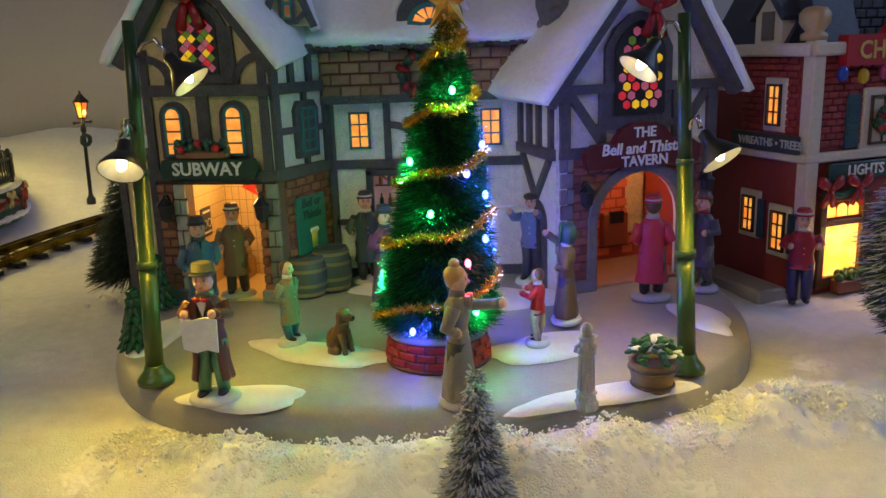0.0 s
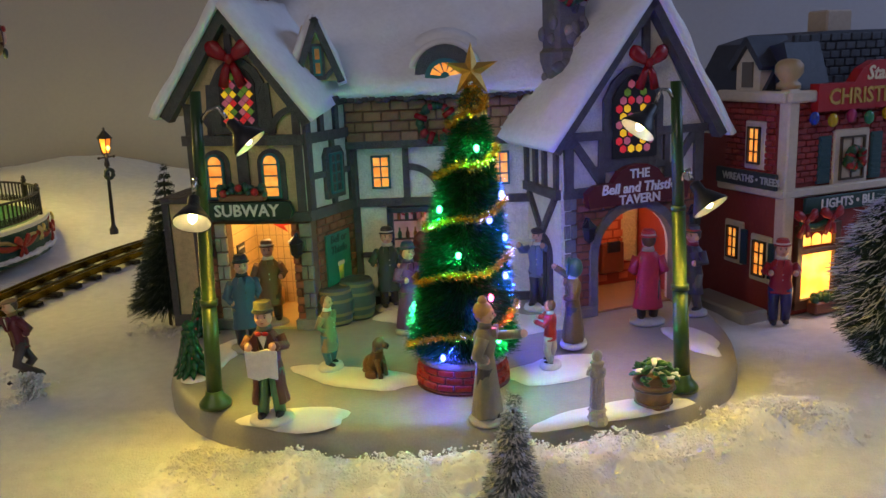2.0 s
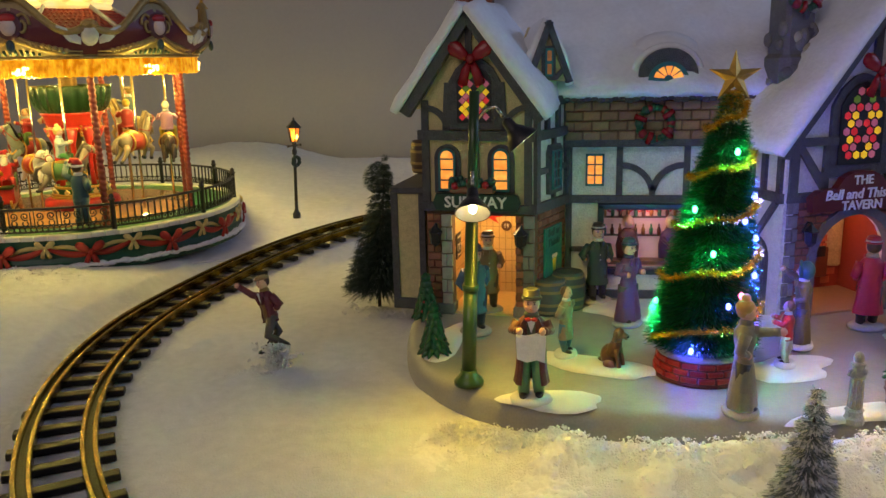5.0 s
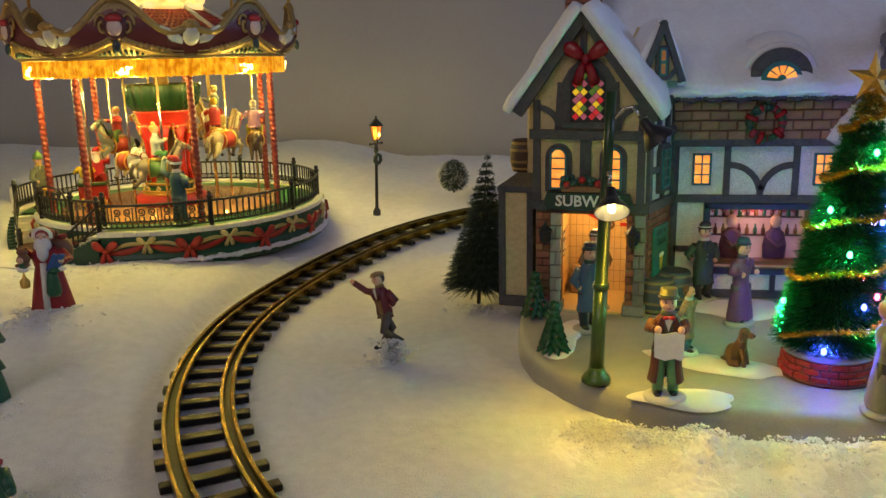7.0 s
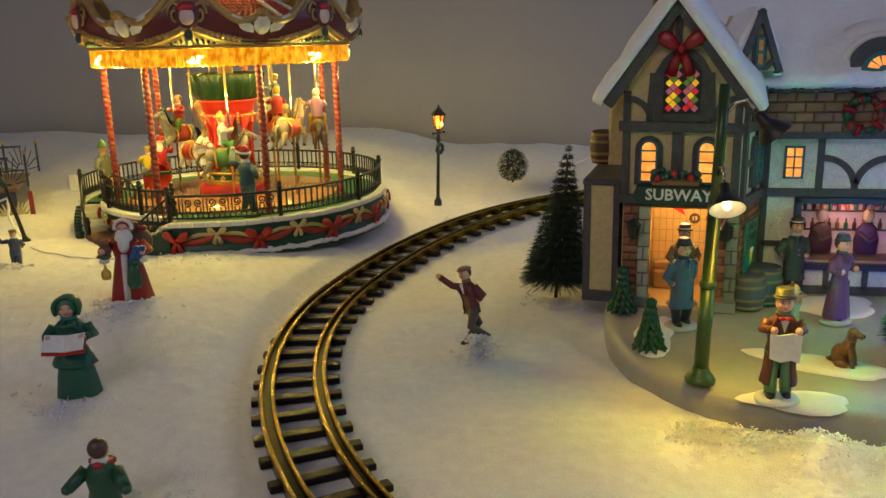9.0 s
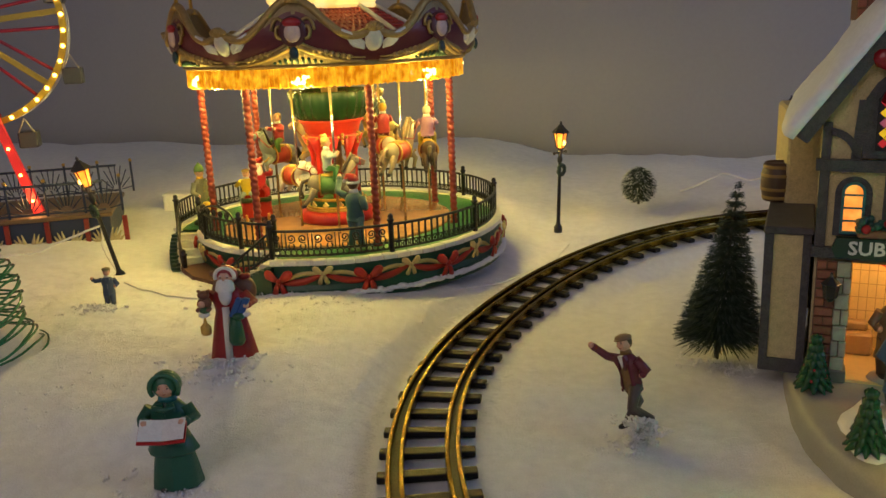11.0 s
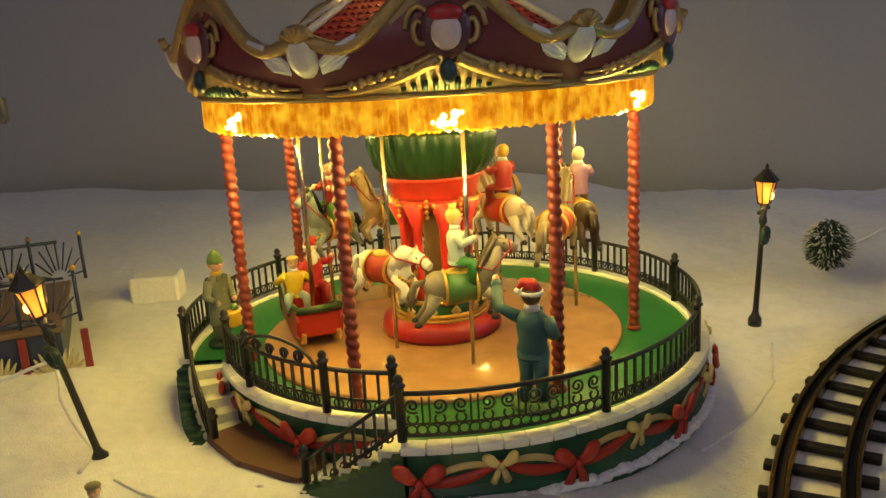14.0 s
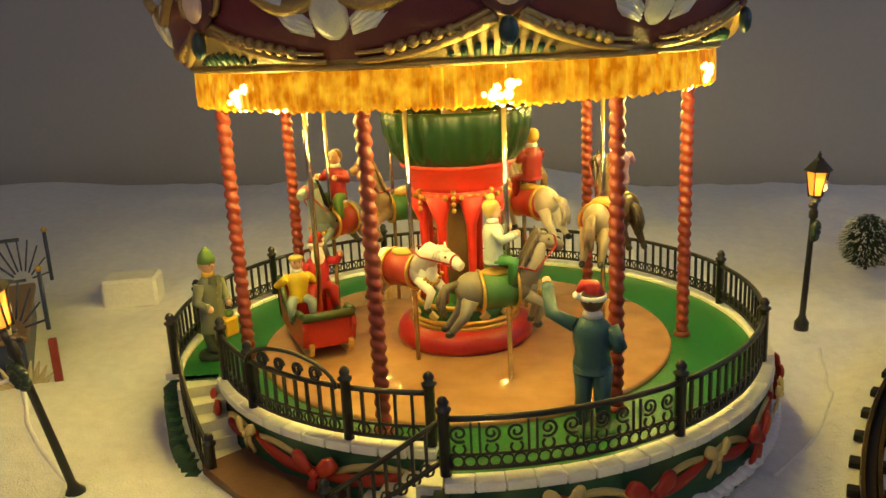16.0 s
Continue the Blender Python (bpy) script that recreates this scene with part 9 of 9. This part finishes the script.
def build_ferris():
    blue = paint((0.02, 0.035, 0.09), 0.4)
    bm = mesh_bm()
    box(bm, (11.0, 7.2, 2.3), (25.0, 14.0, 4.6), bevel=0.1)
    deck = part("deck", bm, blue, ferris, "dark blue deck base")
    bm = mesh_bm()
    box(bm, (11.0, 7.2, 4.85), (25.6, 14.6, 0.5), bevel=0.1)
    part("deck_top", bm, paint((0.17, 0.11, 0.06)), deck, "brown plank deck")
    for q in range(6):
        x = 1.2 + 4.4 * q
        bm = mesh_bm()
        box(bm, (x + 2.0, -0.1, 2.3), (0.55, 0.5, 4.6), bevel=0.06)
        part("panel_post", bm, paint((0.20, 0.02, 0.02)), deck)
        bm = mesh_bm()
        for s in (-1, 1):
            for t in range(4):
                a = radians(25 + 22 * t)
                tube(bm, [(x - 0.2 + s * 0.1, -0.05, 0.9), (x - 0.2 + s * (0.5 + 1.0 * math.cos(a)), -0.12, 1.3 + 1.0 * math.sin(a)), (x - 0.2 + s * (0.5 + 1.5 * math.cos(a * 0.9)), -0.05, 1.4 + 1.9 * math.sin(a))], [0.1, 0.22, 0.06], 5)
        part("leaf_motif", bm, paint((0.50, 0.44, 0.26)), deck, "cream leaf motif")
    for y in (0.2, 14.0):
        bm = mesh_bm()
        tube(bm, [(-1.2, y, 8.9), (23.2, y, 8.9)], 0.17, 5)
        tube(bm, [(-1.2, y, 5.5), (23.2, y, 5.5)], 0.14, 5)
        for q in range(6):
            x = 2.0 + 4.2 * q
            for t in range(9):
                a = math.pi * t / 8
                tube(bm, [(x + 0.7 * math.cos(a), y, 5.6 + 0.7 * math.sin(a)), (x + min(2.0, 3.2 / max(0.3, math.sin(a) + 0.2)) * math.cos(a), y, 5.6 + min(3.2, 3.3 * math.sin(a) + 0.3))], 0.09, 4)
            tube(bm, [(x + 2.1, y, 5.2), (x + 2.1, y, 9.3)], 0.16, 5)
            ball(bm, (x + 2.1, y, 9.45), 0.24, 1, 7, 5)
        part("sunburst_rail", bm, [blue, GOLD], ferris, "blue sunburst railing")
    bm = mesh_bm()
    rng = random.Random(5)
    for q in range(240):
        ball(bm, (rng.uniform(-1, 23.4), rng.uniform(-1.0, -0.2), rng.uniform(0.0, 0.5)), rng.uniform(0.16, 0.34), 0, 5, 4)
    tagged(part("hedge", bm, paint((0.05, 0.10, 0.03)), ferris, "low green hedge along the deck"), kind="stuff")
    # the wheel
    c = (2.4 + 4.0, 8.2, 27.5)
    cw = ferris.matrix_basis.inverted() @ Vector((-1.061, 0.839, 0.287)) * 100
    c = (cw.x, cw.y, cw.z)
    R = 12.1
    for y, mat in ((-1.1, paint((0.50, 0.36, 0.03), 0.35)), (1.1, WHITE)):
        bm = mesh_bm()
        n = 96
        ring = []
        for rr, yy in ((R, y - 0.25), (R, y + 0.25), (R - 0.75, y + 0.25), (R - 0.75, y - 0.25)):
            ring.append([bm.verts.new((c[0] + rr * math.cos(2 * math.pi * k / n), c[1] + yy, c[2] + rr * math.sin(2 * math.pi * k / n))) for k in range(n)])
        for q in range(4):
            a, b = ring[q], ring[(q + 1) % 4]
            for k in range(n):
                bm.faces.new((a[k], a[(k + 1) % n], b[(k + 1) % n], b[k]))
        part("rim", bm, mat, ferris, "yellow wheel rim" if y < 0 else "white rear rim")
    bulb = glow("rim_bulb", (1.0, 0.55, 0.10), 9.0)
    bm = mesh_bm()
    ball(bm, (0, 0, 0), 0.26, seg=8, rings=5)
    first = part("rim_bulb", bm, bulb, ferris)
    for k in range(40):
        ob = first if k == 0 else new("rim_bulb", first.data)
        ob.parent = ferris
        a = 2 * math.pi * (k + 0.5) / 40
        ob.matrix_basis = cm(c[0] + (R - 0.37) * math.cos(a), c[1] - 1.42, c[2] + (R - 0.37) * math.sin(a))
    for k in range(8):
        a = 2 * math.pi * k / 8 + 0.12
        bm = mesh_bm()
        box(bm, ((R - 0.5) / 2, -1.0, 0), (R - 1.0, 0.3, 0.7), bevel=0.06)
        part("spoke", bm, paint((0.42, 0.32, 0.05), 0.35), ferris, "yellow spoke", m=cm(*c) @ Matrix.Rotation(-a, 4, "Y"))
        bm = mesh_bm()
        for s in (-1, 1):
            tube(bm, [(3.0, -0.9, 0), (R - 1.0, -0.9, s * 2.6)], 0.22, 5)
        part("brace", bm, paint((0.34, 0.02, 0.05), 0.35), ferris, "red lattice brace", m=cm(*c) @ Matrix.Rotation(-a - 0.39, 4, "Y"))
    # cabins
    for k in range(8):
        a = 2 * math.pi * k / 8 - 0.30
        x, z = c[0] + (R + 0.4) * math.cos(a), c[2] + (R + 0.4) * math.sin(a)
        if z < 7.5:
            continue
        bm = mesh_bm()
        box(bm, (0, 0, -2.6), (2.2, 2.2, 2.0), bevel=0.15)
        cab = part("cabin", bm, paint((0.07, 0.075, 0.09)), ferris, "grey cabin", m=cm(x, c[1] - 0.2, z))
        bm = mesh_bm()
        for s in (-1, 1):
            tube(bm, [(0, -1.4, 0), (s * 0.9, -1.1, -1.7)], 0.1, 5)
        part("hanger", bm, paint((0.5, 0.45, 0.35)), cab)
    # red support legs with bulbs; emission in the red makes them look lit
    for s in (-1, 1):
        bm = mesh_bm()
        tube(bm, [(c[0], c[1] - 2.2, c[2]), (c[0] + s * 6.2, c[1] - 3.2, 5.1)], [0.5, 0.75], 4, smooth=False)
        leg = part("support_leg", bm, glow("red_leg_glow", (0.75, 0.03, 0.03), 0.35), ferris, "red support leg with bulb light put in as faint emission")
        for q in range(7):
            t = (q + 0.5) / 7
            bm = mesh_bm()
            ball(bm, (c[0] + s * 6.2 * t, c[1] - 2.85 - 1.0 * t, c[2] + (5.1 - c[2]) * t), 0.2, seg=7, rings=5)
            part("leg_bulb", bm, bulb, leg)
    lamp("ferris_light", "POINT", ferris.matrix_basis @ cm(c[0] + 6.0, c[1] - 5.0, 7.0), 0.06, (1.0, 0.55, 0.18), 0.01)


build_ferris()


# ---- wire spiral tree ----
def wire_tree():
    ob = empty("wire_spiral_tree", pose(-0.775, 0.520, 0.012), label="cone tree of loosely coiled green glitter wire", category="wire tree")
    rng = random.Random(31)
    bm = mesh_bm()
    for strand in range(3):
        pts = []
        for q in range(330):
            u = q / 329
            a = u * 2 * math.pi * 9 + strand * 2.1
            r = (5.6 - 3.4 * u) * (1 + 0.10 * math.sin(7.3 * u * 6.28 + strand * 2)) + rng.uniform(-0.05, 0.05)
            pts.append((r * math.cos(a), r * math.sin(a) * 0.95, 0.5 + 12.2 * u + 0.6 * math.sin(a + strand) + 0.3 * math.sin(3 * a)))
        tube(bm, pts, 0.10, 5)
    part("wire_coil", bm, paint((0.015, 0.13, 0.055), 0.22), ob, "green glitter wire")
    bm = mesh_bm()
    ball(bm, (2.2, -5.3, 0.5), 0.34, seg=10, rings=7)
    part("red_bead", bm, paint((0.35, 0.01, 0.02), 0.15), ob)


wire_tree()


# ---- the toy train ----
def on_rail(deg, z=0.0):
    x, y, _ = on_track(deg)
    return pose(x, y, track_bed_z(deg) + 0.0105 + z, 0, 0, deg - 90)


def wheels(parent, xs, r=0.85):
    for x in xs:
        for y in (-1.58, 1.58):
            bm = mesh_bm()
            lathe(bm, [(r * 1.12, -0.18), (r * 1.12, -0.08), (r, -0.06), (r, 0.2), (0.2, 0.26)], 18, m=Matrix.Translation((x, y, r)) @ Euler((radians(90 if y < 0 else -90), 0, 0)).to_matrix().to_4x4())
            part("wheel", bm, BLACK, parent)


def candy_post(parent, x, y, z0, z1):
    bm = mesh_bm()
    n = int((z1 - z0) / 0.35)
    for q in range(n):
        z = z0 + (z1 - z0) * q / n
        tube(bm, [(x, y, z), (x, y, z + (z1 - z0) / n)], 0.3, 8, q % 2)
    part("candy_post", bm, [WHITE, RED], parent, "red and white striped post")


def train():
    # wagons face along the way of travel, +x
    red, teal, yellow = paint((0.20, 0.02, 0.02), 0.35), paint((0.05, 0.11, 0.13), 0.35), paint((0.45, 0.28, 0.04), 0.35)
    tan = paint((0.26, 0.13, 0.06), 0.45)
    ob = empty("caboose", on_rail(111), label="toy caboose like a gingerbread house with red roof", category="toy train", group="toy train")
    wheels(ob, (-3.0, -1.4, 1.6, 3.2))
    bm = mesh_bm()
    box(bm, (0, 0, 1.9), (10.0, 3.8, 0.7), bevel=0.1)
    part("frame", bm, red, ob)
    bm = mesh_bm()
    box(bm, (-0.8, 0, 4.6), (7.4, 3.6, 4.8), bevel=0.08)
    body = part("body", bm, tan, ob, "brown gingerbread walls")
    bm = mesh_bm()
    prism(bm, [(-2.5, 6.6), (2.5, 6.6), (0, 9.0)], -5.3, -2.2, Matrix.Rotation(radians(90), 4, "Z"))
    bmesh.ops.transform(bm, matrix=Matrix.Translation((-5.5, 0, 0)), verts=bm.verts)
    part("gable_roof", bm, red, body, "red gable roof with icing")
    bm = mesh_bm()
    lathe(bm, [(2.3, -3.2), (2.3, 3.2)], 20, m=Matrix.Translation((1.0, 0, 7.6)) @ Euler((0, radians(90), 0)).to_matrix().to_4x4(), squash=1.0)
    part("cupola_roof", bm, paint((0.16, 0.22, 0.24), 0.4), body, "grey rounded cupola roof")
    for x, y, w in ((-4.55, 0, 0), (-1.5, -1.85, 1), (1.0, -1.85, 1), (-1.5, 1.85, 1), (1.0, 1.85, 1)):
        bm = mesh_bm()
        box(bm, (x, y, 4.4 if w else 4.0), (1.2 if w else 0.2, 0.2 if w else 1.5, 1.5 if w else 3.2), bevel=0.06)
        part("window" if w else "door", bm, red if not w else paint((0.08, 0.12, 0.14)), body)
    for y in (-1.9, 1.9):
        candy_post(ob, -4.5, y, 2.2, 7.0)
        candy_post(ob, 3.0, y, 2.2, 7.0)
    for q, (deg, mat, lab) in enumerate(((95, teal, "toy open wagon in teal with figurine passengers"), (79, red, "toy open wagon in dark red with figurine passengers"))):
        ob = empty("open_wagon", on_rail(deg), label=lab, category="toy train", group="toy train")
        wheels(ob, (-3.4, -1.9, 1.9, 3.4))
        bm = mesh_bm()
        box(bm, (0, 0, 1.9), (11.4, 3.4, 0.6), bevel=0.1)
        part("frame", bm, BLACK, ob)
        for y in (-1.75, 1.75):
            bm = mesh_bm()
            prism(bm, [(-5.6, 2.2), (5.6, 2.2), (5.7, 5.6), (4.2, 5.0), (0, 4.6), (-4.2, 5.0), (-5.7, 5.8)], y - 0.12, y + 0.12)
            part("side", bm, mat, ob)
            bm = mesh_bm()
            tube(bm, [(-5.4, y * 1.08, 3.1), (5.4, y * 1.08, 3.1)], 0.1, 5)
            part("stripe", bm, yellow, ob)
        for x in (-5.5, 5.5):
            bm = mesh_bm()
            box(bm, (x, 0, 3.9), (0.3, 3.6, 3.4), bevel=0.1)
            part("end", bm, yellow, ob)
        for y in (-1.95, 1.95):
            for x in (-5.4, 5.4):
                candy_post(ob, x, y, 2.2, 5.8)
        m0 = on_rail(deg)
        rng = random.Random(q)
        for x, cc in ((-3.0, (0.36, 0.02, 0.02)), (0.0, (0.05, 0.07, 0.2)), (2.8, (0.45, 0.3, 0.03))):
            p = m0 @ cm(x, 0, 3.6)
            figurine("passenger_figurine", "small seated train passenger figurine in a bright coat", tuple(p.translation), deg + rng.uniform(-30, 30), 4.6, cc, hat="santa" if x < 0 else "knit", hat_color=(0.36, 0.02, 0.02), seated=True, group="train passengers", style="jacket")
    ob = empty("toy_locomotive", on_rail(60), label="toy steam locomotive in blue and red with brass trim", category="toy train", group="toy train")
    wheels(ob, (-4.5, -2.0, 0.5, 3.0))
    bm = mesh_bm()
    box(bm, (0, 0, 2.1), (15.0, 3.4, 0.7), bevel=0.1)
    part("frame", bm, red, ob)
    bm = mesh_bm()
    tube(bm, [(-2.0, 0, 4.4), (6.2, 0, 4.4)], 1.75, 18)
    part("boiler", bm, paint((0.03, 0.06, 0.13), 0.3), ob, "dark blue boiler")
    for x in (-0.5, 2.0, 4.5):
        bm = mesh_bm()
        tube(bm, [(x - 0.1, 0, 4.4), (x + 0.1, 0, 4.4)], 1.82, 18)
        part("boiler_band", bm, GOLD, ob)
    bm = mesh_bm()
    box(bm, (-4.8, 0, 5.2), (4.0, 3.7, 5.4), bevel=0.1)
    cab = part("cab", bm, red, ob, "red driver's cab")
    bm = mesh_bm()
    prism(bm, arch_pts(-2.3, 2.3, 7.8, 8.0, 0.9), -7.2, -2.4, Matrix.Rotation(radians(-90), 4, "Z") @ Matrix.Translation((0, 0, 0)))
    bmesh.ops.transform(bm, matrix=Matrix.Translation((0, 0, 0)), verts=bm.verts)
    part("cab_roof", bm, paint((0.03, 0.09, 0.06)), cab)
    bm = mesh_bm()
    lathe(bm, [(0.55, 6.0), (0.5, 7.4), (0.9, 8.4), (1.25, 9.6), (1.0, 9.9)], 16, c=(5.0, 0))
    part("smokestack", bm, paint((0.12, 0.06, 0.03)), ob, "flared brown smokestack")
    bm = mesh_bm()
    prism(bm, [(7.4, 0.5), (9.4, 0.4), (7.6, 2.4)], -1.7, 1.7)
    part("cowcatcher", bm, GOLD, ob)


train()


# ---- loose leads and the white block ----
def lead(name, pts, r, mat, label):
    bm = mesh_bm()
    out = []
    for a, b in zip(pts, pts[1:]):
        for q in range(8):
            x, y = a[0] + (b[0] - a[0]) * q / 8, a[1] + (b[1] - a[1]) * q / 8
            lift = a[2] + (b[2] - a[2]) * q / 8
            x += 0.004 * noise.noise((x * 30, y * 30, 1))
            out.append((x * 100, y * 100, (snow_height(x, y) + lift) * 100 + r * 0.6))
    tube(bm, out, r, 6)
    tagged(part(name, bm, mat), label, "cable")


LEAD = paint((0.75, 0.75, 0.74), 0.35)
lead("white_lead", ((-0.36, 0.965, 0.0), (-0.372, 0.90, 0.0), (-0.40, 0.84, 0.0), (-0.44, 0.78, 0.0)), 0.10, LEAD, "thin clear lead running over the snow")
lead("white_lead", ((-0.24, 1.20, 0.0), (-0.19, 1.21, 0.02), (-0.15, 1.21, 0.012), (-0.12, 1.20, 0.022), (-0.07, 1.19, 0.0), (0.0, 1.2, 0.01)), 0.14, LEAD, "white looped lead lying behind the track")
lead("white_lead", ((-0.765, 0.700, 0.0), (-0.70, 0.675, 0.0), (-0.62, 0.66, 0.0)), 0.10, LEAD, "thin white lead near the carousel stairs")
lead("white_lead", ((-1.0, 0.72, 0.0), (-0.93, 0.77, 0.0), (-0.86, 0.79, 0.030), (-0.83, 0.755, 0.02), (-0.80, 0.735, 0.0), (-0.79, 0.70, 0.0)), 0.13, LEAD, "white lead hanging by the lantern post")
bm = mesh_bm()
box(bm, (0, 0, 1.2), (4.6, 3.2, 2.6), bevel=0.25)
_b = part("white_block", bm, paint((0.70, 0.69, 0.62), 0.6))
_b.matrix_basis = pose(-0.912, 1.024, snow_height(-0.912, 1.024) - 0.002, 0, 0, 15)
tagged(_b, "small white block lying on the snow drift", "block")
